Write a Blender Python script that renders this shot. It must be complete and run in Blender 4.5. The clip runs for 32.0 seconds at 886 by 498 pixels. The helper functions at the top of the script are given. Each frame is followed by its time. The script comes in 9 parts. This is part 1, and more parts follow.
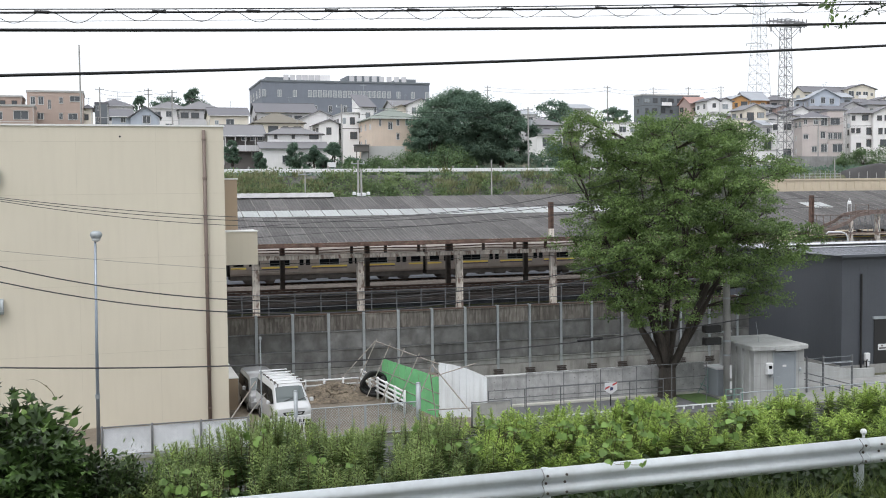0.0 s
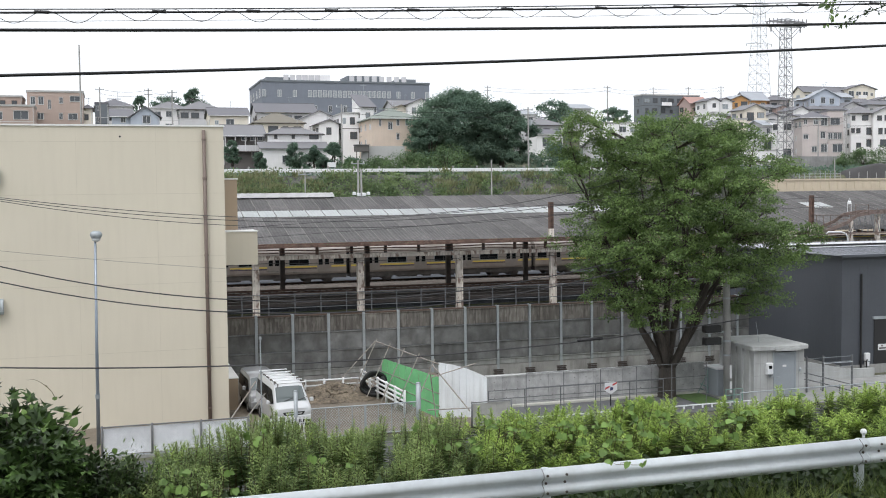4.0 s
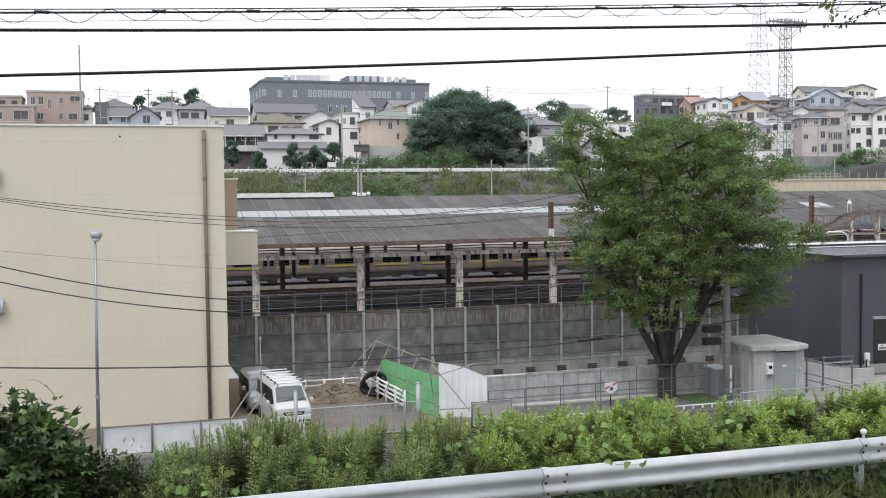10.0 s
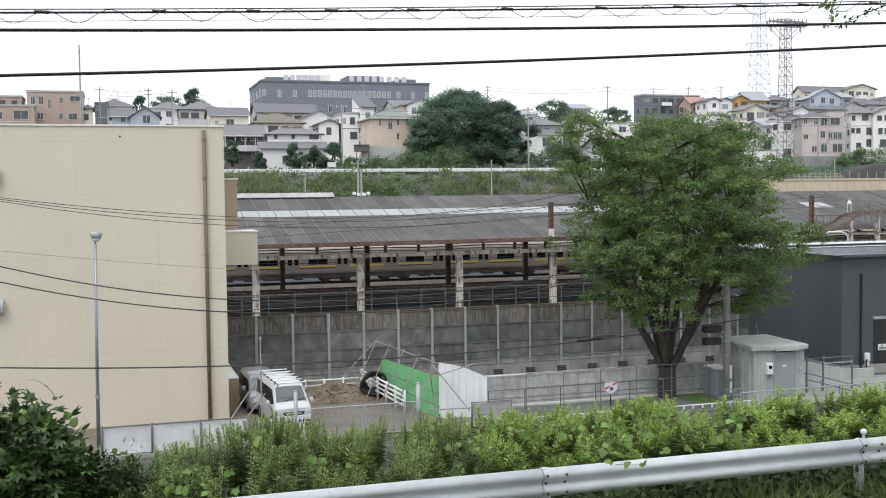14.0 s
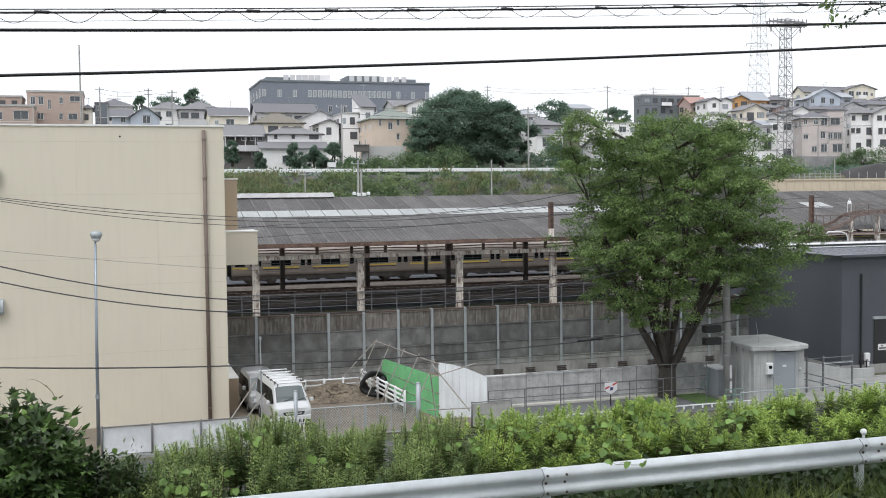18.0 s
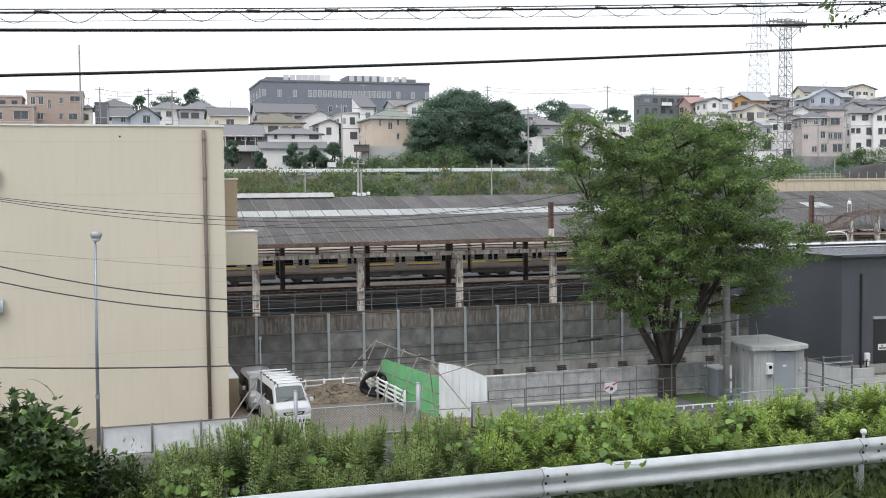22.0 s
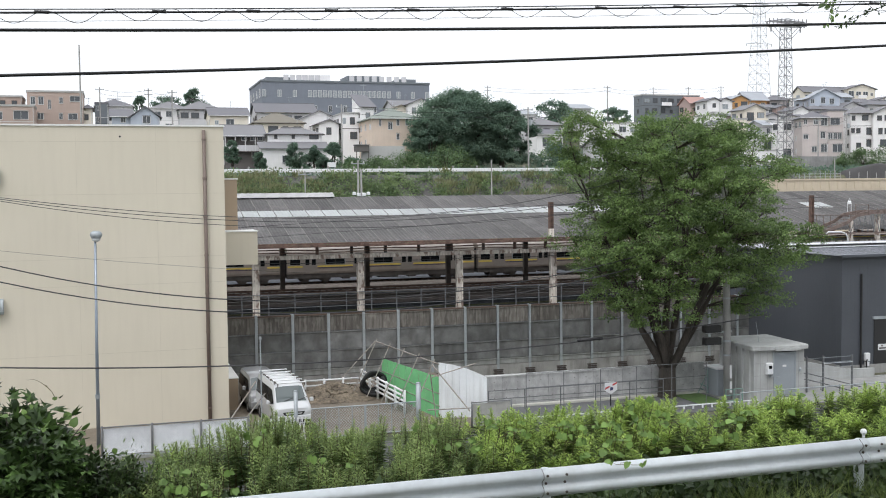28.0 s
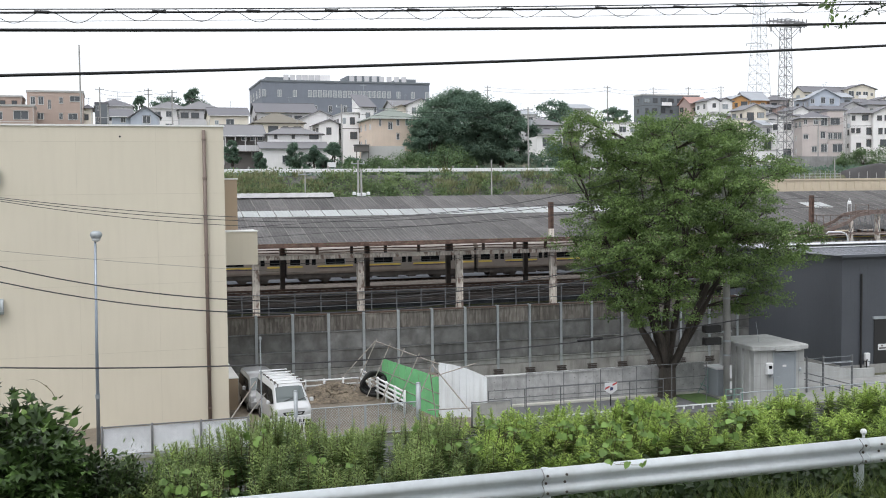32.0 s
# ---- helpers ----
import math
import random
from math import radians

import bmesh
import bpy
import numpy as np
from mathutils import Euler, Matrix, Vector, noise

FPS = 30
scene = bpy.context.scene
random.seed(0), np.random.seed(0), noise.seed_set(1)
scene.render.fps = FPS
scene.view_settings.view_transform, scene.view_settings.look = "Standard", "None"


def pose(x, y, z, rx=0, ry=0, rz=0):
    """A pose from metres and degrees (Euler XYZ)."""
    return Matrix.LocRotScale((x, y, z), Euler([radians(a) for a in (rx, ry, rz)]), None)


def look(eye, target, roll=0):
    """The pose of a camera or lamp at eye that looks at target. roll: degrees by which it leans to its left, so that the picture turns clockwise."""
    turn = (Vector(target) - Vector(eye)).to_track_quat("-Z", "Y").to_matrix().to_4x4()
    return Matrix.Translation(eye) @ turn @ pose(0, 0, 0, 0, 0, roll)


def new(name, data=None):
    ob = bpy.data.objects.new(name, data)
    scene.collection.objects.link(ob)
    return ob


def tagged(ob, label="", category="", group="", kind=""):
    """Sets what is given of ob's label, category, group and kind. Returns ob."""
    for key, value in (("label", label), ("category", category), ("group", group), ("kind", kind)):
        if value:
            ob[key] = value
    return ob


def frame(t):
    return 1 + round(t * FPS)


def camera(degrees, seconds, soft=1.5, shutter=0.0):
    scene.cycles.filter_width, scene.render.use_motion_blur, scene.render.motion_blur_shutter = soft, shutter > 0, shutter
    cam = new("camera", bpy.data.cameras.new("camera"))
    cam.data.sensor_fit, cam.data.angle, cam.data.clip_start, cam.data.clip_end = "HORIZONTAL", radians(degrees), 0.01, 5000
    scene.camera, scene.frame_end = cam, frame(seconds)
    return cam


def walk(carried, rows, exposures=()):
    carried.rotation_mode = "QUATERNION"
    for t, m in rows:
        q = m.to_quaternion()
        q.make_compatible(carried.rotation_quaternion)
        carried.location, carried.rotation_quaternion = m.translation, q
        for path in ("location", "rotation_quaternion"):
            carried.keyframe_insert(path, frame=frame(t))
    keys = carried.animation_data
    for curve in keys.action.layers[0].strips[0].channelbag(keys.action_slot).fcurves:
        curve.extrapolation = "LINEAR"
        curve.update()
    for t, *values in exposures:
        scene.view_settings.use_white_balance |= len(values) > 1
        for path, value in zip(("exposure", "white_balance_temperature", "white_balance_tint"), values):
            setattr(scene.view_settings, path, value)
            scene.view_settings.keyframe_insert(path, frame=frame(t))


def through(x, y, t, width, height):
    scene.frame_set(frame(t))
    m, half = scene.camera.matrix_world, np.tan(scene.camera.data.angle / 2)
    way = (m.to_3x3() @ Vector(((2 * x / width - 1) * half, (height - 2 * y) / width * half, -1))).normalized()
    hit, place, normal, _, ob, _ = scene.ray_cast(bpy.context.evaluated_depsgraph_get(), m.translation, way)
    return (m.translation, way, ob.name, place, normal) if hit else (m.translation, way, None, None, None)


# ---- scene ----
# ---------- camera: fixed on a bank above the road ----------
cam = camera(44.8, 32.0, soft=1.0, shutter=0.12)
CAM_POSE = Matrix.Translation((0, 0, 10.4)) @ pose(0, 0, 0, 0, 0, -17.2) @ pose(0, 0, 0, 86.95, 0, 0) @ pose(0, 0, 0, 0, 0, -0.65)
walk(cam, [(0.0, CAM_POSE), (32.0, CAM_POSE)], exposures=[(0.0, 0.02, 6330, 10), (32.0, 0.02, 6330, 10)])

# ---------- light: bright overcast sky with a weak, wide sun ----------
world = bpy.data.worlds.new("sky")
scene.world = world
world.use_nodes = True
wn, wl = world.node_tree.nodes, world.node_tree.links
sky = wn.new("ShaderNodeTexSky")
sky.sky_type = 'NISHITA'
sky.sun_disc = False
sky.sun_elevation, sky.sun_rotation = radians(58), radians(221)
sky.dust_density = 6.0
flat_sky = wn.new("ShaderNodeHueSaturation")
flat_sky.inputs["Saturation"].default_value = 0.12
cloud = wn.new("ShaderNodeMix")
cloud.data_type = 'RGBA'
cloud.inputs[0].default_value = 0.6
cloud.inputs[7].default_value = (10.5, 10.7, 11.0, 1)
wl.new(sky.outputs[0], flat_sky.inputs["Color"])
wl.new(flat_sky.outputs[0], cloud.inputs[6])
wl.new(cloud.outputs[2], wn["Background"].inputs["Color"])
wn["Background"].inputs["Strength"].default_value = 0.15

sun_data = bpy.data.lights.new("sun", 'SUN')
sun_data.energy, sun_data.angle, sun_data.color = 0.92, radians(25), (1.0, 0.97, 0.95)
sun = new("sun", sun_data)
sun.matrix_world = look((-35, -40, 90), (0, 0, 0))


# ---------- mesh helpers ----------
class Geo:
    """Collects vertices and faces of one mesh."""

    def __init__(self):
        self.v, self.f = [], []

    def add(self, verts, faces):
        n = len(self.v)
        self.v += [tuple(p) for p in verts]
        self.f += [tuple(i + n for i in f) for f in faces]
        return self

    def box(self, x0, x1, y0, y1, z0, z1):
        return self.add([(x0, y0, z0), (x1, y0, z0), (x1, y1, z0), (x0, y1, z0), (x0, y0, z1), (x1, y0, z1), (x1, y1, z1), (x0, y1, z1)],
                        [(0, 3, 2, 1), (4, 5, 6, 7), (0, 1, 5, 4), (1, 2, 6, 5), (2, 3, 7, 6), (3, 0, 4, 7)])

    def bevel_box(self, x0, x1, y0, y1, z0, z1, b):
        """A box with chamfered vertical and top edges."""
        ring = lambda i, z: [(x0 + i + b, y0 + i, z), (x1 - i - b, y0 + i, z), (x1 - i, y0 + i + b, z), (x1 - i, y1 - i - b, z),
                             (x1 - i - b, y1 - i, z), (x0 + i + b, y1 - i, z), (x0 + i, y1 - i - b, z), (x0 + i, y0 + i + b, z)]
        return self.loft([ring(0, z0), ring(0, z1 - b), ring(b, z1)])

    def loft(self, rings, caps=True, closed=True):
        n, k = len(rings[0]), len(rings)
        faces = []
        for j in range(k - 1):
            for i in range(n if closed else n - 1):
                a, b = j * n + i, j * n + (i + 1) % n
                faces.append((a, b, b + n, a + n))
        if caps:
            faces += [tuple(range(n))[::-1], tuple(range((k - 1) * n, k * n))]
        return self.add([p for r in rings for p in r], faces)

    def tube(self, points, r, n=6, r1=None, caps=True):
        """A round bar along points; r may taper to r1."""
        pts = [Vector(p) for p in points]
        rings, k = [], len(pts)
        for i, p in enumerate(pts):
            d = (pts[min(i + 1, k - 1)] - pts[max(i - 1, 0)]).normalized()
            side = d.cross(Vector((0, 0, 1)) if abs(d.z) < 0.95 else Vector((1, 0, 0))).normalized()
            up = side.cross(d)
            rr = r if r1 is None else r + (r1 - r) * i / (k - 1)
            rings.append([p + (side * math.cos(a) + up * math.sin(a)) * rr for a in (2 * math.pi * j / n for j in range(n))])
        return self.loft(rings, caps)

    def prism(self, poly, axis, a, b):
        """A polygon of (u, v) pairs pushed along an axis from a to b: axis x takes (y, z), y takes (x, z), z takes (x, y)."""
        place = {"x": lambda s, u, w: (s, u, w), "y": lambda s, u, w: (u, s, w), "z": lambda s, u, w: (u, w, s)}[axis]
        return self.loft([[place(s, u, w) for u, w in poly] for s in (a, b)])

    def lathe(self, x, y, profile, n=12):
        return self.loft([[(x + r * math.cos(2 * math.pi * j / n), y + r * math.sin(2 * math.pi * j / n), z) for j in range(n)] for r, z in profile])

    def moved(self, m):
        self.v = [tuple(m @ Vector(p)) for p in self.v]
        return self


def mesh_of(name, geo, material, smooth=False):
    me = bpy.data.meshes.new(name)
    me.from_pydata(geo.v, [], geo.f)
    bm = bmesh.new()
    bm.from_mesh(me)
    if len(bm.faces) < 4000:
        bmesh.ops.recalc_face_normals(bm, faces=bm.faces)
    bm.to_mesh(me)
    bm.free()
    me.materials.append(material)
    if smooth:
        me.polygons.foreach_set("use_smooth", [True] * len(me.polygons))
    return me


def mesh_arrays(name, verts, faces, material, smooth=False):
    """A mesh from arrays: verts (n, 3), faces (m, k)."""
    me = bpy.data.meshes.new(name)
    k = faces.shape[1]
    me.vertices.add(len(verts))
    me.vertices.foreach_set("co", np.asarray(verts, dtype=np.float32).ravel())
    me.loops.add(faces.size)
    me.loops.foreach_set("vertex_index", faces.astype(np.int32).ravel())
    me.polygons.add(len(faces))
    me.polygons.foreach_set("loop_start", np.arange(0, faces.size, k, dtype=np.int32))
    me.update(calc_edges=True)
    me.materials.append(material)
    if smooth:
        me.polygons.foreach_set("use_smooth", [True] * len(faces))
    return me


def part(name, geo, material, parent=None, label="", smooth=False):
    """Links a Geo or a ready mesh as ONE mesh object under a thing or a part."""
    me = geo if isinstance(geo, bpy.types.Mesh) else mesh_of(name, geo, material, smooth)
    ob = new(name, me)
    ob.parent = parent
    return tagged(ob, label)


def put(name, mesh, parent, m):
    """One more piece on a shared mesh."""
    ob = new(name, mesh)
    ob.parent = parent
    ob.matrix_basis = m
    return ob


def thing(name, label, category, m=None, group=""):
    ob = new(name)
    ob.empty_display_size = 0.2
    if m is not None:
        ob.matrix_basis = m
    return tagged(ob, label, category, group)


def setting(name, geo, material, label="", smooth=False):
    ob = part(name, geo, material, None, label, smooth)
    ob["kind"] = "structure"
    return ob


def instances(tv, tf, loc, fwd, nrm, size):
    """Copies of a small template (x side, y along, z out) at many places, as arrays."""
    fwd = fwd / np.linalg.norm(fwd, axis=1, keepdims=True)
    side = np.cross(fwd, nrm)
    side /= np.linalg.norm(side, axis=1, keepdims=True) + 1e-9
    out = np.cross(side, fwd)
    size = np.broadcast_to(np.asarray(size, dtype=float).reshape(len(size), -1), (len(loc), 3)) if np.ndim(size) else np.full((len(loc), 3), size)
    t = tv[None] * size[:, None, :]
    verts = loc[:, None] + t[..., :1] * side[:, None] + t[..., 1:2] * fwd[:, None] + t[..., 2:3] * out[:, None]
    faces = tf[None] + (np.arange(len(loc)) * len(tv))[:, None, None]
    return verts.reshape(-1, 3), faces.reshape(-1, tf.shape[1])


def merged(chunks):
    vs, fs, n = [], [], 0
    for v, f in chunks:
        vs.append(v)
        fs.append(f + n)
        n += len(v)
    return np.concatenate(vs), np.concatenate(fs)


LEAF4 = (np.array([(0, 0, 0), (0.5, 0.45, 0.06), (0, 1, -0.1), (-0.5, 0.45, 0.06)]), np.array([(0, 1, 2, 3)]))
BLADE = (np.array([(-0.5, 0, 0), (0.5, 0, 0), (0.42, 0.5, 0.0), (-0.42, 0.5, 0.0), (0.04, 1, -0.16), (-0.04, 1, -0.16)]), np.array([(0, 1, 2, 3), (3, 2, 4, 5)]))
BROAD = (np.array([(0, 0, 0), (0.34, 0.12, 0.05), (0.5, 0.42, 0.07), (0.3, 0.76, 0.0), (0, 1, -0.14), (0, 0.45, -0.03), (-0.3, 0.76, 0.0), (-0.5, 0.42, 0.07), (-0.34, 0.12, 0.05)]),
         np.array([(0, 1, 2, 5), (5, 2, 3, 4), (5, 4, 6, 7), (0, 5, 7, 8)]))
ROUND_V = [(0, q, -0.2 * q * q) for q in (0, 0.05, 0.2, 0.42, 0.62, 0.82, 1.0)] + [(s * w, q + o, 0.1 * w - 0.22 * q * q) for s in (1, -1) for q, w, o in ((0.05, 0.26, -0.09), (0.2, 0.45, -0.05), (0.42, 0.5, 0), (0.6, 0.42, 0), (0.74, 0.3, 0))]
ROUND = (np.array(ROUND_V), np.array([(0, 7, 8, 2), (2, 8, 9, 3), (3, 9, 11, 4), (4, 11, 6, 5), (2, 13, 12, 0), (3, 14, 13, 2), (4, 16, 14, 3), (5, 6, 16, 4)]))
LANCE = (np.array([(0, 0, 0), (0.5, 0.35, 0.08), (0, 0.4, 0.0), (-0.5, 0.35, 0.08), (0, 1, -0.12)]), np.array([(0, 1, 2, 2), (0, 2, 3, 3), (2, 1, 4, 4), (3, 2, 4, 4)]))
LANCE = (LANCE[0], np.array([(0, 1, 4, 2), (0, 2, 4, 3)]))


def palmate():
    """A leaf of five pointed leaflets spread like a palm."""
    verts, faces = [], []
    for k, deg in enumerate((-78, -38, 0, 38, 78)):
        a, ln = radians(deg), 1.0 - 0.12 * abs(k - 2)
        d, o = (math.sin(a), math.cos(a)), (math.cos(a), -math.sin(a))
        for u, w, z in ((0, 0, 0), (0.42, 0.17, 0.05), (1, 0, -0.16), (0.42, -0.17, 0.05)):
            verts.append((d[0] * u * ln + o[0] * w, d[1] * u * ln + o[1] * w, z * ln))
        faces.append(tuple(range(4 * k, 4 * k + 4)))
    return np.array(verts), np.array(faces)


PALM = palmate()


# ---------- materials ----------
def surf(name, color, rough=0.7, metal=0.0, var=0.18, scale=2.0, bump=0.15, fine=40.0, streak=0.0, streak_color=(0.05, 0.045, 0.04), rnd=0.0,
         spots=0.0, spot_color=(0.12, 0.05, 0.025), spot_scale=4.0, stretch=(1, 1, 1), grain=0.1, spec=0.5, island=0.0, streak_scale=(3.2, 3.2, 0.28)):
    """A worn surface: broad tone changes, fine grain, run-down streaks, rust or dirt spots, relief."""
    m = bpy.data.materials.new(name)
    m.use_nodes = True
    nt = m.node_tree
    n, l = nt.nodes, nt.links
    b = n["Principled BSDF"]
    b.inputs["Roughness"].default_value, b.inputs["Metallic"].default_value = rough, metal
    b.inputs["Specular IOR Level"].default_value = spec
    co = n.new("ShaderNodeTexCoord")
    mp = n.new("ShaderNodeMapping")
    mp.inputs["Scale"].default_value = stretch
    l.new(co.outputs["Object"], mp.inputs[0])
    if rnd:
        own = n.new("ShaderNodeVectorMath")
        own.operation = 'ADD'
        seed = n.new("ShaderNodeMath")
        seed.operation = 'MULTIPLY'
        seed.inputs[1].default_value = 61.0
        l.new(n.new("ShaderNodeObjectInfo").outputs["Random"], seed.inputs[0])
        l.new(co.outputs["Object"], own.inputs[0])
        l.new(seed.outputs[0], own.inputs[1])
        l.new(own.outputs[0], mp.inputs[0])

    def tex(s, detail=4, vec=mp.outputs[0]):
        t = n.new("ShaderNodeTexNoise")
        t.inputs["Scale"].default_value, t.inputs["Detail"].default_value = s, detail
        l.new(vec, t.inputs["Vector"])
        return t

    def ramp(src, lo, hi, a, c):
        r = n.new("ShaderNodeMapRange")
        r.inputs[1].default_value, r.inputs[2].default_value, r.inputs[3].default_value, r.inputs[4].default_value = lo, hi, a, c
        l.new(src, r.inputs[0])
        return r.outputs[0]

    def mix(kind, fac, a, c):
        x = n.new("ShaderNodeMix")
        x.data_type, x.blend_type = 'RGBA', kind
        if isinstance(fac, float):
            x.inputs[0].default_value = fac
        else:
            l.new(fac, x.inputs[0])
        for slot, val in ((6, a), (7, c)):
            if isinstance(val, tuple):
                x.inputs[slot].default_value = (*val, 1)
            else:
                l.new(val, x.inputs[slot])
        return x.outputs[2]

    broad, small = tex(scale), tex(fine, 6)
    col = mix('MIX', ramp(broad.outputs[0], 0.3, 0.7, 0.0, 1.0), tuple(c * (1 - var) for c in color), tuple(min(1, c * (1 + var)) for c in color))
    g = n.new("ShaderNodeCombineColor")
    gv = ramp(small.outputs[0], 0.25, 0.75, 1 - grain, 1 + grain)
    for i in range(3):
        l.new(gv, g.inputs[i])
    col = mix('MULTIPLY', 1.0, col, g.outputs[0])
    if streak:
        sm = n.new("ShaderNodeMapping")
        sm.inputs["Scale"].default_value = streak_scale
        l.new(own.outputs[0] if rnd else co.outputs["Object"], sm.inputs[0])
        st = tex(1.3, 6, sm.outputs[0])
        col = mix('MIX', ramp(st.outputs[0], 0.45, 0.75, 0.0, streak), col, streak_color)
    if spots:
        sp = tex(spot_scale, 8)
        col = mix('MIX', ramp(sp.outputs[0], 0.52, 0.62, 0.0, spots), col, spot_color)
    if rnd or island:
        src = n.new("ShaderNodeObjectInfo").outputs["Random"] if rnd else n.new("ShaderNodeNewGeometry").outputs["Random Per Island"]
        rv = ramp(src, 0, 1, 1 - (rnd or island), 1 + (rnd or island))
        g2 = n.new("ShaderNodeCombineColor")
        for i in range(3):
            l.new(rv, g2.inputs[i])
        col = mix('MULTIPLY', 1.0, col, g2.outputs[0])
    l.new(col, b.inputs["Base Color"])
    l.new(ramp(broad.outputs[0], 0.3, 0.7, max(0, rough - 0.08), min(1, rough + 0.08)), b.inputs["Roughness"])
    if bump:
        bp = n.new("ShaderNodeBump")
        bp.inputs["Strength"].default_value, bp.inputs["Distance"].default_value = bump, 0.02
        l.new(small.outputs[0], bp.inputs["Height"])
        l.new(bp.outputs[0], b.inputs["Normal"])
    return m


def leafy(name, dark, light, through=0.3, rough=0.5, patch=0.5):
    """Leaves: each one its own tone, patches of tone over the plant, light passing through."""
    m = bpy.data.materials.new(name)
    m.use_nodes = True
    n, l = m.node_tree.nodes, m.node_tree.links
    b = n["Principled BSDF"]
    b.inputs["Roughness"].default_value = rough
    b.inputs["Specular IOR Level"].default_value = 0.35
    geo = n.new("ShaderNodeNewGeometry")
    co = n.new("ShaderNodeTexCoord")
    t = n.new("ShaderNodeTexNoise")
    t.inputs["Scale"].default_value = patch
    l.new(co.outputs["Object"], t.inputs["Vector"])
    s = n.new("ShaderNodeMath")
    s.operation = 'MULTIPLY_ADD'
    s.inputs[1].default_value = 0.55
    l.new(geo.outputs["Random Per Island"], s.inputs[0])
    k = n.new("ShaderNodeMapRange")
    k.inputs[1].default_value, k.inputs[2].default_value, k.inputs[3].default_value, k.inputs[4].default_value = 0.3, 0.7, -0.05, 0.5
    l.new(t.outputs[0], k.inputs[0])
    l.new(k.outputs[0], s.inputs[2])
    r = n.new("ShaderNodeValToRGB")
    r.color_ramp.elements[0].color, r.color_ramp.elements[1].color = (*dark, 1), (*light, 1)
    l.new(s.outputs[0], r.inputs[0])
    l.new(r.outputs[0], b.inputs["Base Color"])
    tr = n.new("ShaderNodeBsdfTranslucent")
    l.new(r.outputs[0], tr.inputs["Color"])
    mx = n.new("ShaderNodeMixShader")
    mx.inputs[0].default_value = through
    l.new(b.outputs[0], mx.inputs[1])
    l.new(tr.outputs[0], mx.inputs[2])
    l.new(mx.outputs[0], n["Material Output"].inputs["Surface"])
    return m


def gloss(name, color, rough=0.08, metal=0.0, coat=0.0, spec=0.5):
    m = bpy.data.materials.new(name)
    m.use_nodes = True
    b = m.node_tree.nodes["Principled BSDF"]
    b.inputs["Base Color"].default_value = (*color, 1)
    b.inputs["Roughness"].default_value, b.inputs["Metallic"].default_value = rough, metal
    b.inputs["Coat Weight"].default_value = coat
    b.inputs["Specular IOR Level"].default_value = spec
    return m


M_GROUND = surf("weedy_ground", (0.085, 0.085, 0.05), 0.95, var=0.35, scale=0.4, fine=14, bump=0.5, grain=0.3, spots=0.7, spot_color=(0.035, 0.055, 0.02), spot_scale=0.3)
M_ASPHALT = surf("asphalt", (0.09, 0.09, 0.092), 0.85, var=0.15, scale=0.7, fine=60, bump=0.3, grain=0.25)
M_BALLAST2 = surf("brown_ballast", (0.32, 0.28, 0.25), 0.95, spec=0.1, var=0.3, scale=0.6, fine=12, bump=0.6, grain=0.4)
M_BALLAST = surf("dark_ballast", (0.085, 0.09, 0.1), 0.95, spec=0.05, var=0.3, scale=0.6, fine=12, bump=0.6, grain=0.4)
M_HEAP = surf("damp_brown_gravel", (0.15, 0.122, 0.09), 0.95, var=0.3, scale=1.5, fine=7, bump=1.0, grain=0.55)
M_GRAVEL = surf("brown_gravel", (0.175, 0.148, 0.115), 0.95, var=0.2, scale=0.8, fine=16, bump=0.7, grain=0.35)
M_CONCRETE = surf("concrete", (0.3, 0.3, 0.29), 0.85, var=0.15, scale=0.8, fine=30, bump=0.2, streak=0.45, streak_color=(0.13, 0.13, 0.125))
M_PANEL = surf("stained_concrete_panel", (0.155, 0.158, 0.156), 0.9, var=0.38, scale=1.3, fine=30, bump=0.25, grain=0.16, streak=0.75, streak_color=(0.07, 0.07, 0.067), rnd=0.22, streak_scale=(1.6, 1.6, 0.9), spots=0.3, spot_color=(0.11, 0.105, 0.095), spot_scale=0.9)
M_PALECON = surf("pale_formed_concrete", (0.42, 0.422, 0.42), 0.85, var=0.22, scale=1.6, fine=24, bump=0.15, grain=0.15, streak=0.5, streak_color=(0.22, 0.22, 0.215), streak_scale=(3.0, 3.0, 0.8), spots=0.35, spot_color=(0.24, 0.24, 0.235), spot_scale=2.4)
M_GALV = surf("galvanised_steel", (0.36, 0.39, 0.41), 0.5, 0.25, var=0.12, scale=3, fine=30, bump=0.05)
M_RAILPAINT = surf("white_guardrail_paint", (0.58, 0.62, 0.65), 0.55, 0.0, var=0.06, scale=2.5, fine=18, bump=0.04, grain=0.04, streak=0.2, streak_color=(0.35, 0.35, 0.34))
M_BEIGE = surf("beige_wall_paint", (0.63, 0.583, 0.478), 0.8, var=0.03, scale=0.25, fine=25, bump=0.05, grain=0.03, streak=0.12, streak_color=(0.44, 0.4, 0.32))
M_TAN = surf("tan_wall_paint", (0.36, 0.28, 0.2), 0.8, var=0.05, scale=0.5, fine=25, bump=0.05, grain=0.04)
M_PARAPET = surf("pale_metal_capping", (0.78, 0.78, 0.76), 0.45, 0.0, var=0.05, bump=0.02)
M_BROWNPIPE = surf("brown_plastic_pipe", (0.16, 0.12, 0.1), 0.5, var=0.12, scale=3, bump=0.05)
M_WHITE = surf("white_paint", (0.72, 0.73, 0.74), 0.5, var=0.05, scale=2, bump=0.04, grain=0.04, streak=0.15, streak_color=(0.5, 0.5, 0.48))
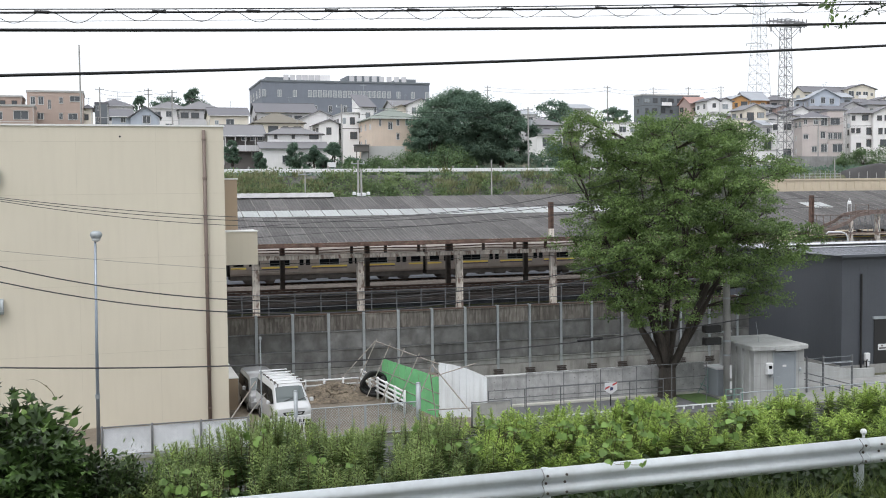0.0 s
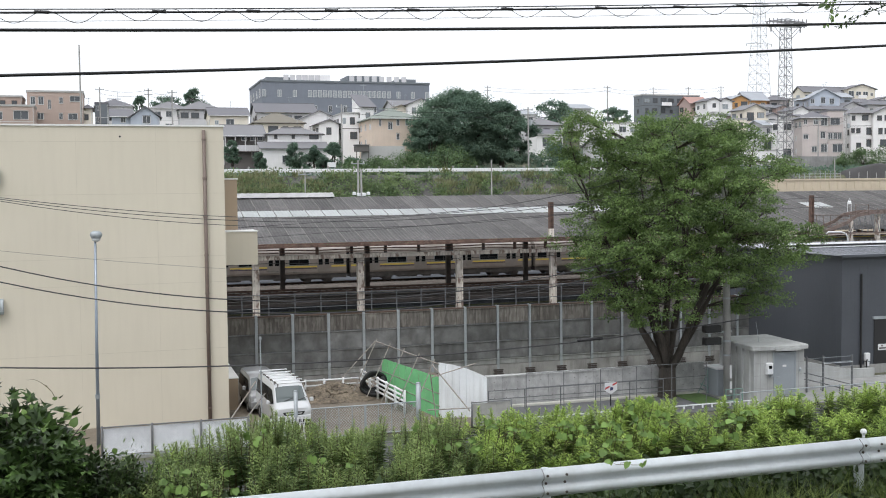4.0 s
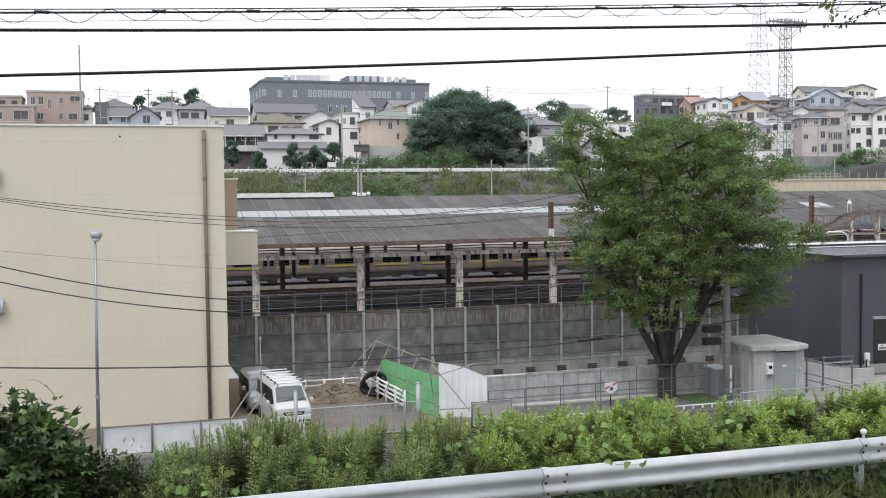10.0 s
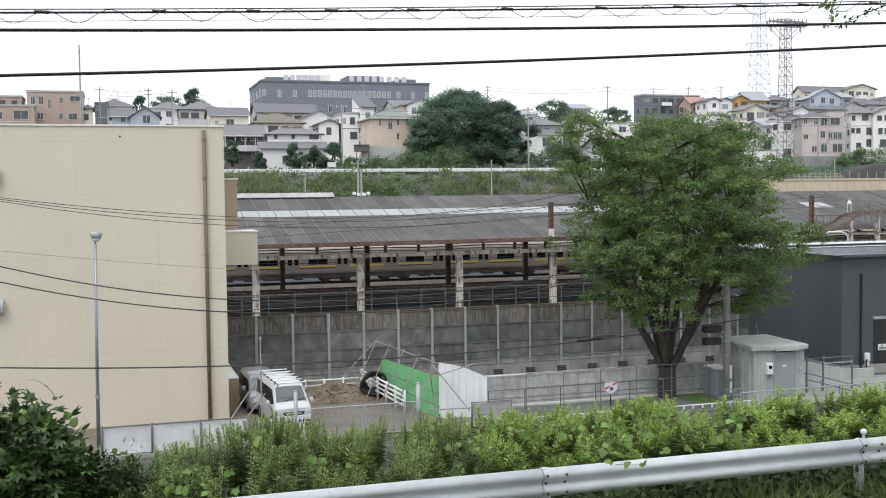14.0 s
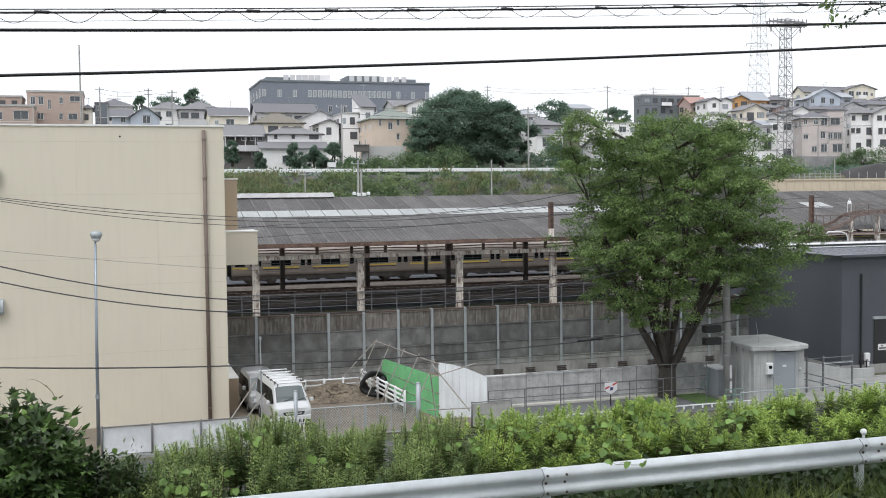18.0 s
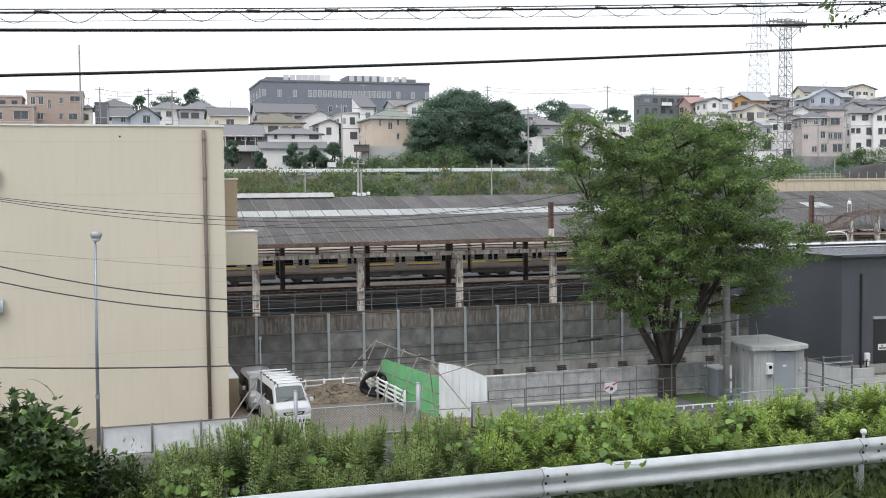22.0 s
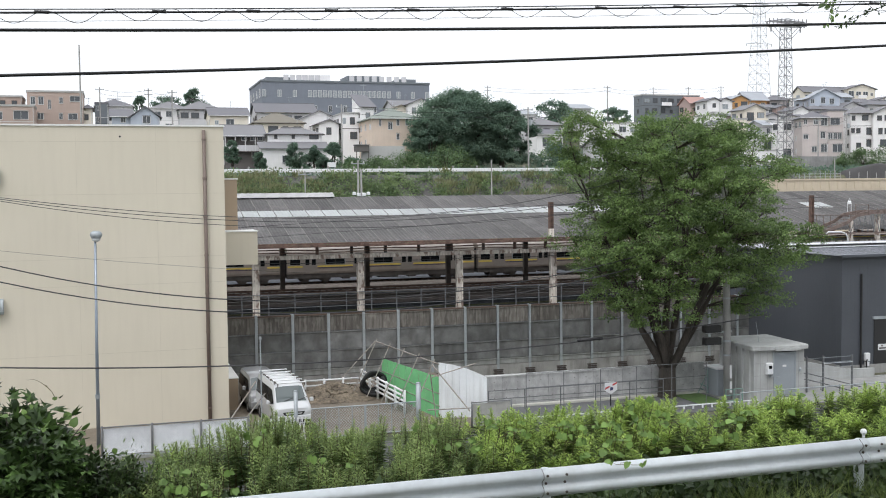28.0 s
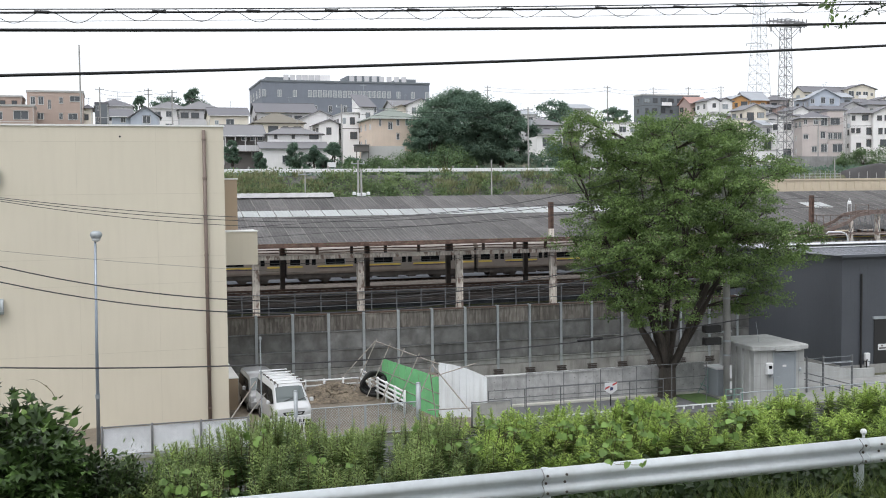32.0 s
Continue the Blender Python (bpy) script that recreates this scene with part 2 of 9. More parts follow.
M_GREEN = surf("green_sheet_panel", (0.19, 0.54, 0.24), 0.6, var=0.12, scale=1.5, bump=0.1, streak=0.2, streak_color=(0.1, 0.3, 0.12))
M_WHITEPANEL = surf("dirty_white_sheet", (0.76, 0.79, 0.81), 0.6, var=0.08, scale=1.0, bump=0.1, streak=0.35, streak_color=(0.42, 0.42, 0.4))
M_PIPE = surf("scaffold_pipe", (0.33, 0.31, 0.28), 0.5, 0.5, var=0.2, scale=3, spots=0.4)
M_BLACKRUB = surf("black_rubber", (0.018, 0.018, 0.019), 0.7, var=0.2, bump=0.2)
M_DARKCLAD = surf("charcoal_metal_cladding", (0.08, 0.087, 0.101), 0.5, 0.1, var=0.1, scale=0.5, fine=15, bump=0.05, grain=0.06, rnd=0.06)
M_DARKROOF = surf("pale_ribbed_roof", (0.38, 0.39, 0.43), 0.7, 0.0, spec=0.15, var=0.15, scale=1)
M_HUT = surf("pale_concrete_hut", (0.41, 0.42, 0.415), 0.8, var=0.14, scale=0.9, fine=25, bump=0.12, streak=0.6, streak_color=(0.3, 0.3, 0.28))
M_HUTDOOR = surf("grey_steel_door", (0.32, 0.35, 0.375), 0.5, 0.2, var=0.05, bump=0.03)
M_SLATE = surf("weathered_corrugated_sheet", (0.092, 0.088, 0.087), 0.85, var=0.3, scale=0.5, fine=5, bump=0.15, grain=0.4, streak=0.0, rnd=0.2)
M_SKYLIGHT = surf("pale_translucent_sheet", (0.5, 0.525, 0.53), 0.6, var=0.12, scale=1.5, bump=0.05, rnd=0.12)
glow_n, glow_l = M_SKYLIGHT.node_tree.nodes, M_SKYLIGHT.node_tree.links
thin = glow_n.new("ShaderNodeBsdfTranslucent")
thin.inputs["Color"].default_value = (0.75, 0.77, 0.75, 1)
blend = glow_n.new("ShaderNodeMixShader")
blend.inputs[0].default_value = 0.3
glow_l.new(glow_n["Principled BSDF"].outputs[0], blend.inputs[1])
glow_l.new(thin.outputs[0], blend.inputs[2])
glow_l.new(blend.outputs[0], glow_n["Material Output"].inputs["Surface"])
M_RUST = surf("rusted_steel", (0.15, 0.095, 0.075), 0.8, 0.1, var=0.35, scale=1.8, bump=0.25, spots=0.4, spot_color=(0.05, 0.03, 0.025))
M_RUSTWHITE = surf("peeling_cream_paint", (0.74, 0.69, 0.62), 0.75, var=0.2, scale=1.4, bump=0.15, spots=0.75, spot_color=(0.16, 0.075, 0.045), spot_scale=3.4, streak=0.55, streak_color=(0.2, 0.11, 0.075), streak_scale=(6.0, 6.0, 0.35), stretch=(1, 1, 0.45))
M_DARKSTEEL = surf("dark_brown_steel", (0.085, 0.072, 0.066), 0.7, 0.2, var=0.3, scale=2)
M_TRAIN = surf("brushed_stainless", (0.37, 0.325, 0.29), 0.45, 0.1, streak=0.35, streak_color=(0.27, 0.235, 0.2), streak_scale=(1.2, 1.2, 0.3), var=0.12, scale=0.7, fine=10, bump=0.03, grain=0.05)
M_TRAINDARK = surf("train_underframe", (0.1, 0.093, 0.088), 0.8, var=0.3, scale=2)
M_YELLOW = surf("yellow_stripe", (0.78, 0.62, 0.13), 0.5, var=0.06, bump=0.02)
M_PURPLE = surf("plum_stripe", (0.1, 0.08, 0.14), 0.5, var=0.06, bump=0.02)
M_GLASSDARK = gloss("dark_window_glass", (0.008, 0.009, 0.01), 0.04, spec=0.2)
M_SMOKED = gloss("smoked_car_glass", (0.012, 0.013, 0.014), 0.25, spec=0.06)
M_VANSCREEN = gloss("van_windscreen_glass", (0.09, 0.11, 0.11), 0.04, coat=0.6, spec=0.8)
# pale base colour stands in for sky reflected in the windscreen
M_SCREEN = gloss("windscreen_glass", (0.4, 0.47, 0.46), 0.03, coat=1.0, spec=1.0)
M_PALEGLASS = gloss("pale_window_glass", (0.3, 0.33, 0.35), 0.1)
# glass tone raised to carry distance haze over the hill windows
M_HOUSEGLASS = gloss("house_window_glass", (0.085, 0.095, 0.105), 0.1, spec=0.4)
M_BARK = surf("grey_brown_bark", (0.062, 0.053, 0.045), 0.9, var=0.35, scale=2.2, fine=22, bump=0.5, stretch=(1, 1, 0.35), grain=0.25)
M_ZELKOVA = leafy("zelkova_leaf", (0.056, 0.097, 0.036), (0.26, 0.38, 0.125), 0.45, patch=0.8)
# hill and cutting leaves lifted paler in base colour to stand for haze
M_HAZELEAF = leafy("hazed_camphor_leaf", (0.11, 0.18, 0.14), (0.205, 0.29, 0.205), 0.45, 0.85, patch=0.25)
M_HEDGE = leafy("fresh_hedge_leaf", (0.06, 0.11, 0.05), (0.17, 0.26, 0.1), 0.25, patch=0.3)
M_SLOPELEAF = leafy("slope_leaf", (0.07, 0.12, 0.055), (0.24, 0.32, 0.13), 0.25, patch=0.16)
M_TUFT = leafy("dry_tuft", (0.12, 0.135, 0.065), (0.32, 0.33, 0.18), 0.2, patch=0.3)
# lower weed leaves darkened to carry shade; shoots also paler as new growth
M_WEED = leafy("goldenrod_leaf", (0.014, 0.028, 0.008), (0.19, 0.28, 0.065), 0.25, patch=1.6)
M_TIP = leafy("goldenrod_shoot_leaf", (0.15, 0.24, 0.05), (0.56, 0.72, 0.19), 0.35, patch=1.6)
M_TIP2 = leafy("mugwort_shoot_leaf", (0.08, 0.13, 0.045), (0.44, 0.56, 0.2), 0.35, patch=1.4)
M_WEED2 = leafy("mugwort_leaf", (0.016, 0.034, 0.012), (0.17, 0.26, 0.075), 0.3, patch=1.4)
M_KUDZU = leafy("kudzu_leaf", (0.03, 0.07, 0.018), (0.27, 0.42, 0.11), 0.35, 0.5, patch=1.2)
# leaf colour darkened to hold the shade low down in dense growth
M_UNDER = leafy("shade_dark_leaf", (0.012, 0.024, 0.009), (0.07, 0.115, 0.035), 0.15, patch=0.8)
M_BUSH = leafy("shrub_leaf", (0.006, 0.014, 0.006), (0.13, 0.23, 0.06), 0.15, 0.38, patch=0.9)
M_GRASS = leafy("grass_blade", (0.05, 0.085, 0.02), (0.24, 0.31, 0.09), 0.3, patch=1.0)
M_STEM = surf("brown_green_stem", (0.1, 0.085, 0.04), 0.8, var=0.3, bump=0.1)
M_CABLE = surf("black_cable_sheath", (0.014, 0.014, 0.016), 0.5, var=0.2, bump=0.05)
M_WIRE = surf("grey_wire", (0.035, 0.035, 0.038), 0.6, 0.0, var=0.1, bump=0.0)
M_POLECON = surf("concrete_pole", (0.36, 0.355, 0.345), 0.85, var=0.12, scale=1.5, streak=0.2, streak_color=(0.14, 0.14, 0.13))
M_LATTICE = surf("weathered_lattice_steel", (0.23, 0.23, 0.24), 0.6, 0.2, var=0.15)
# far pylon steel paler than the near mast: distance haze in its colour
M_LATTICEFAR = surf("hazed_lattice_steel", (0.48, 0.49, 0.51), 0.6, 0.3, var=0.1)
M_BLUECAR = gloss("blue_metallic_paint", (0.19, 0.36, 0.49), 0.2, 0.75, 1.0)
M_WHITECAR = gloss("white_car_paint", (0.58, 0.59, 0.6), 0.3, 0.0, 0.6)
M_GREYCAR = gloss("silver_grey_paint", (0.3, 0.305, 0.31), 0.35, 0.4, 0.5)
M_BLACKPLASTIC = surf("black_plastic", (0.02, 0.02, 0.021), 0.5, var=0.1, bump=0.05)
M_REDLAMP = gloss("red_lamp_lens", (0.5, 0.02, 0.02), 0.15)
M_CLEARLAMP = gloss("clear_lamp_lens", (0.6, 0.62, 0.63), 0.1)
M_RIM = surf("alloy_rim", (0.4, 0.4, 0.4), 0.35, 0.8, var=0.05)
M_DIGGER = surf("yellow_digger_paint", (0.42, 0.27, 0.035), 0.5, var=0.1, bump=0.05, spots=0.25)
M_DIGDARK = surf("dark_machine_steel", (0.04, 0.04, 0.042), 0.6, 0.3, var=0.2)
M_STONE = surf("dark_stone_facing", (0.11, 0.106, 0.104), 0.95, var=0.35, scale=0.5, fine=3.5, bump=0.8, grain=0.35)
M_CREAMWALL = surf("cream_concrete", (0.58, 0.5, 0.38), 0.85, var=0.06, scale=0.4, streak=0.25, streak_color=(0.42, 0.35, 0.26))


M_FORECOURT = surf("pale_worn_concrete", (0.3, 0.3, 0.29), 0.85, var=0.2, scale=0.8, fine=30, bump=0.2, spots=0.3, spot_color=(0.2, 0.2, 0.19))


# ---------- ground: bank, road shelf, slope, yard level, railway level, hill ----------
GY = [-400, -60, 1.2, 3.0, 13.2, 14.6, 27, 31, 51.9, 52.1, 58.9, 59.5, 87.5, 87.7, 138, 141, 158, 162, 172, 180, 205, 250, 300, 420, 700, 4500]
GZ = [12, 9.2, 8.8, 6.18, 6.18, 6.0, 0.4, -0.02, -0.02, -0.9, -0.9, 0.4, 0.4, 1.0, 1.0, 1.3, 11.0, 12.6, 12.8, 13.4, 16.6, 24.8, 29.0, 31.0, 26.0, 10.0]


def ground_z(x, y):
    z = float(np.interp(y, GY, GZ))
    if y > 150:
        z += 0.5 * noise.noise((x * 0.02, y * 0.02, 2.0)) * min(1, (y - 150) / 60)
    return z


def build_ground():
    xs = [-1500, -600, -300, -180, -120] + list(range(-90, 260, 6)) + [290, 340, 420, 600, 1000, 1800, 3000]
    ys = sorted(set(GY + list(range(144, 330, 6)) + [8, 20, 24, 40, 50, 80, 100, 120, 360, 1000, 2000]))
    g = Geo()
    g.add([(x, y, ground_z(x, y)) for y in ys for x in xs],
          [(j * len(xs) + i, j * len(xs) + i + 1, (j + 1) * len(xs) + i + 1, (j + 1) * len(xs) + i) for j in range(len(ys) - 1) for i in range(len(xs) - 1)])
    setting("ground", g, M_GROUND, "bare earth and weedy ground running up to the hill")


build_ground()
setting("road_upper", Geo().box(-80, 120, 3.3, 11.2, 6.0, 6.15), M_ASPHALT, "grey asphalt road along the bank")
setting("road_lower", Geo().box(-80, 140, 33.5, 43.2, -0.3, 0.02), M_ASPHALT, "grey asphalt road below the bank")
setting("yard", Geo().box(-60, 17.6, 44.6, 58.8, -1.2, 0.03), M_GRAVEL, "trodden brown gravel of the construction yard")
setting("path", Geo().box(16.9, 28.6, 43.9, 47.84, -0.3, 0.03), surf("footpath_asphalt", (0.13, 0.132, 0.138), 0.85, var=0.15, scale=0.7, fine=60, bump=0.3, grain=0.2), "grey asphalt footpath")
setting("forecourt", Geo().box(28.62, 64.0, 43.9, 48.79, -0.3, 0.025), M_FORECOURT, "pale worn concrete forecourt")
kerb = thing("kerb", "pale concrete kerb stones along the footpath", "kerb")
kerb_mesh = mesh_of("kerb_stone", Geo().bevel_box(0, 1.98, 0, 0.3, -0.1, 0.13, 0.02), surf("weathered_kerb_concrete", (0.5, 0.49, 0.45), 0.85, var=0.15, scale=1.2, rnd=0.08))
for i in range(6):
    put("kerb_stone", kerb_mesh, kerb, Matrix.Translation((16.9 + 2 * i, 47.85, 0)))


# ---------- white guardrail along the upper road ----------
def guardrail():
    rail = thing("guardrail", "white W-beam guardrail on round posts beside the road", "guardrail")
    prof = [(0, 0), (-0.012, 0.012), (-0.07, 0.05), (-0.078, 0.085), (-0.07, 0.115), (-0.018, 0.155), (-0.012, 0.175), (-0.018, 0.195), (-0.07, 0.235), (-0.078, 0.265), (-0.07, 0.3), (-0.012, 0.338), (0, 0.35)]
    face = [(y, z) for y, z in prof] + [(y + 0.012, z) for y, z in prof[::-1]]
    length = 4.6
    mesh = mesh_of("beam", Geo().prism(face, "x", 0, length + 0.12), M_RAILPAINT, True)
    post = mesh_of("post", Geo().lathe(0, 0.12, [(0.07, -0.6), (0.07, 0.3), (0.05, 0.32)], 14), M_RAILPAINT, True)
    bolt = mesh_of("bolt", Geo().moved(Matrix.Identity(4)).lathe(0, 0, [(0.017, 0), (0.017, 0.012), (0.009, 0.018)], 8).moved(pose(0, 0, 0, 90, 0, 0)), M_DARKSTEEL)
    block = mesh_of("bracket", Geo().box(-0.04, 0.04, 0.012, 0.06, 0.1, 0.26), M_RAILPAINT)
    ball = mesh_of("delineator", Geo().tube([(0.07, 0.12, 0.3), (0.07, 0.12, 0.4)], 0.02, 8).lathe(0.07, 0.12, [(0.02, 0.375), (0.038, 0.385), (0.043, 0.41), (0.036, 0.44), (0.015, 0.45)], 12), M_WHITE, True)
    x0 = 9.554 - 0.02
    for i in range(-6, 8):
        x = x0 + 4.6 * i
        put("beam", mesh, rail, pose(x, 12.0 - 0.004 * (i % 2), 6.67))
        put("post", post, rail, pose(x + 0.1, 12.0, 6.67))
        put("bracket", block, rail, pose(x + 0.1, 12.0, 6.67))
        if i % 4 == 0:
            put("delineator", ball, rail, pose(x + 0.1, 12.0, 6.67))
        for dx in (0.05, 0.3):
            for dy, dz in ((-0.07, 0.275), (-0.012, 0.17), (-0.07, 0.06)):
                put("bolt", bolt, rail, pose(x + dx, 12.0 + dy - 0.01, 6.67 + dz))
    seam = mesh_of("seam", Geo().prism([(y - 0.004, z) for y, z in prof] + [(y + 0.001, z) for y, z in prof[::-1]], "x", 0, 0.006), M_DARKSTEEL)
    for i in range(-6, 8):
        put("lap_edge", seam, rail, pose(x0 + 4.6 * i, 12.0 - 0.004, 6.67))


guardrail()


# ---------- plants on the verge ----------
def bush_top(x):
    return float(np.interp(x, [-1.71, -0.95, -0.62, -0.37, -0.04, 0.58, 0.86, 1.22, 1.73, 2.1, 2.55, 3.01, 3.31, 3.55, 3.87, 4.27, 4.68, 5.02, 5.35, 5.78, 6.13, 6.57, 7.02, 7.47, 7.94, 8.41, 8.89, 9.38, 9.88, 10.29, 10.91, 11.33, 11.62, 13.07],
                           [7.83, 7.74, 7.64, 7.25, 7.04, 7.03, 7.13, 7.15, 7.22, 7.26, 7.16, 7.08, 6.88, 7.1, 7.06, 7.05, 7.07, 7.03, 7.06, 6.96, 7.02, 6.92, 6.98, 7.09, 7.08, 6.92, 6.81, 6.88, 6.81, 6.95, 6.93, 6.98, 6.98, 6.89]))


def weed_stand(x0, x1, y0, y1, count, seed, leaf_len, leaf_w, material, lift=0.0, gap=0.017, name="goldenrod_clump", label="dense green goldenrod stems with narrow leaves behind the guardrail"):
    rng = np.random.default_rng(seed)
    t = thing(name, label, "weeds", pose(x0, y0, 6.3), "verge plants")
    stems, locs, fwds, nrms, sizes, heights = Geo(), [], [], [], [], []
    groups = np.stack([rng.uniform(x0, x1, max(2, count // 7)), rng.uniform(y0, y1, max(2, count // 7)), rng.normal(0, 0.045, max(2, count // 7))], 1)
    for _ in range(count):
        gx, gy, gz = groups[rng.integers(0, len(groups))]
        x, y = np.clip(gx + rng.normal(0, 0.085), x0 - 0.1, x1 + 0.1), np.clip(gy + rng.normal(0, 0.1), y0, y1)
        base = ground_z(x, y) - 0.03
        top = bush_top(x) + (0.09 if x < 4.2 else 0.15) + lift + gz + rng.normal(0, 0.045) - 0.2 * rng.random() ** 2
        top = 10.4 - (10.4 - top) * y / 14.5 if y > 14.5 else top - (14.5 - y) * 0.14
        h = max(0.4, top - base)
        lean = rng.normal(0, 0.09, 2)
        pts = [Vector((x + lean[0] * h * s * s - x0, y + lean[1] * h * s * s - y0, base + h * s - 6.3)) for s in (0, 0.35, 0.7, 1.0)]
        stems.tube(pts, 0.0065, 4, 0.003, False)
        n = int(h / gap * 0.85)
        s = np.linspace(0.42, 1.0, n)
        px = np.stack([np.interp(s, (0, 0.35, 0.7, 1.0), [p[k] for p in pts]) for k in range(3)], 1)
        a = np.arange(n) * 2.4 + rng.uniform(0, 6)
        up = 0.25 + 0.9 * np.clip((s - 0.8) / 0.2, 0, 1) + rng.normal(0, 0.15, n) - 0.5 * np.clip(0.5 - s, 0, 1)
        f = np.stack([np.cos(a), np.sin(a), up], 1)
        ln = leaf_len * (0.75 + 0.4 * np.sin(np.pi * np.clip(s, 0, 1) ** 0.8)) * rng.uniform(0.7, 1.15, n) * (1 - 0.45 * np.clip((s - 0.85) / 0.15, 0, 1))
        locs.append(px), fwds.append(f), heights.append(s + rng.normal(0, 0.04, n))
        nrms.append(np.stack([-np.cos(a) * 0.5, -np.sin(a) * 0.5, np.ones(n)], 1) + rng.normal(0, 0.2, (n, 3)))
        sizes.append(np.stack([leaf_w * rng.uniform(0.8, 1.2, n), ln, ln], 1))
    part("stalk_growth", stems, M_STEM, t)["kind"] = "stuff"
    loc, fwd, nrm, size, up = (np.concatenate(q) for q in (locs, fwds, nrms, sizes, heights))
    # split by height: shade-darkened leaves below, pale young shoots above
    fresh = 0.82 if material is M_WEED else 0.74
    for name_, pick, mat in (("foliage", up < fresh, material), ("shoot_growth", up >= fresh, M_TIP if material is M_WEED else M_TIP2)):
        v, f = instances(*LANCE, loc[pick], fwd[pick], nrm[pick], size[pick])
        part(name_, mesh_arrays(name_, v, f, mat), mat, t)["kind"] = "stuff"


def vine(x0, y0, z0, span, count, seed, size, material=None, name="kudzu_vine", label="broad-leaved green kudzu vine climbing over the weeds"):
    """Trifoliate broad leaves on thin runners."""
    material = material or M_KUDZU
    rng = np.random.default_rng(seed)
    t = thing(name, label, "vine", pose(x0, y0, z0), "verge plants")
    run, locs, fwds, nrms, sizes = Geo(), [], [], [], []
    for _ in range(count):
        p = np.array([rng.normal(0, span[0]), rng.normal(0, span[1]), rng.normal(0, span[2])])
        tip = p + np.array([rng.normal(0, 0.1), -0.12 - 0.08 * rng.random(), 0.1 * rng.random()])
        run.tube([tuple(p + np.array([0, 0.1, -0.25])), tuple(p), tuple(tip)], 0.004, 4, 0.003, False)
        for a in (-1.1, 0.0, 1.1):
            d = np.array([math.sin(a) + rng.normal(0, 0.4), -0.75 * math.cos(a) + rng.normal(0, 0.4), -0.45 + rng.normal(0, 0.5)])
            locs.append(tip), fwds.append(d)
            nrms.append(np.array([rng.normal(0, 0.6), -0.7 + rng.normal(0, 0.45), 0.7 + rng.normal(0, 0.4)]))
            s = size * rng.uniform(0.45, 1.1)
            sizes.append((s * 0.95, s, s))
    part("runner_growth", run, M_STEM, t)["kind"] = "stuff"
    v, f = instances(*ROUND, np.array(locs), np.array(fwds), np.array(nrms), np.array(sizes))
    part("foliage", mesh_arrays("foliage", v, f, material, True), material, t)["kind"] = "stuff"


def shrub(x, y, z, r, count, seed, leaf, material, name, label, template=BROAD, category="shrub", twigs=60, ratio=0.55):
    """A shrub: twigs fanning from the base, leaves in sprays round their ends and on an uneven shell."""
    rng = np.random.default_rng(seed)
    t = thing(name, label, category, pose(x, y, z), "verge plants" if y < 20 else "")
    tw = Geo()
    tips = []
    for _ in range(twigs):
        d = rng.normal(0, 1, 3)
        d[2] = abs(d[2]) + 0.3
        d /= np.linalg.norm(d)
        p = d * np.array(r) * rng.uniform(0.8, 1.0)
        tw.tube([(0.1 * d[0], 0.1 * d[1], 0), tuple(p * 0.5 + np.array([0, 0, 0.1 * r[2]])), tuple(p)], 0.016 * r[2], 5, 0.004, False)
        tips.append(p)
    tips = np.array(tips)
    c = tips[rng.integers(0, len(tips), count)] * rng.uniform(0.55, 1.02, (count, 1))
    loc = c + rng.normal(0, 0.08, (count, 3)) * np.array(r)
    loc[:, 2] = np.abs(loc[:, 2])
    keep = rng.random(count) < np.interp(loc[:, 2] / r[2], (0.25, 0.6), (0.3 if y < 20 else 1.0, 1.0))
    loc = loc[keep]
    count = len(loc)
    under = np.interp(loc[:, 2] / r[2], (0.0, 0.35, 0.62), (0.45, 0.62, 1.0))
    loc[:, :2] *= under[:, None]
    out = loc / np.array(r)
    f = out + rng.normal(0, 0.6, (count, 3)) + np.array([0, 0, -0.25])
    nr = out * 0.5 + np.array([0, 0, 0.9]) + rng.normal(0, 0.35, (count, 3))
    s = leaf * rng.uniform(0.4, 1.25, count)
    part("twig_growth", tw, M_BARK, t)["kind"] = "stuff"
    v, fc = instances(*template, loc, f, nr, np.stack([s * ratio, s, s], 1))
    part("foliage", mesh_arrays("foliage", v, fc, material), material, t)["kind"] = "stuff"


for i in range(11):
    xa = 1.2 + i * 1.12
    mixed = i in (0, 1, 2)
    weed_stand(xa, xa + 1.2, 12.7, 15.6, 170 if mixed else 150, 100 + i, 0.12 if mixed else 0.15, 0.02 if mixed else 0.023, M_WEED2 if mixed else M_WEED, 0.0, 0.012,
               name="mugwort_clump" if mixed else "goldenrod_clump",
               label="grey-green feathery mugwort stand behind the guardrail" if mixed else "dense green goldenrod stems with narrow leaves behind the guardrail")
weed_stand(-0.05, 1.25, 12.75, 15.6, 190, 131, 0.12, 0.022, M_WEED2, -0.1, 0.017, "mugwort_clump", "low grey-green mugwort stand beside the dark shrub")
for k, (xx, up) in enumerate(((0.711, 0.16), (0.796, 0.2), (1.283, 0.36), (2.249, 0.1))):
    weed_stand(xx - 0.04, xx + 0.04, 13.9, 14.1, 2, 150 + k, 0.12, 0.024, M_WEED, up, 0.02, "tall_goldenrod", "tall single goldenrod plant rising above the weeds")
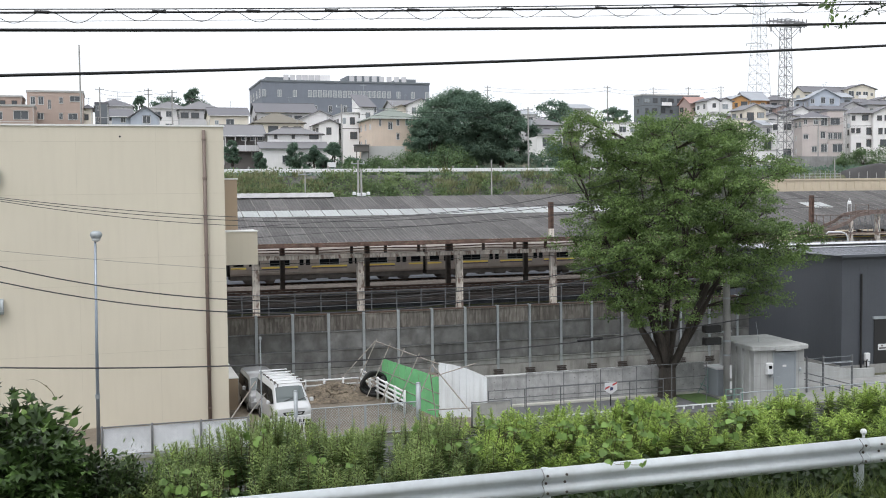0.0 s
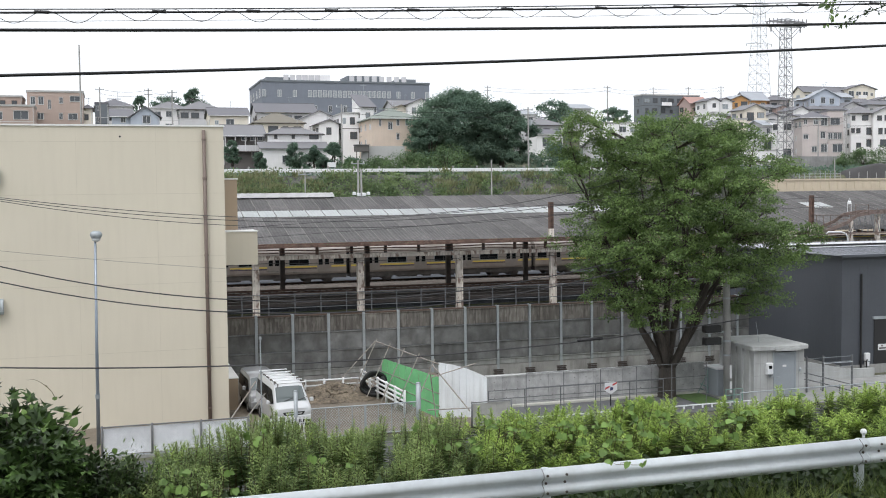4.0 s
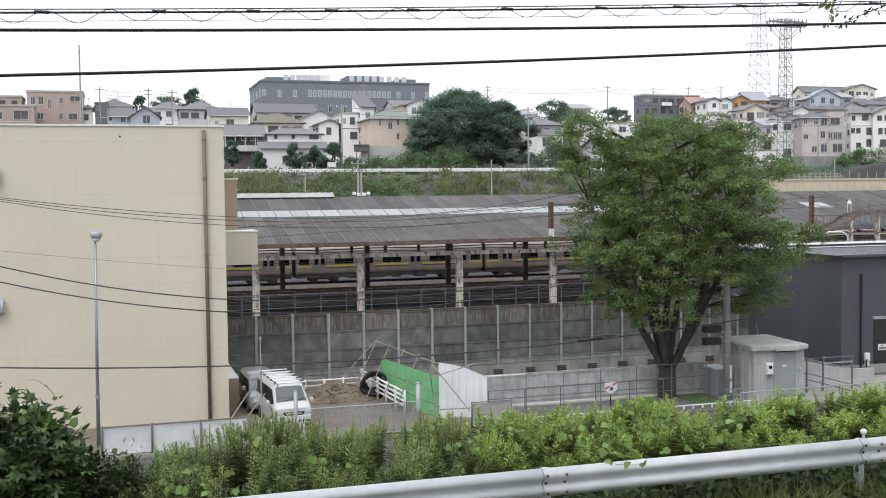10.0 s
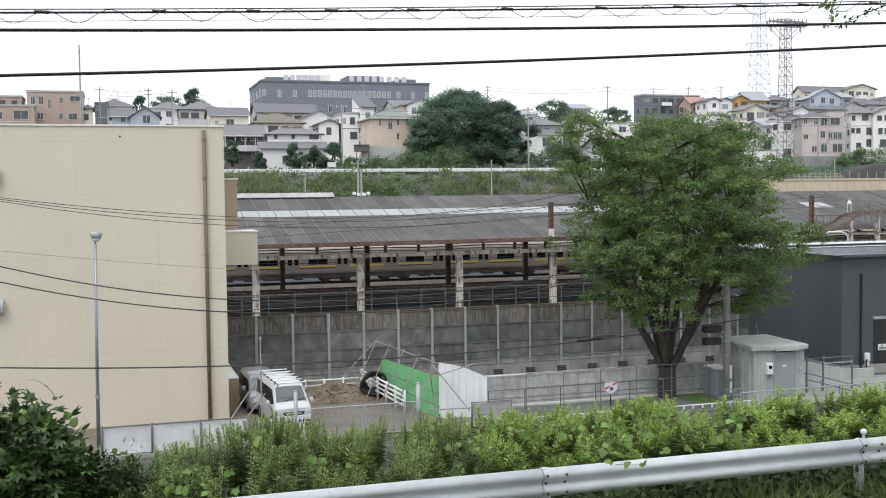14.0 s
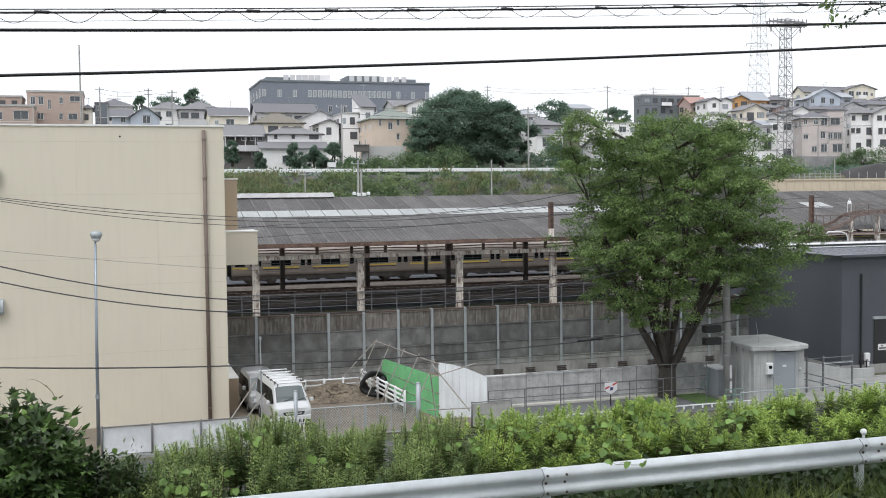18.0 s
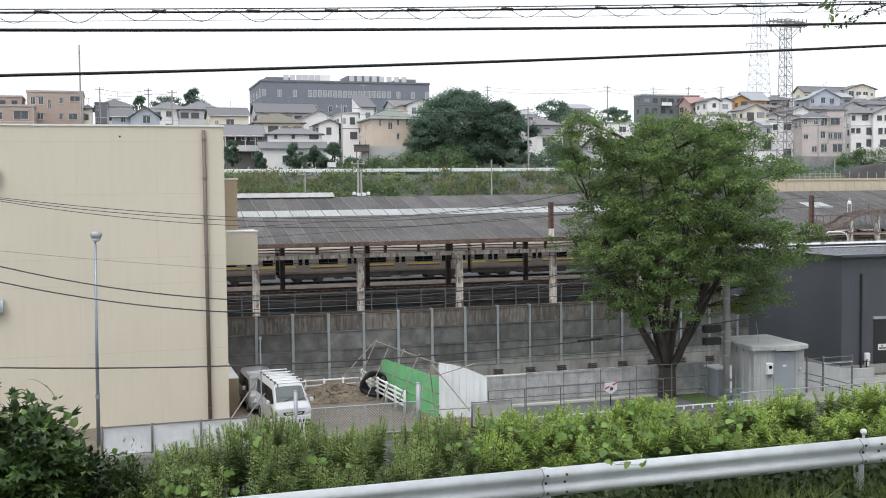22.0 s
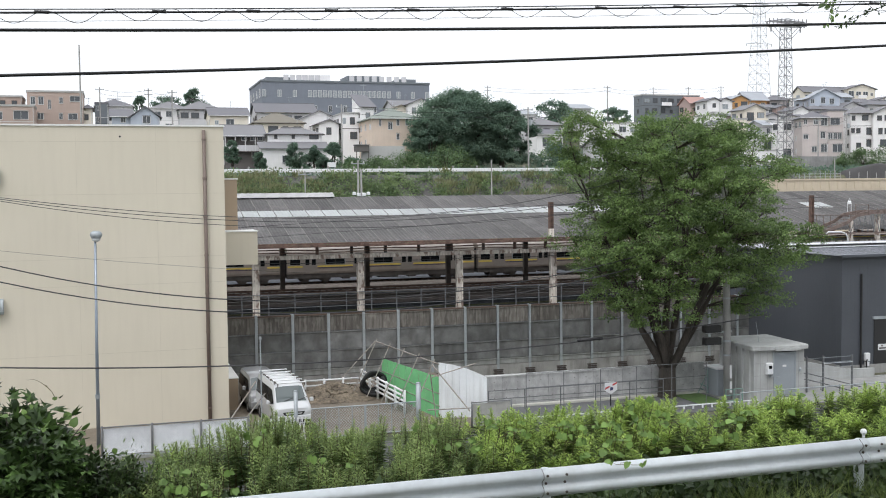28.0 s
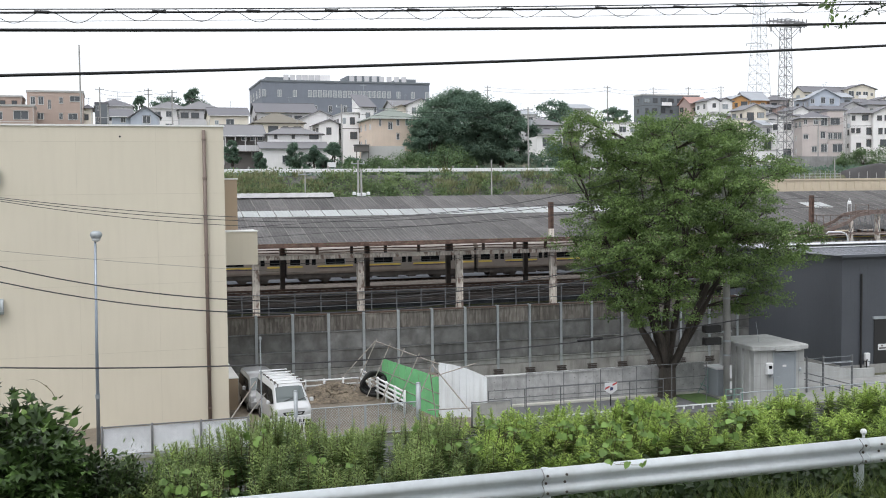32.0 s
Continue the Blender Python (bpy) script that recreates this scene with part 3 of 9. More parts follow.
for k, (sx, sy, rr, many) in enumerate(((-1.5, 14.0, (1.6, 1.0, 1.84), 4600), (-3.4, 13.6, (1.5, 1.0, 1.62), 3600), (-0.85, 13.3, (0.7, 0.6, 1.5), 1500))):
    shrub(sx, sy, 6.1, rr, many, 5 + k, 0.17, M_BUSH, "broadleaf_shrub", "dark green shrub with palm-shaped leaves overgrowing the guardrail end", PALM, ratio=0.9)
    # dark core added to put shade into the inside of each shrub
    shrub(sx, sy + 0.1, 6.1, tuple(0.86 * v for v in rr), many * 2, 25 + k, 0.15, M_UNDER, "inner_shrub", "dark leafy core standing for shade inside the shrub")
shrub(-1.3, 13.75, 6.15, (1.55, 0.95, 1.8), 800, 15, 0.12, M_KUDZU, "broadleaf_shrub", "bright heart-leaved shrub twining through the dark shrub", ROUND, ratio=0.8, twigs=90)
# low shrub takes the shade-darkened leaf colour as well
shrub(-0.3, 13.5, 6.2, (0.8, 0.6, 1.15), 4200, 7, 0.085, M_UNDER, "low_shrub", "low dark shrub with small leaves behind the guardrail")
shrub(0.15, 13.5, 6.15, (0.75, 0.5, 1.1), 5200, 47, 0.075, M_WEED2, "low_shrub", "low feathery grey-green growth beside the dark shrub", LANCE, ratio=0.3)
shrub(0.75, 13.45, 6.15, (0.6, 0.5, 1.0), 4200, 48, 0.075, M_TIP2, "low_shrub", "low feathery grey-green growth beside the dark shrub", LANCE, ratio=0.3)
for k, (px, pz, n, s) in enumerate(((6.341, 7.117, 4, 0.13), (7.663, 7.247, 4, 0.17), (7.117, 6.907, 3, 0.17), (4.969, 7.166, 3, 0.12),
                                    (6.183, 7.39, 5, 0.12), (0.772, 6.98, 4, 0.15), (1.075, 7.05, 4, 0.13), (3.703, 7.354, 4, 0.12),
                                    (4.658, 7.45, 6, 0.11), (5.69, 7.336, 5, 0.11), (2.321, 7.177, 3, 0.13), (8.349, 7.217, 6, 0.12),
                                    (6.855, 7.419, 5, 0.12), (1.467, 7.493, 4, 0.12))):
    vine(px, 12.85, pz - 0.04, (0.2, 0.14, 0.09), n, 200 + k, s * 0.72)
vine(5.963, 11.95, 6.98, (0.06, 0.02, 0.03), 3, 260, 0.09, name="kudzu_tendril", label="small green kudzu tendril hanging over the guardrail")

td = thing("vine_tendril", "thin dry vine tendril arching above the dark shrub", "vine")
part("tendril", Geo().tube([(-0.682, 13.6, 7.978), (-0.718, 13.6, 8.056), (-0.779, 13.6, 8.128), (-0.854, 13.6, 8.188), (-0.916, 13.6, 8.219), (-0.992, 13.6, 8.217)], 0.005, 5, 0.002), M_STEM, td)
part("bud", Geo().lathe(-0.779, 13.6, [(0.004, 8.128 - 0.012), (0.012, 8.128), (0.004, 8.128 + 0.012)], 6), M_STEM, td)


def verge_grass():
    rng = np.random.default_rng(9)
    n = 2400
    clump = rng.uniform(0, 1, (46, 2)) * np.array([15.5, 0.6]) + np.array([-1.5, 11.65])
    base = clump[rng.integers(0, 46, n)] + rng.normal(0, 0.075, (n, 2))
    loc = np.stack([base[:, 0], base[:, 1], np.full(n, 6.16)], 1)
    f = np.stack([rng.normal(0, 0.5, n), rng.normal(-0.15, 0.4, n), rng.uniform(0.6, 1.3, n)], 1)
    nr = np.stack([rng.normal(0, 1, n), rng.normal(-0.6, 0.5, n), rng.uniform(0.1, 0.5, n)], 1)
    s = rng.uniform(0.16, 0.52, n) * (0.6 + 0.6 * (loc[:, 0] > 5))
    v, fc = instances(*BLADE, loc, f, nr, np.stack([np.full(n, 0.009), s, s * 2.2], 1))
    ob = part("verge_grass", mesh_arrays("verge_grass", v, fc, M_GRASS), M_GRASS, None, "rough green grass at the foot of the guardrail")
    tagged(ob, category="grass", kind="stuff")


verge_grass()


def rail_foot():
    """Broad growth filling the foot of the guardrail, shade put into its leaf colour."""
    rng = np.random.default_rng(77)
    n = 9000
    loc = np.stack([rng.uniform(-3, 14, n), rng.uniform(11.7, 12.75, n), rng.uniform(6.16, 6.62, n)], 1)
    loc[:, 2] = np.where(loc[:, 1] < 12.05, 6.16 + 0.3 * (loc[:, 2] - 6.16), loc[:, 2])
    s = rng.uniform(0.06, 0.17, n)
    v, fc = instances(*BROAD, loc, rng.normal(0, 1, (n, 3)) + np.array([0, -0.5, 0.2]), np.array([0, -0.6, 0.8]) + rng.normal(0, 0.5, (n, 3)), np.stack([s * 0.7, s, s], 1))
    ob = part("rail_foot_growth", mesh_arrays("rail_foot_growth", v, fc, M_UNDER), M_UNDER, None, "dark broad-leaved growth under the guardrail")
    tagged(ob, category="undergrowth", kind="stuff")


rail_foot()
for k, (vx, vz, n, s) in enumerate(((5.55, 7.2, 4, 0.1), (6.0, 7.14, 4, 0.11), (6.5, 7.26, 5, 0.1), (7.0, 7.22, 4, 0.1), (7.35, 7.3, 4, 0.13), (8.0, 7.24, 3, 0.1), (6.25, 6.9, 3, 0.12), (7.2, 6.95, 3, 0.14), (4.2, 7.2, 3, 0.1), (9.1, 7.2, 3, 0.1))):
    vine(vx, 13.1, vz - 0.02, (0.22, 0.3, 0.07), n, 300 + k, s)


def bank_cover():
    """Low growth covering the slope behind the front plants, darkened in colour for shade."""
    rng = np.random.default_rng(19)
    n = 30000
    x, y = rng.uniform(-14, 26, n), 12.9 + 17 * rng.random(n) ** 1.6
    z = np.interp(y, GY, GZ)
    loc = np.stack([x, y, z + rng.uniform(0, 0.45, n)], 1)
    f = rng.normal(0, 1, (n, 3)) + np.array([0, -0.3, 0.5])
    nr = np.array([0, -0.3, 1.0]) + rng.normal(0, 0.5, (n, 3))
    s = rng.uniform(0.1, 0.26, n)
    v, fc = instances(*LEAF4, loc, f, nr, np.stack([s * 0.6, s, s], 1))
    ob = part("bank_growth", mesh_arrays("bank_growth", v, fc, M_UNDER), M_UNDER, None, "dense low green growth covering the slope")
    tagged(ob, category="undergrowth", kind="stuff")


bank_cover()


# ---------- overhead cables in front ----------
def cable(name, label, y, pts, r, material=M_CABLE, n=8):
    """A cable along x at depth y through (x, z) points with a smooth sag."""
    xs, zs = [p[0] for p in pts], [p[1] for p in pts]
    k = np.polyfit(xs, zs, min(2, len(pts) - 1))
    g = Geo().tube([(x, y, float(np.polyval(k, x))) for x in np.linspace(-9, 22, 40)], r, n)
    t = thing(name, label, "cable")
    part("sheath", g, material, t, smooth=True)
    return t, k


top_cable, top_k = cable("overhead_cable", "black overhead telephone cable lashed to a wire", 11.5, [(-0.98, 12.21), (3.59, 12.41), (9.48, 12.72)], 0.011)
part("messenger_wire", Geo().tube([(x, 11.5, float(np.polyval(top_k, x)) + 0.033) for x in np.linspace(-9, 22, 40)], 0.006, 5), M_CABLE, top_cable)
part("drop_wire", Geo().tube([(x, 11.5, float(np.polyval(top_k, x)) - 0.085) for x in np.linspace(-9, 22, 40)], 0.0025, 4), M_WIRE, top_cable)
wave = []
for i in range(1400):
    x = -9 + i * 31 / 1399
    ph = (x + 0.55) / 0.605 * 2 * math.pi
    wave.append((x, 11.5 + 0.02 * math.sin(ph), float(np.polyval(top_k, x)) - 0.035 + 0.062 * math.cos(ph) + 0.01 * math.sin(x * 3.1)))
part("lashing_loop", Geo().tube(wave, 0.0032, 4), M_CABLE, top_cable)
clip_mesh = mesh_of("clip", Geo().tube([(-0.07, 0, 0), (0.07, 0, 0)], 0.017, 8), M_CABLE)
for i in range(26):
    x = -8.6 + i * 1.0 + 0.15 * math.sin(i * 5.1)
    put("clip", clip_mesh, top_cable, pose(x, 11.5, float(np.polyval(top_k, x)) + 0.006))
cable("overhead_cable", "thick black overhead power cable", 11.6, [(-0.993, 12.055), (3.62, 12.218), (9.57, 12.496)], 0.0165)
cable("overhead_cable", "thick black overhead power cable", 11.7, [(-1.016, 11.616), (3.647, 11.85), (9.657, 12.224)], 0.0165)


WIRE_TOP = (((-4.231, 10.367), (0.137, 9.817), (4.782, 9.452), (12.323, 9.320), (19.478, 10.019)), ((-4.233, 10.298), (0.134, 9.699), (4.779, 9.282), (12.321, 9.141), (19.476, 9.593)), ((-4.236, 10.229), (0.129, 9.510), (4.774, 9.087), (12.316, 8.835), (19.473, 9.168)))
WIRE_LOW = (((-4.134, 7.688), (-0.724, 6.857), (2.240, 6.333), (4.504, 6.056), (10.492, 5.789), (15.644, 6.109), (20.297, 6.712)), ((-4.153, 7.070), (-0.739, 6.314), (2.227, 5.778), (4.493, 5.540), (11.741, 5.295), (16.982, 5.805), (20.294, 6.194)))


def yard_wire(label, y, pts, r, xmax):
    k = np.polyfit([p[0] for p in pts], [p[1] for p in pts], 3 if len(pts) > 3 else 2)
    t = thing("service_wire", label, "cable", group="service wires")
    part("strand", Geo().tube([(x, y, float(np.polyval(k, x))) for x in np.linspace(-25, xmax, 50)], r, 5), M_WIRE, t)


yard_wire("thin grey service wire before the beige wall", 47, WIRE_TOP[0], 0.014, 28)
yard_wire("thin grey service wire before the beige wall", 47, WIRE_TOP[1], 0.014, 28)
yard_wire("thin grey service wire before the beige wall", 47, WIRE_TOP[2], 0.014, 28)
yard_wire("dark service wire before the beige wall", 45, WIRE_LOW[0], 0.026, 24)
yard_wire("dark service wire before the beige wall", 45, WIRE_LOW[1], 0.026, 24)
yard_wire("faint pale service wire before the beige wall", 45, ((-4.12, 8.3), (0.08, 7.78), (4.53, 7.32)), 0.006, 24)
yard_wire("dark lashed service cable before the wall", 44.5, ((-4.209, 3.802), (4.394, 3.359), (23.182, 3.72)), 0.03, 30)
closure = thing("cable_closure", "black splice closure hanging on the service cable", "cable closure")
part("sleeve", Geo().tube([(20.09, 44.45, 3.599), (21.32, 44.45, 3.638)], 0.075, 10), M_CABLE, closure, smooth=True)
part("clamp", Geo().tube([(20.21, 44.45, 3.603), (20.26, 44.45, 3.604)], 0.09, 10).tube([(21.15, 44.45, 3.633), (21.20, 44.45, 3.634)], 0.09, 10), M_CABLE, closure)


# ---------- overhanging twig at the top ----------
def overhang():
    rng = np.random.default_rng(3)
    t = thing("overhanging_twig", "thin leafy twig hanging into view from above", "twig", pose(6.971, 9.0, 12.126))
    g, locs, fw, sz = Geo(), [], [], []
    for k, (dx, dz, size) in enumerate(((-0.23, -0.15, 0.1), (-0.21, 0.0, 0.1), (-0.2, 0.1, 0.11), (-0.1, -0.04, 0.05), (-0.16, 0.06, 0.06))):
        pts = [(dx * 0.7 + 0.12, 0, 0.5), (dx + 0.03, 0, dz + 0.14), (dx, 0.02 * (k % 4), dz)]
        g.tube(pts, 0.004, 4, 0.0015)
        for j in range(5 if size > 0.08 else 9):
            s = rng.uniform(0, 1)
            p = np.array(pts[2]) + (np.array(pts[1]) - np.array(pts[2])) * s * 0.8 + rng.normal(0, 0.016, 3)
            locs.append(p)
            sz.append(size * rng.uniform(0.6, 1.0))
            fw.append([rng.normal(-0.3, 0.6), rng.normal(0, 0.5), rng.normal(-0.6, 0.4)])
    arc = [(0.943, 0.000, 0.148), (0.452, 0.000, 0.073), (0.232, 0.000, -0.003), (0.034, 0.000, -0.087), (-0.142, 0.000, -0.170)]
    g.tube(arc, 0.005, 4, 0.002)
    part("twig", g, M_BARK, t)
    small_l, small_f = [], []
    for j in range(70):
        u = rng.uniform(0, len(arc) - 1.01)
        a, c = np.array(arc[int(u)]), np.array(arc[int(u) + 1])
        small_l.append(a + (c - a) * (u % 1) + rng.normal(0, 0.022, 3))
        small_f.append([rng.normal(-0.5, 0.5), rng.normal(0, 0.6), rng.normal(-0.4, 0.5)])
    ss = rng.uniform(0.03, 0.06, 70)
    v, f = instances(*LEAF4, np.array(small_l), np.array(small_f), np.array([0, -0.5, 0.8]) + rng.normal(0, 0.5, (70, 3)), np.stack([ss * 0.5, ss, ss], 1))
    # backlit silhouette given by the dark leaf colour
    part("small_foliage", mesh_arrays("small_foliage", v, f, M_UNDER), M_UNDER, t, "small leaves darkened to a silhouette along an arching twig")["kind"] = "stuff"
    n = len(locs)
    s = np.array(sz)
    v, f = instances(*LEAF4, np.array(locs), np.array(fw), np.array([0, -0.7, 0.7]) + rng.normal(0, 0.4, (n, 3)), np.stack([s * 0.55, s, s], 1))
    part("leaves", mesh_arrays("leaves", v, f, M_ZELKOVA), M_ZELKOVA, t)


overhang()


# ---------- beige building ----------
def beige_building():
    t = thing("beige_building", "four-storey beige panelled building with a brown downpipe", "building")
    x1, y0 = 5.047, 50.0
    x0 = -34.0
    top = 13.505
    part("wall", Geo().box(x0, x1, y0, y0 + 14, -0.2, top - 0.04), M_BEIGE, t, "smooth beige painted wall")
    part("coping", Geo().box(x0 - 0.05, x1 + 0.05, y0 - 0.06, y0 + 14.05, top - 0.038, top + 0.035), M_PARAPET, t, "pale metal coping")
    groove = surf("panel_joint", (0.55, 0.505, 0.41), 0.9, var=0.1)
    for z in (top - 0.72, top - 3.05, top - 5.9, top - 7.1, top - 10.15):
        part("joint", Geo().box(x0, x1 - 0.01, y0 - 0.004, y0 + 0.01, z - 0.009, z + 0.009), groove, t)
    for x in np.arange(x1 - 3.0, x0, -3.4):
        part("joint", Geo().box(x - 0.006, x + 0.006, y0 - 0.003, y0 + 0.01, 0, top - 0.12), groove, t)
    px = 4.16
    part("downpipe", Geo().tube([(px, y0 - 0.12, 0), (px, y0 - 0.12, top - 0.2)], 0.085, 10), M_BROWNPIPE, t, "brown downpipe", True)
    for z in np.arange(0.6, top - 0.5, 1.75):
        part("pipe_clip", Geo().lathe(px, y0 - 0.12, [(0.105, z), (0.105, z + 0.07)], 10), M_BROWNPIPE, t)
    for vx, vz in ((-4.551, 11.283), (-4.567, 5.641)):
        hood = part("vent_hood", Geo().loft([[(vx - 0.5 + 0.58 * u, y0 - w, vz + h) for u, w, h in ((a, 0.0, -0.32), (a, 0.26, -0.32), (a, 0.34, -0.2), (a, 0.36, 0.0), (a, 0.32, 0.17), (a, 0.2, 0.29), (a, 0.0, 0.32))] for a in (0, 1)]), M_GALV, t, "stainless vent hood")
        part("vent_flange", Geo().box(vx - 0.52, vx + 0.07, y0 - 0.02, y0 + 0.01, vz - 0.34, vz + 0.34), M_GALV, hood)
    part("wall_vent", Geo().tube([(0.519, y0 - 0.03, 13.008), (0.519, y0, 13.008)], 0.045, 10), M_BLACKPLASTIC, t)
    # wing at the far corner, with its lower box and yard stub
    part("stair_tower", Geo().box(x1 + 0.003, 6.51, 58.0, 63.6, 7.961, 11.176), M_TAN, t, "tan rendered stair tower")
    part("tower_coping", Geo().box(x1 + 0.003, 6.51 + 0.05, 57.95, 63.65, 11.176, 11.176 + 0.06), M_PARAPET, t)
    bx, bz0, bz1 = 7.278, 6.746, 8.44
    part("balcony_box", Geo().box(x1 + 0.004, bx, 56.0, 57.99, bz0, bz1), M_BEIGE, t, "beige projecting balcony parapet")
    part("balcony_coping", Geo().box(x1 + 0.004, bx + 0.04, 55.96, 57.98, bz1, bz1 + 0.06), M_PARAPET, t)
    part("yard_stub", Geo().box(x1 + 0.005, 5.69, 52.0, 56.5, 0, 1.54), M_TAN, t, "low wing wall in tan render")
    part("stub_coping", Geo().box(x1 + 0.005, 5.72, 51.96, 56.5, 1.54, 1.59), M_PARAPET, t)


beige_building()


M_LAMPPOLE = surf("blue_grey_lamp_pole", (0.27, 0.31, 0.36), 0.35, 0.5, var=0.1, bump=0.03)


def street_lamp():
    x, y = -0.66, 46.5
    t = thing("street_lamp", "slim pale grey street lamp with a dome head", "street lamp", pose(x, y, 0))
    part("pole", Geo().tube([(-0.03, 0, 0), (0.0, 0, 4), (0.06, 0, 8.62)], 0.085, 10, 0.05), M_LAMPPOLE, t, smooth=True)
    part("band", Geo().lathe(-0.02, 0, [(0.1, 2.0), (0.1, 2.16)], 10), M_GALV, t)
    part("lamp_head", Geo().lathe(0.1, 0, [(0.05, 8.55), (0.2, 8.66), (0.25, 8.78), (0.22, 8.88), (0.12, 8.95)], 16), M_GALV, t, "metal dome lamp head", True)
    part("diffuser", Geo().lathe(0.1, 0, [(0.06, 8.5), (0.15, 8.55), (0.18, 8.64)], 14), M_CLEARLAMP, t, smooth=True)


street_lamp()


# ---------- yard fences ----------
def mesh_wires(x0, x1, z0, z1, step, r):
    """Diagonal wires of a chain-link panel as thin square bars in the plane y = 0."""
    g = Geo()
    h = z1 - z0
    for k in np.arange(x0 - h, x1, step):
        for sgn in (1, -1):
            a, b = (k, k + h) if sgn > 0 else (k + h, k)
            pa, pb = [a, z0], [b, z1]
            lo, hi = min(a, b), max(a, b)
            ca, cb = max(lo, x0), min(hi, x1)
            if cb - ca < 0.02:
                continue
            zz = lambda x: z0 + (x - a) / (b - a) * h
            g.add([(ca, 0, zz(ca) - r), (ca, 0, zz(ca) + r), (cb, 0, zz(cb) + r), (cb, 0, zz(cb) - r)], [(0, 1, 2, 3)])
    return g


M_DULLPOST = surf("dull_grey_post", (0.15, 0.155, 0.16), 0.6, 0.2, var=0.15)


def chain_fence(name, label, x0, x1, y, top, step, sheet=None, post_r=0.04, low=0.1):
    t = thing(name, label, "fence", pose(x0, y, 0))
    L = x1 - x0
    n = max(1, round(L / step))
    for i in range(n + 1):
        part("post", Geo().tube([(L * i / n, 0, 0), (L * i / n, 0, top + 0.05)], post_r, 8), M_DULLPOST, t, smooth=True)
    part("top_rail", Geo().tube([(0, 0, top), (L, 0, top)], 0.024, 6), M_DULLPOST, t)
    part("bottom_rail", Geo().tube([(0, 0, low), (L, 0, low)], 0.02, 6), M_GALV, t)
    part("wire_mesh", mesh_wires(0, L, low, top, 0.11, 0.004), M_GALV, t)
    if sheet:
        for i in range(n):
            a, b = L * i / n + 0.05, L * (i + 1) / n - 0.05
            ripple = [[(a + (b - a) * u, 0.05 + 0.025 * math.sin(9 * u + i + 3 * w), low + 0.04 + (top - low - 0.1) * w) for u in np.linspace(0, 1, 9)] for w in np.linspace(0, 1, 5)]
            part("sheet", Geo().loft(ripple, False, False), sheet, t, "white weathered plastic sheet")
    return t


SHEET = surf("white_plastic_sheet", (0.78, 0.79, 0.81), 0.5, var=0.1, scale=1.5, bump=0.2, fine=6)
chain_fence("chain_link_fence", "grey chain-link fence backed with white plastic sheeting", -0.524, 5.208, 44.0, 1.279, 1.95, SHEET, low=0.12)
chain_fence("chain_link_fence", "grey chain-link fence with a rusty post beside the yard", 14.957, 16.81, 44.3, 1.139, 1.9, surf("grey_mesh_sheet", (0.42, 0.41, 0.38), 0.8, var=0.1))
setting("wall_fence_footing", Geo().box(-1.782, 5.208, 43.85, 44.15, -0.2, 0.1), M_CONCRETE, "low concrete footing of the fence")
gate = thing("yard_gate", "sliding grey steel mesh gate of the yard", "gate", pose(7.897, 44.4, 0))
GW, GH = 4.591, 1.343
part("gate_frame", Geo().tube([(0, 0, 0.1), (0, 0, GH), (GW, 0, GH), (GW, 0, 0.1), (0, 0, 0.1)], 0.03, 6), M_GALV, gate)
for i in range(1, 8):
    part("upright", Geo().tube([(GW * i / 8, 0, 0.1), (GW * i / 8, 0, GH)], 0.02 if i != 4 else 0.05, 6), M_GALV, gate)
part("wire_mesh", mesh_wires(0, GW, 0.1, GH, 0.12, 0.008), M_GALV, gate)
for px, top_z, r in ((7.185, 2.174, 0.085), (12.492, 2.181, 0.11)):
    t = thing("gate_post", "thick grey steel gate post", "post", pose(px, 44.2, 0), "gate posts")
    part("shaft", Geo().tube([(0, 0, 0), (0, 0, top_z)], r, 12), M_GALV, t, smooth=True)
    part("cap", Geo().lathe(0, 0, [(r * 1.05, top_z), (r * 0.9, top_z + 0.03), (0.02, top_z + 0.05)], 12), M_GALV, t, smooth=True)
expander = thing("folding_gate", "pale folding lattice gate pushed together", "gate", pose(5.47, 43.9, 0))
for i in range(13):
    part("lattice_bar", Geo().tube([(0.16 * i, 0, 0.1), (0.16 * i + 0.14, 0.02, 1.15)], 0.018, 4), M_WHITE, expander)
    part("lattice_bar", Geo().tube([(0.16 * i + 0.14, 0.02, 0.1), (0.16 * i, 0, 1.15)], 0.018, 4), M_WHITE, expander)
for i, (a, b) in enumerate((((4.493, 0.849), (5.968, 2.122)), ((5.087, 0.805), (6.371, 1.562)))):
    t = thing("brace_pipe", "slanting grey scaffold pipe bracing the fence", "pipe", group="brace pipes")
    part("pipe", Geo().tube([(a[0], 46, max(0.0, a[1] - 0.3)), (b[0], 47.5, b[1])], 0.03, 6), M_PIPE, t)
t = thing("thin_mast", "thin grey steel mast in the yard", "mast", pose(6.139, 47.0, 0))
part("shaft", Geo().tube([(0, 0, 0), (0, 0, 4.04)], 0.03, 6), M_GALV, t)
part("cap", Geo().box(-0.05, 0.05, -0.05, 0.05, 4.04, 4.04 + 0.12), M_GALV, t)


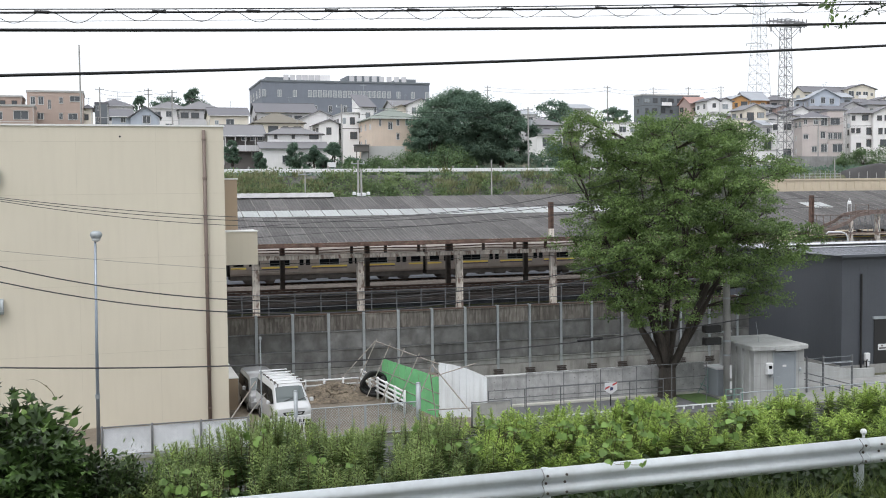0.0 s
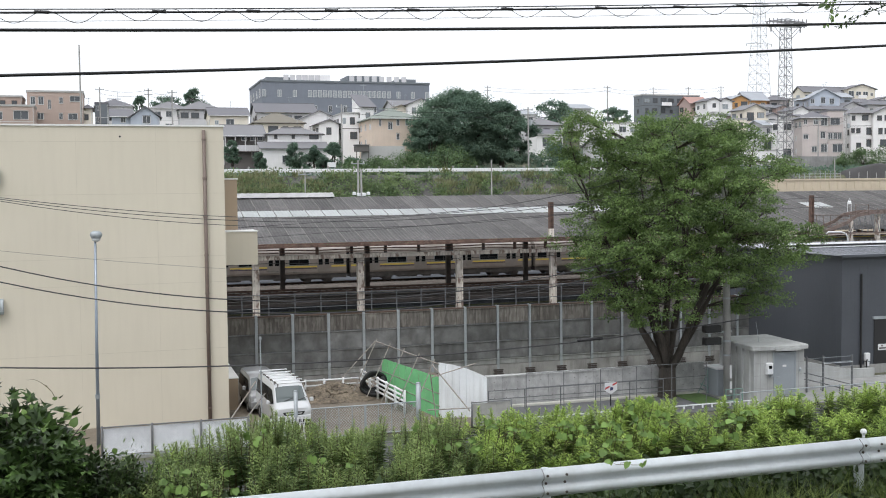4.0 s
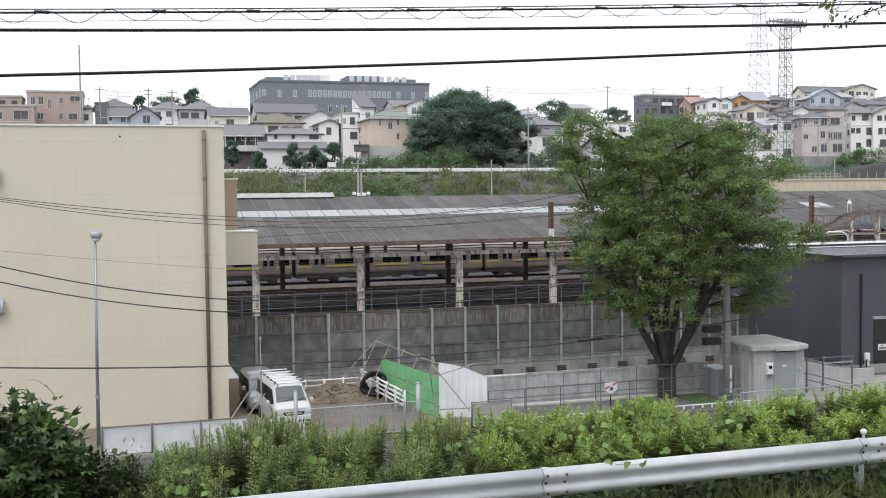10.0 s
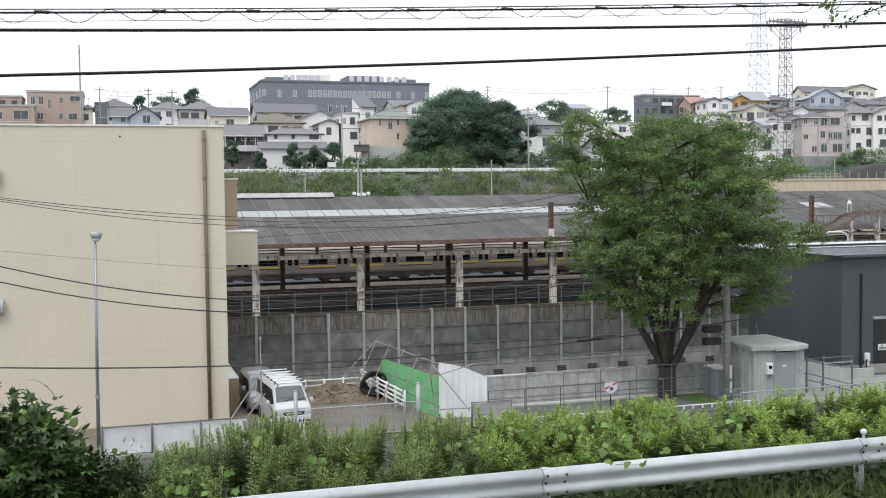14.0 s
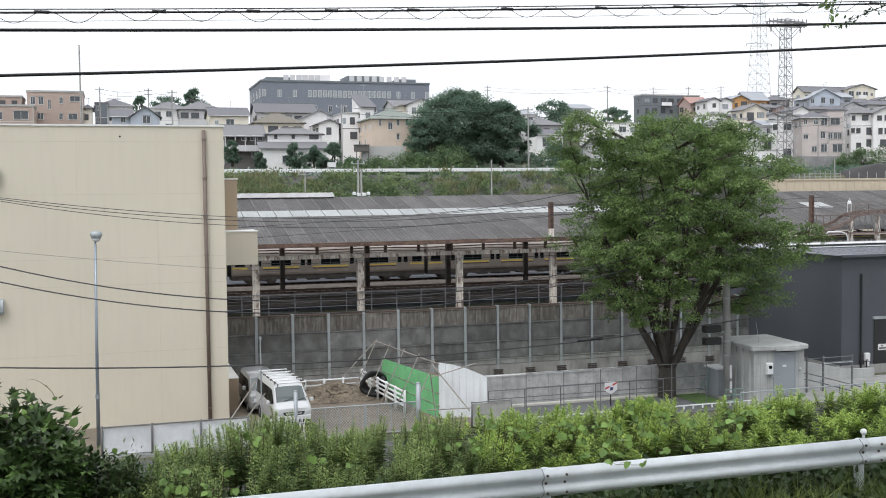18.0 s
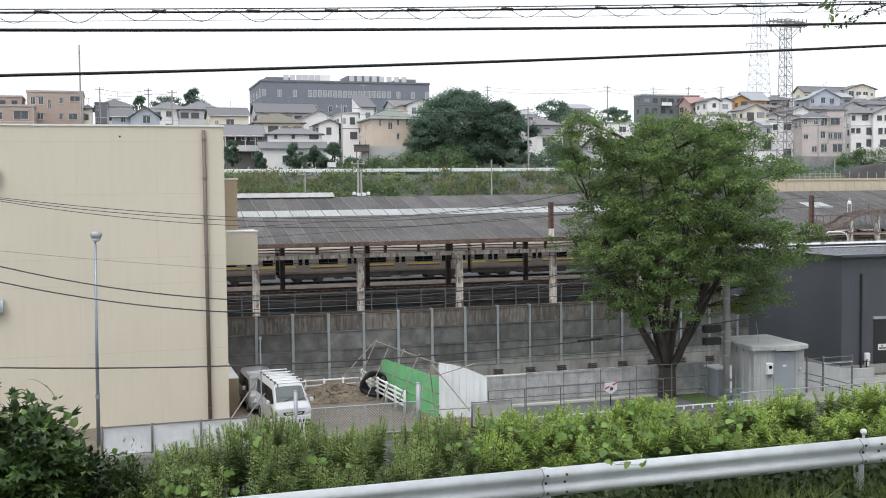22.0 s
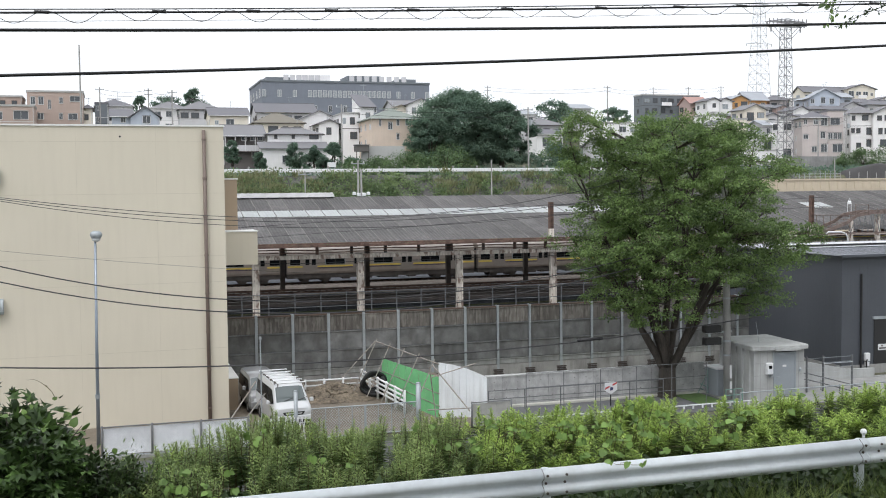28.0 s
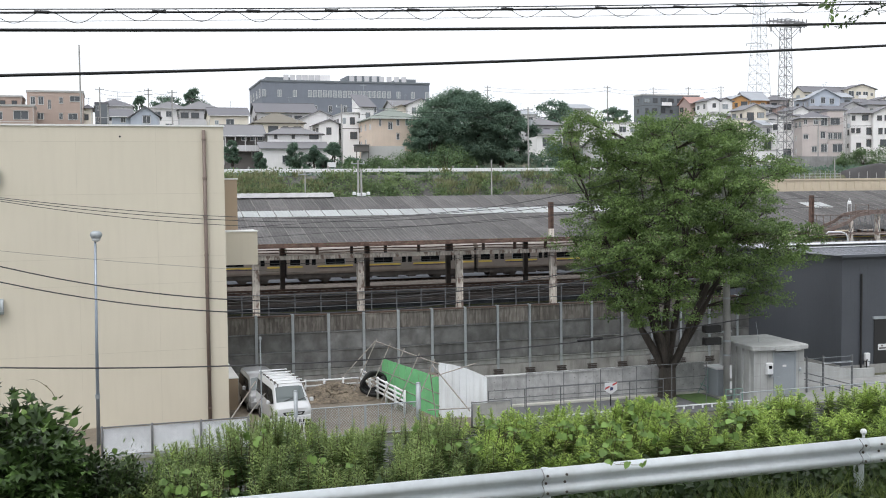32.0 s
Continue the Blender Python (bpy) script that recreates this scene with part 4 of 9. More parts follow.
# ---------- vehicles ----------
def body_shell(stations, y_sign=0):
    """Rings along the length. Station: x, sill z, belt z, roof z, belt half width, roof half width."""
    rings = []
    for x, z0, zb, zr, wb, wr in stations:
        c = min(0.09, (zr - zb) * 0.35)
        half = [(wb - 0.07, z0), (wb, z0 + 0.14), (wb + 0.012, (z0 + zb) / 2), (wb, zb), (wb + (wr - wb) * 0.8, zr - c * 1.6), (wr - 0.03, zr - c * 0.35), (wr * 0.72, zr - 0.004), (wr * 0.3, zr + 0.012)]
        rings.append([(x, w, z) for w, z in half] + [(x, -w, z) for w, z in half[::-1]])
    return rings


def side_at(stations, x, z):
    """Half width of the shell at a place along it and a height."""
    order = np.argsort([s[0] for s in stations])
    xs = [stations[i][0] for i in order]
    zb, zr, wb, wr = (float(np.interp(x, xs, [stations[i][k] for i in order])) for k in (2, 3, 4, 5))
    c = min(0.09, (zr - zb) * 0.35)
    return float(np.interp(z, [zb, zr - c * 1.6, zr - c * 0.35], [wb, wb + (wr - wb) * 0.8, wr - 0.03]))


def top_at(stations, x, w):
    """Height of the shell's upper surface at a place along it and a distance from its middle."""
    xs = [q[0] for q in stations]
    order = np.argsort(xs)
    pick = lambda k: float(np.interp(x, np.array(xs)[order], np.array([q[k] for q in stations])[order]))
    zb, zr, wr, wb = pick(2), pick(3), pick(5), pick(4)
    c = min(0.09, (zr - zb) * 0.35)
    return float(np.interp(w, [wr * 0.3, wr * 0.72, wr - 0.03, wb + (wr - wb) * 0.8], [zr + 0.012, zr - 0.004, zr - c * 0.35, zr - c * 1.6]))


def side_pane(stations, corners, sgn, off=0.006):
    """A side window through (x, z) corners, following the shell."""
    pts = []
    for i, (x, z) in enumerate(corners):
        nx, nz = corners[(i + 1) % len(corners)]
        for s in (0, 0.5):
            a, b = x + (nx - x) * s, z + (nz - z) * s
            pts.append((a, b))
    outer = [(a, sgn * (side_at(stations, a, b) + off), b) for a, b in pts]
    inner = [(a, sgn * (side_at(stations, a, b) - 0.02), b) for a, b in pts]
    return Geo().loft([inner, outer])


def side_band(stations, low, high, sgn):
    """A strip along the side between two lines of (x, z) points, following the shell."""
    rows = []
    for x in np.linspace(low[0][0], low[-1][0], 26):
        z0, z1 = (float(np.interp(x, [p[0] for p in q], [p[1] for p in q])) for q in (low, high))
        rows.append([(x, sgn * (side_at(stations, x, z) + 0.006), z) for z in np.linspace(z0, z1, 5)])
    return Geo().loft(rows, False, False)


def vehicle(name, label, category, paint, st, glass_sides, front, rear, wheels, wheel_r, m, lamps_rear=None, rack=False, mirror=None, group="", band=None, screen=None):
    t = thing(name, label, category, m, group)
    body = part("body", Geo().loft(body_shell(st)), paint, t, smooth=True)
    md = body.modifiers.new("edge", 'EDGE_SPLIT')
    md.split_angle = radians(42)
    for sgn in (1, -1):
        if band:
            part("pillar_trim", side_band(st, *band, sgn), M_BLACKPLASTIC, t, "black window pillar trim")
        for quad in glass_sides:
            w = part("side_window", side_pane(st, quad, sgn, 0.014), M_SMOKED, t, "dark tinted side window")
    for nm, (xa, za, wa, xb, zb, wb), out in (("windscreen", front, 0.008), ("rear_window", rear, -0.008)):
        rows = []
        for q in np.linspace(0, 1, 6):
            x, w = xa + (xb - xa) * q, wa + (wb - wa) * q
            rows.append([(x, u * w, top_at(st, x, abs(u * w)) + 0.012) for u in np.linspace(-1, 1, 9)])
        if nm == "rear_window":
            rows = [[(xa + (xb - xa) * q - 0.012 * (1 if xa > xb else -1) * -1, u * (wa + (wb - wa) * q), za + (zb - za) * q) for u in np.linspace(-1, 1, 5)] for q in (0, 0.5, 1)]
        part(nm, Geo().loft(rows, False, False), (screen or M_SCREEN) if nm == "windscreen" else M_SMOKED, t, smooth=True)
        if nm == "windscreen":
            s_ = 1 if xa > xb else -1
            for dy in (-0.35, 0.25):
                part("wiper", Geo().tube([(xa + 0.02 * s_, dy, za + 0.03), (xa - 0.1 * s_, dy + 0.45, za + 0.14)], 0.012, 4), M_BLACKPLASTIC, t)
    for wx in wheels:
        for sgn in (1, -1):
            y = sgn * (st[len(st) // 2][4] - 0.1)
            prof = lambda r, w: Geo().loft([[(wx + rr * math.cos(a), y + o * sgn, wheel_r + rr * math.sin(a)) for a in np.linspace(0, 2 * math.pi, 20, endpoint=False)] for rr, o in ((r * 0.9, -w), (r, -w * 0.6), (r, w * 0.6), (r * 0.9, w))])
            tyre = part("tyre", prof(wheel_r, 0.11), M_BLACKRUB, t, smooth=True)
            part("rim", prof(wheel_r * 0.62, 0.116), M_RIM, tyre, smooth=True)
            part("wheel_arch", Geo().loft([[(wx + rr * math.cos(a), sgn * (st[len(st) // 2][4] + 0.004 - o), wheel_r + rr * math.sin(a)) for a in np.linspace(0.0, math.pi, 12)] for rr, o in ((wheel_r * 1.18, 0.0), (wheel_r * 1.04, 0.0), (wheel_r * 1.04, 0.2))], False, False), M_BLACKPLASTIC, t)
    fx, rx = st[0][0], st[-1][0]
    s_ = 1 if fx > rx else -1
    zb = st[0][2]
    for sgn in (1, -1):
        w = st[1][4]
        part("headlight", Geo().loft([[(fx - s_ * 0.02, sgn * (w - 0.32), zb - 0.1), (fx - s_ * 0.02, sgn * (w - 0.3), zb - 0.26), (fx - s_ * 0.1, sgn * (w - 0.03), zb - 0.22), (fx - s_ * 0.12, sgn * (w - 0.03), zb - 0.02)],
                                      [(fx + s_ * 0.03, sgn * (w - 0.32), zb - 0.1), (fx + s_ * 0.03, sgn * (w - 0.3), zb - 0.26), (fx - s_ * 0.04, sgn * (w + 0.0), zb - 0.22), (fx - s_ * 0.08, sgn * (w + 0.0), zb - 0.02)]]), M_CLEARLAMP, t)
        w = st[-1][4]
        z0, z1 = lamps_rear or (zb - 0.25, zb + 0.1)
        part("tail_light", Geo().loft([[(rx + s_ * 0.3, sgn * (w + 0.014), z0), (rx + s_ * 0.14, sgn * (w + 0.01), z1), (rx + s_ * 0.1, sgn * (w - 0.04), z1), (rx - s_ * 0.0, sgn * (w - 0.04), z0)],
                                       [(rx + s_ * 0.3, sgn * (w - 0.1), z0), (rx + s_ * 0.14, sgn * (w - 0.1), z1), (rx + s_ * 0.1, sgn * (w - 0.15), z1), (rx - s_ * 0.0, sgn * (w - 0.18), z0)]]), M_REDLAMP, t, "red tail light")
        if mirror:
            mx, mz = mirror
            yy = sgn * (side_at(st, mx, mz) + 0.12)
            part("wing_mirror", Geo().bevel_box(mx - 0.06, mx + 0.06, min(yy, yy + sgn * 0.17), max(yy, yy + sgn * 0.17), mz - 0.07, mz + 0.09, 0.03), paint, t)
            part("mirror_arm", Geo().tube([(mx, yy - sgn * 0.14, mz - 0.06), (mx, yy + sgn * 0.02, mz - 0.04)], 0.025, 5), M_BLACKPLASTIC, t)
    part("grille", Geo().box(min(fx, fx + s_ * 0.02), max(fx, fx + s_ * 0.02), -0.4, 0.4, zb - 0.24, zb - 0.13), M_BLACKPLASTIC, t)
    part("bumper", Geo().bevel_box(min(fx - s_ * 0.12, fx + s_ * 0.05), max(fx - s_ * 0.12, fx + s_ * 0.05), -st[1][4] + 0.03, st[1][4] - 0.03, st[0][1] + 0.02, st[0][1] + 0.26, 0.03), paint, t)
    part("number_plate", Geo().box(min(fx, fx + s_ * 0.065), max(fx, fx + s_ * 0.065), -0.17, 0.17, st[0][1] + 0.08, st[0][1] + 0.24), M_WHITE, t)
    if rack:
        zr = st[len(st) // 2][3]
        for y in (-0.6, 0.6):
            part("rack_rail", Geo().tube([(st[2][0], y, zr + 0.09), (st[-1][0] + 0.3 * s_, y, zr + 0.09)], 0.03, 6), M_DARKSTEEL, t, "dark roof rack rail")
        for x in np.linspace(st[2][0], st[-1][0] + 0.3 * s_, 6):
            part("rack_bar", Geo().tube([(x, -0.66, zr + 0.12), (x, 0.66, zr + 0.12)], 0.028, 6), M_WHITE, t, "white roof rack bar")
            for y in (-0.6, 0.6):
                part("rack_foot", Geo().tube([(x, y, zr - 0.04), (x, y, zr + 0.12)], 0.025, 5), M_DARKSTEEL, t)
    return t


# van: nose at +x end of its own space; it stands with the nose towards the road
VAN = [(2.35, 0.42, 0.98, 1.02, 0.74, 0.7), (2.25, 0.3, 1.05, 1.12, 0.82, 0.76), (1.95, 0.26, 1.12, 1.24, 0.845, 0.74), (1.3, 0.26, 1.15, 1.9, 0.845, 0.7), (1.0, 0.26, 1.15, 2.0, 0.845, 0.71),
       (0, 0.26, 1.15, 2.06, 0.845, 0.73), (-1.6, 0.26, 1.15, 2.05, 0.845, 0.73), (-2.2, 0.28, 1.15, 2.0, 0.84, 0.71), (-2.34, 0.4, 1.15, 1.7, 0.82, 0.72)]
VAN_SIDES = [[(1.72, 1.18), (1.22, 1.72), (0.62, 1.78), (0.62, 1.18)], [(0.52, 1.2), (0.52, 1.78), (-0.72, 1.78), (-0.72, 1.2)], [(-0.82, 1.2), (-0.82, 1.78), (-2.05, 1.76), (-2.05, 1.2)]]
VAN_FRONT = (1.93, 1.27, 0.7, 1.34, 1.86, 0.62)
VAN_BAND = ([(-2.08, 1.18), (1.72, 1.2)], [(-2.08, 1.78), (1.0, 1.78), (1.25, 1.7), (1.72, 1.24)])
VAN_REAR = (-2.33, 1.2, 0.66, -2.26, 1.85, 0.62)
PARKED = [(a * 0.94, b, c * 0.97, d * 0.97, e * 0.96, f * 0.96) for a, b, c, d, e, f in VAN]
trim = lambda pts: [(a * 0.94, b * 0.97) for a, b in pts]
trim6 = lambda q: tuple(v * k for v, k in zip(q, (0.94, 0.97, 0.96, 0.94, 0.97, 0.96)))
parked_van = vehicle("van", "white delivery van with a white roof rack parked in the yard", "van", M_WHITECAR, PARKED, [trim(q) for q in VAN_SIDES], trim6(VAN_FRONT), trim6(VAN_REAR), (1.41, -1.22), 0.32,
        pose(7.3, 48.6, 0.03, 0, 0, -86), (0.75, 1.15), True, (1.45, 1.2), "parked vans", (trim(VAN_BAND[0]), trim(VAN_BAND[1])), M_VANSCREEN)
for sgn in (1, -1):
    part("headlamp_glass", Geo().prism([(0.42 * sgn, 0.72), (0.76 * sgn, 0.78), (0.79 * sgn, 0.93), (0.6 * sgn, 0.86)], "x", 2.16, 2.235), M_CLEARLAMP, parked_van)
    part("fog_lamp", Geo().prism([(0.55 * sgn, 0.38), (0.72 * sgn, 0.38), (0.72 * sgn, 0.48), (0.55 * sgn, 0.48)], "x", 2.2, 2.26), M_BLACKPLASTIC, parked_van)
part("radiator_grille", Geo().prism([(-0.4, 0.7), (0.4, 0.7), (0.5, 0.84), (-0.5, 0.84)], "x", 2.16, 2.245), M_BLACKPLASTIC, parked_van, "dark grille with a bright bar")
part("grille_bar", Geo().box(2.245, 2.255, -0.36, 0.36, 0.75, 0.79), M_CLEARLAMP, parked_van)
part("lower_intake", Geo().box(2.2, 2.27, -0.48, 0.48, 0.36, 0.5), M_BLACKPLASTIC, parked_van)
SX, SW, SZ = 0.74, 0.87, 0.87
scaled = lambda pts: [(a * SX, b * SZ) for a, b in pts]
SMALL = [(a * SX, b * SZ, c * SZ, d * SZ, e * SW, f * SW) for a, b, c, d, e, f in VAN]
span6 = lambda q: tuple(v * k for v, k in zip(q, (SX, SZ, SW, SX, SZ, SW)))
vehicle("van", "small silver-grey van parked behind the white van", "van", M_GREYCAR, SMALL, [scaled(q) for q in VAN_SIDES], span6(VAN_FRONT), span6(VAN_REAR), (1.1, -0.95), 0.28,
        pose(6.699, 52.2, 0.03, 0, 0, -88), (0.72, 1.1), False, (1.1, 1.2), "parked vans", (scaled(VAN_BAND[0]), scaled(VAN_BAND[1])), M_VANSCREEN)


# ---------- gravel heap, barriers, hoarding ----------
def heap():
    rng = np.random.default_rng(21)
    cx, cy, rx, ry, h = 10.699, 53.5, 2.7, 1.9, 0.745
    g = Geo()
    n, k = 36, 12
    pts = [(cx, cy, h)]
    for j in range(1, k + 1):
        for i in range(n):
            a = 2 * math.pi * i / n
            s = j / k
            wob = 1 + 0.12 * noise.noise((math.cos(a) * 2, math.sin(a) * 2, 3.3))
            x, y = cx + rx * s * wob * math.cos(a), cy + ry * s * wob * math.sin(a)
            pts.append((x, y, max(0.0, h * (1 - s ** 1.25) + 0.09 * noise.noise((x * 1.7, y * 1.7, 0.5)) + 0.03 * rng.random())))
    faces = [(0, 1 + i, 1 + (i + 1) % n) for i in range(n)]
    faces += [(1 + (j - 1) * n + i, 1 + j * n + i, 1 + j * n + (i + 1) % n, 1 + (j - 1) * n + (i + 1) % n) for j in range(1, k) for i in range(n)]
    ob = part("gravel_heap", Geo().add(pts, faces), M_HEAP, None, "heap of brown gravel in the yard", True)
    tagged(ob, category="gravel heap")
    st = 700
    loc = np.stack([cx + rng.normal(0, 1.2, st), cy + rng.normal(-0.3, 0.8, st), np.zeros(st)], 1)
    d = np.sqrt(((loc[:, 0] - cx) / rx) ** 2 + ((loc[:, 1] - cy) / ry) ** 2)
    loc[:, 2] = np.maximum(0.02, h * (1 - np.clip(d, 0, 1) ** 1.25))
    v, f = instances(np.array([(-1, -1, -1), (1, -1, -1), (0, 1, -1), (0, 0, 1.0)]) * 0.5, np.array([(0, 1, 3), (1, 2, 3), (2, 0, 3)]), loc, rng.normal(0, 1, (st, 3)), rng.normal(0, 1, (st, 3)), rng.uniform(0.025, 0.09, (st, 1)) * np.ones((st, 3)))
    tagged(part("loose_stones", mesh_arrays("loose_stones", v, f, M_HEAP), M_HEAP, None, "loose brown stones lying on the heap"), category="stones", kind="stuff")


heap()


def barrier(label, a, b, rails, posts):
    """A white pipe barrier between two points of the yard."""
    t = thing("pipe_barrier", label, "barrier", group="pipe barriers")
    a, b = Vector(a), Vector(b)
    for z in rails:
        part("rail", Geo().tube([(a.x, a.y, z), (b.x, b.y, z)], 0.05, 8), M_WHITE, t, smooth=True)
    for i in range(posts + 1):
        p = a.lerp(b, i / posts)
        part("post", Geo().tube([(p.x, p.y, 0), (p.x, p.y, rails[-1] + 0.08)], 0.065, 8), M_WHITE, t, smooth=True)


barrier("white pipe barrier across the back of the yard", (9.455, 55.0), (12.455, 55.0), (0.389, 0.657), 3)
barrier("white pipe barrier running along the gravel heap", (12.445, 54.9), (12.95, 48.2), (0.4, 0.62, 0.84, 1.06), 5)
t = thing("hose_coil", "thick black ribbed drainage hose in an upright coil", "hose", pose(12.47, 52.4, 0.79))
for k in range(4):
    q = 1 - 0.13 * k
    part("hose_loop", Geo().tube([(0.62 * q * math.cos(a) + 0.06 * math.sin(3 * a + k), 0.14 * k + 0.08 * math.sin(2 * a), 0.58 * q * math.sin(a)) for a in np.linspace(0, 2 * math.pi, 25)], 0.085, 8, caps=False), M_BLACKRUB, t, smooth=True)
part("coil_foot", Geo().tube([(-0.55, 0.2, -0.3), (-0.5, 0.1, -0.67), (0.5, 0.1, -0.67), (0.55, 0.2, -0.2)], 0.085, 8), M_BLACKRUB, t, smooth=True)
t = thing("hose_length", "thick black hose lying before the green hoarding", "hose")
part("hose", Geo().tube([(12.87, 52.20, 1.11), (13.06, 51.60, 0.57), (13.30, 51.20, 0.20), (13.60, 50.60, 0.10)], 0.1, 8), M_BLACKRUB, t, smooth=True)


def hoarding():
    """Green and white sheet panels on a leaning scaffold frame."""
    t = thing("site_hoarding", "green and white sheet hoarding on scaffold pipes", "hoarding")
    A, B, C = Vector((13.068, 53.0, 0)), Vector((14.217, 46.8, 0)), Vector((16.344, 46.2, 0))
    ga0, ga1, gb1 = 0.3, 1.957, 1.905
    n = 9
    for i in range(n):
        p, q = A.lerp(B, i / n), A.lerp(B, (i + 0.97) / n)
        zp, zq = ga1 + (gb1 - ga1) * i / n, ga1 + (gb1 - ga1) * (i + 0.97) / n
        z0 = max(0.02, ga0 * (1 - i / n * 1.3))
        part("green_sheet", Geo().add([(p.x, p.y, z0), (q.x, q.y, z0), (q.x, q.y, zq), (p.x, p.y, zp), (p.x + 0.01, p.y + 0.03, z0), (q.x + 0.01, q.y + 0.03, z0), (q.x + 0.01, q.y + 0.03, zq), (p.x + 0.01, p.y + 0.03, zp)],
                                    [(0, 1, 2, 3), (7, 6, 5, 4), (0, 4, 5, 1), (1, 5, 6, 2), (2, 6, 7, 3), (3, 7, 4, 0)]), M_GREEN, t, "green plastic hoarding sheet")
    wb1, wc1 = 2.583, 1.87
    for i in range(7):
        p, q = B.lerp(C, i / 7), B.lerp(C, (i + 0.97) / 7)
        zp, zq = (wb1 + (wc1 - wb1) * s + 0.12 * math.sin(3.1 * s) for s in (i / 7, (i + 1) / 7))
        part("white_sheet", Geo().add([(p.x, p.y, 0.02), (q.x, q.y, 0.02), (q.x, q.y, zq), (p.x, p.y, zp), (p.x, p.y + 0.04, 0.02), (q.x, q.y + 0.04, 0.02), (q.x, q.y + 0.04, zq), (p.x, p.y + 0.04, zp)],
                                    [(0, 1, 2, 3), (7, 6, 5, 4), (0, 4, 5, 1), (1, 5, 6, 2), (2, 6, 7, 3), (3, 7, 4, 0)]), M_WHITEPANEL, t, "dirty white hoarding sheet")
    top0, top1 = (12.785, 53.2, 2.817), (14.204, 46.7, 2.522)
    part("scaffold_pipe", Geo().tube([top0, top1], 0.03, 6), M_PIPE, t)
    for zz in (0.3, 0.6):
        part("scaffold_pipe", Geo().tube([(A.x, A.y - 0.05, ga0 + (ga1 - ga0) * zz), (B.x, B.y - 0.05, gb1 * zz)], 0.025, 6), M_PIPE, t)
    for i in range(5):
        s = i / 4.4
        p = Vector(top0).lerp(Vector(top1), s)
        part("scaffold_pipe", Geo().tube([(p.x + 0.1, p.y, p.z + 0.12), (p.x - 1.35, p.y - 0.9, max(0.03, p.z - 2.3))], 0.026, 6), M_PIPE, t)
    part("scaffold_pipe", Geo().tube([(13.097, 54.5, 2.631), (11.322, 54.5, 0.834)], 0.026, 6), M_PIPE, t)
    part("scaffold_pipe", Geo().tube([(13.794, 46.5, 2.576), (15.177, 45.2, 0.576)], 0.03, 6), M_PIPE, t)
    part("scaffold_pipe", Geo().tube([(13.757, 46.4, 1.999), (15.63, 45.6, 2.655)], 0.026, 6), M_PIPE, t)
    part("scaffold_pipe", Geo().tube([(13.686, 46.5, 2.453), (13.98, 46.5, 0.02)], 0.028, 6), M_PIPE, t)
    part("scaffold_pipe", Geo().tube([(13.143, 45.0, 0.811), (15.271, 45.0, 0.76)], 0.03, 6), M_PIPE, t)


hoarding()


# ---------- railway retaining wall: posts and stacked panels ----------
M_LOWPANEL = surf("pale_stained_panel", (0.27, 0.275, 0.265), 0.9, var=0.25, scale=1.0, fine=25, bump=0.25, streak=0.5, streak_color=(0.12, 0.12, 0.11), rnd=0.15)
M_PANELTOP = surf("grimy_top_panel", (0.165, 0.152, 0.137), 0.9, var=0.3, scale=1.1, fine=26, bump=0.25, streak=0.85, streak_color=(0.038, 0.031, 0.026), rnd=0.18, streak_scale=(7.0, 7.0, 0.55), spots=0.3, spot_color=(0.33, 0.32, 0.29), spot_scale=6.0, stretch=(1, 1, 0.3))
M_PLINTH = surf("blotched_plinth_concrete", (0.33, 0.325, 0.31), 0.9, var=0.3, scale=0.8, fine=20, bump=0.2, streak=0.6, streak_color=(0.12, 0.11, 0.1), streak_scale=(2.5, 2.5, 0.5))


def rail_wall():
    t = thing("railway_wall", "stained grey concrete panel wall between steel posts", "wall", pose(0, 59, 0))
    base = setting("wall_plinth", Geo().box(-14, 62, 58.95, 59.4, -1.1, 0.22), M_PLINTH, "concrete plinth under the panel wall")
    x0 = 13.526
    rows = ((0.24, 0.58), (0.6, 1.62), (1.64, 2.66), (2.68, 3.6))
    panels = [mesh_of("panel", Geo().prism([(0.05, a + 0.015), (0.035, a + 0.03), (0.035, b - 0.07), (0.0, b - 0.05), (0.0, b), (0.2, b), (0.2, a + 0.015)], "x", 0.06, 1.94), m)
              for (a, b), m in zip(rows, (M_LOWPANEL, M_PANEL, M_PANEL, M_PANELTOP))]
    post = mesh_of("wall_post", Geo().box(-0.075, 0.075, -0.06, -0.045, -0.45, 3.72).box(-0.012, 0.012, -0.045, 0.2, -0.1, 3.72).box(-0.075, 0.075, 0.2, 0.215, -0.1, 3.72), M_GALV)
    cap = mesh_of("coping", Geo().box(0.06, 1.94, 0.0, 0.24, 3.6, 3.68), surf("mossy_coping", (0.085, 0.058, 0.045), 0.9, var=0.3))
    # dark blocks stand in for the shadowed recesses at the post feet
    corbel = mesh_of("corbel", Geo().box(-0.3, 0.3, -0.16, -0.045, -0.34, -0.26).box(-0.26, 0.26, -0.14, -0.045, -0.22, -0.15).box(-0.3, 0.3, -0.12, -0.045, -0.11, -0.04), M_DARKSTEEL)
    for i in range(-10, 18):
        x = x0 + 2.01 * i
        put("wall_post", post, t, pose(x, 0, 0))
        put("coping", cap, t, pose(x, 0, 0))
        put("corbel", corbel, t, pose(x, 0, 0))
        for me in panels:
            put("panel", me, t, pose(x, 0, 0))


rail_wall()


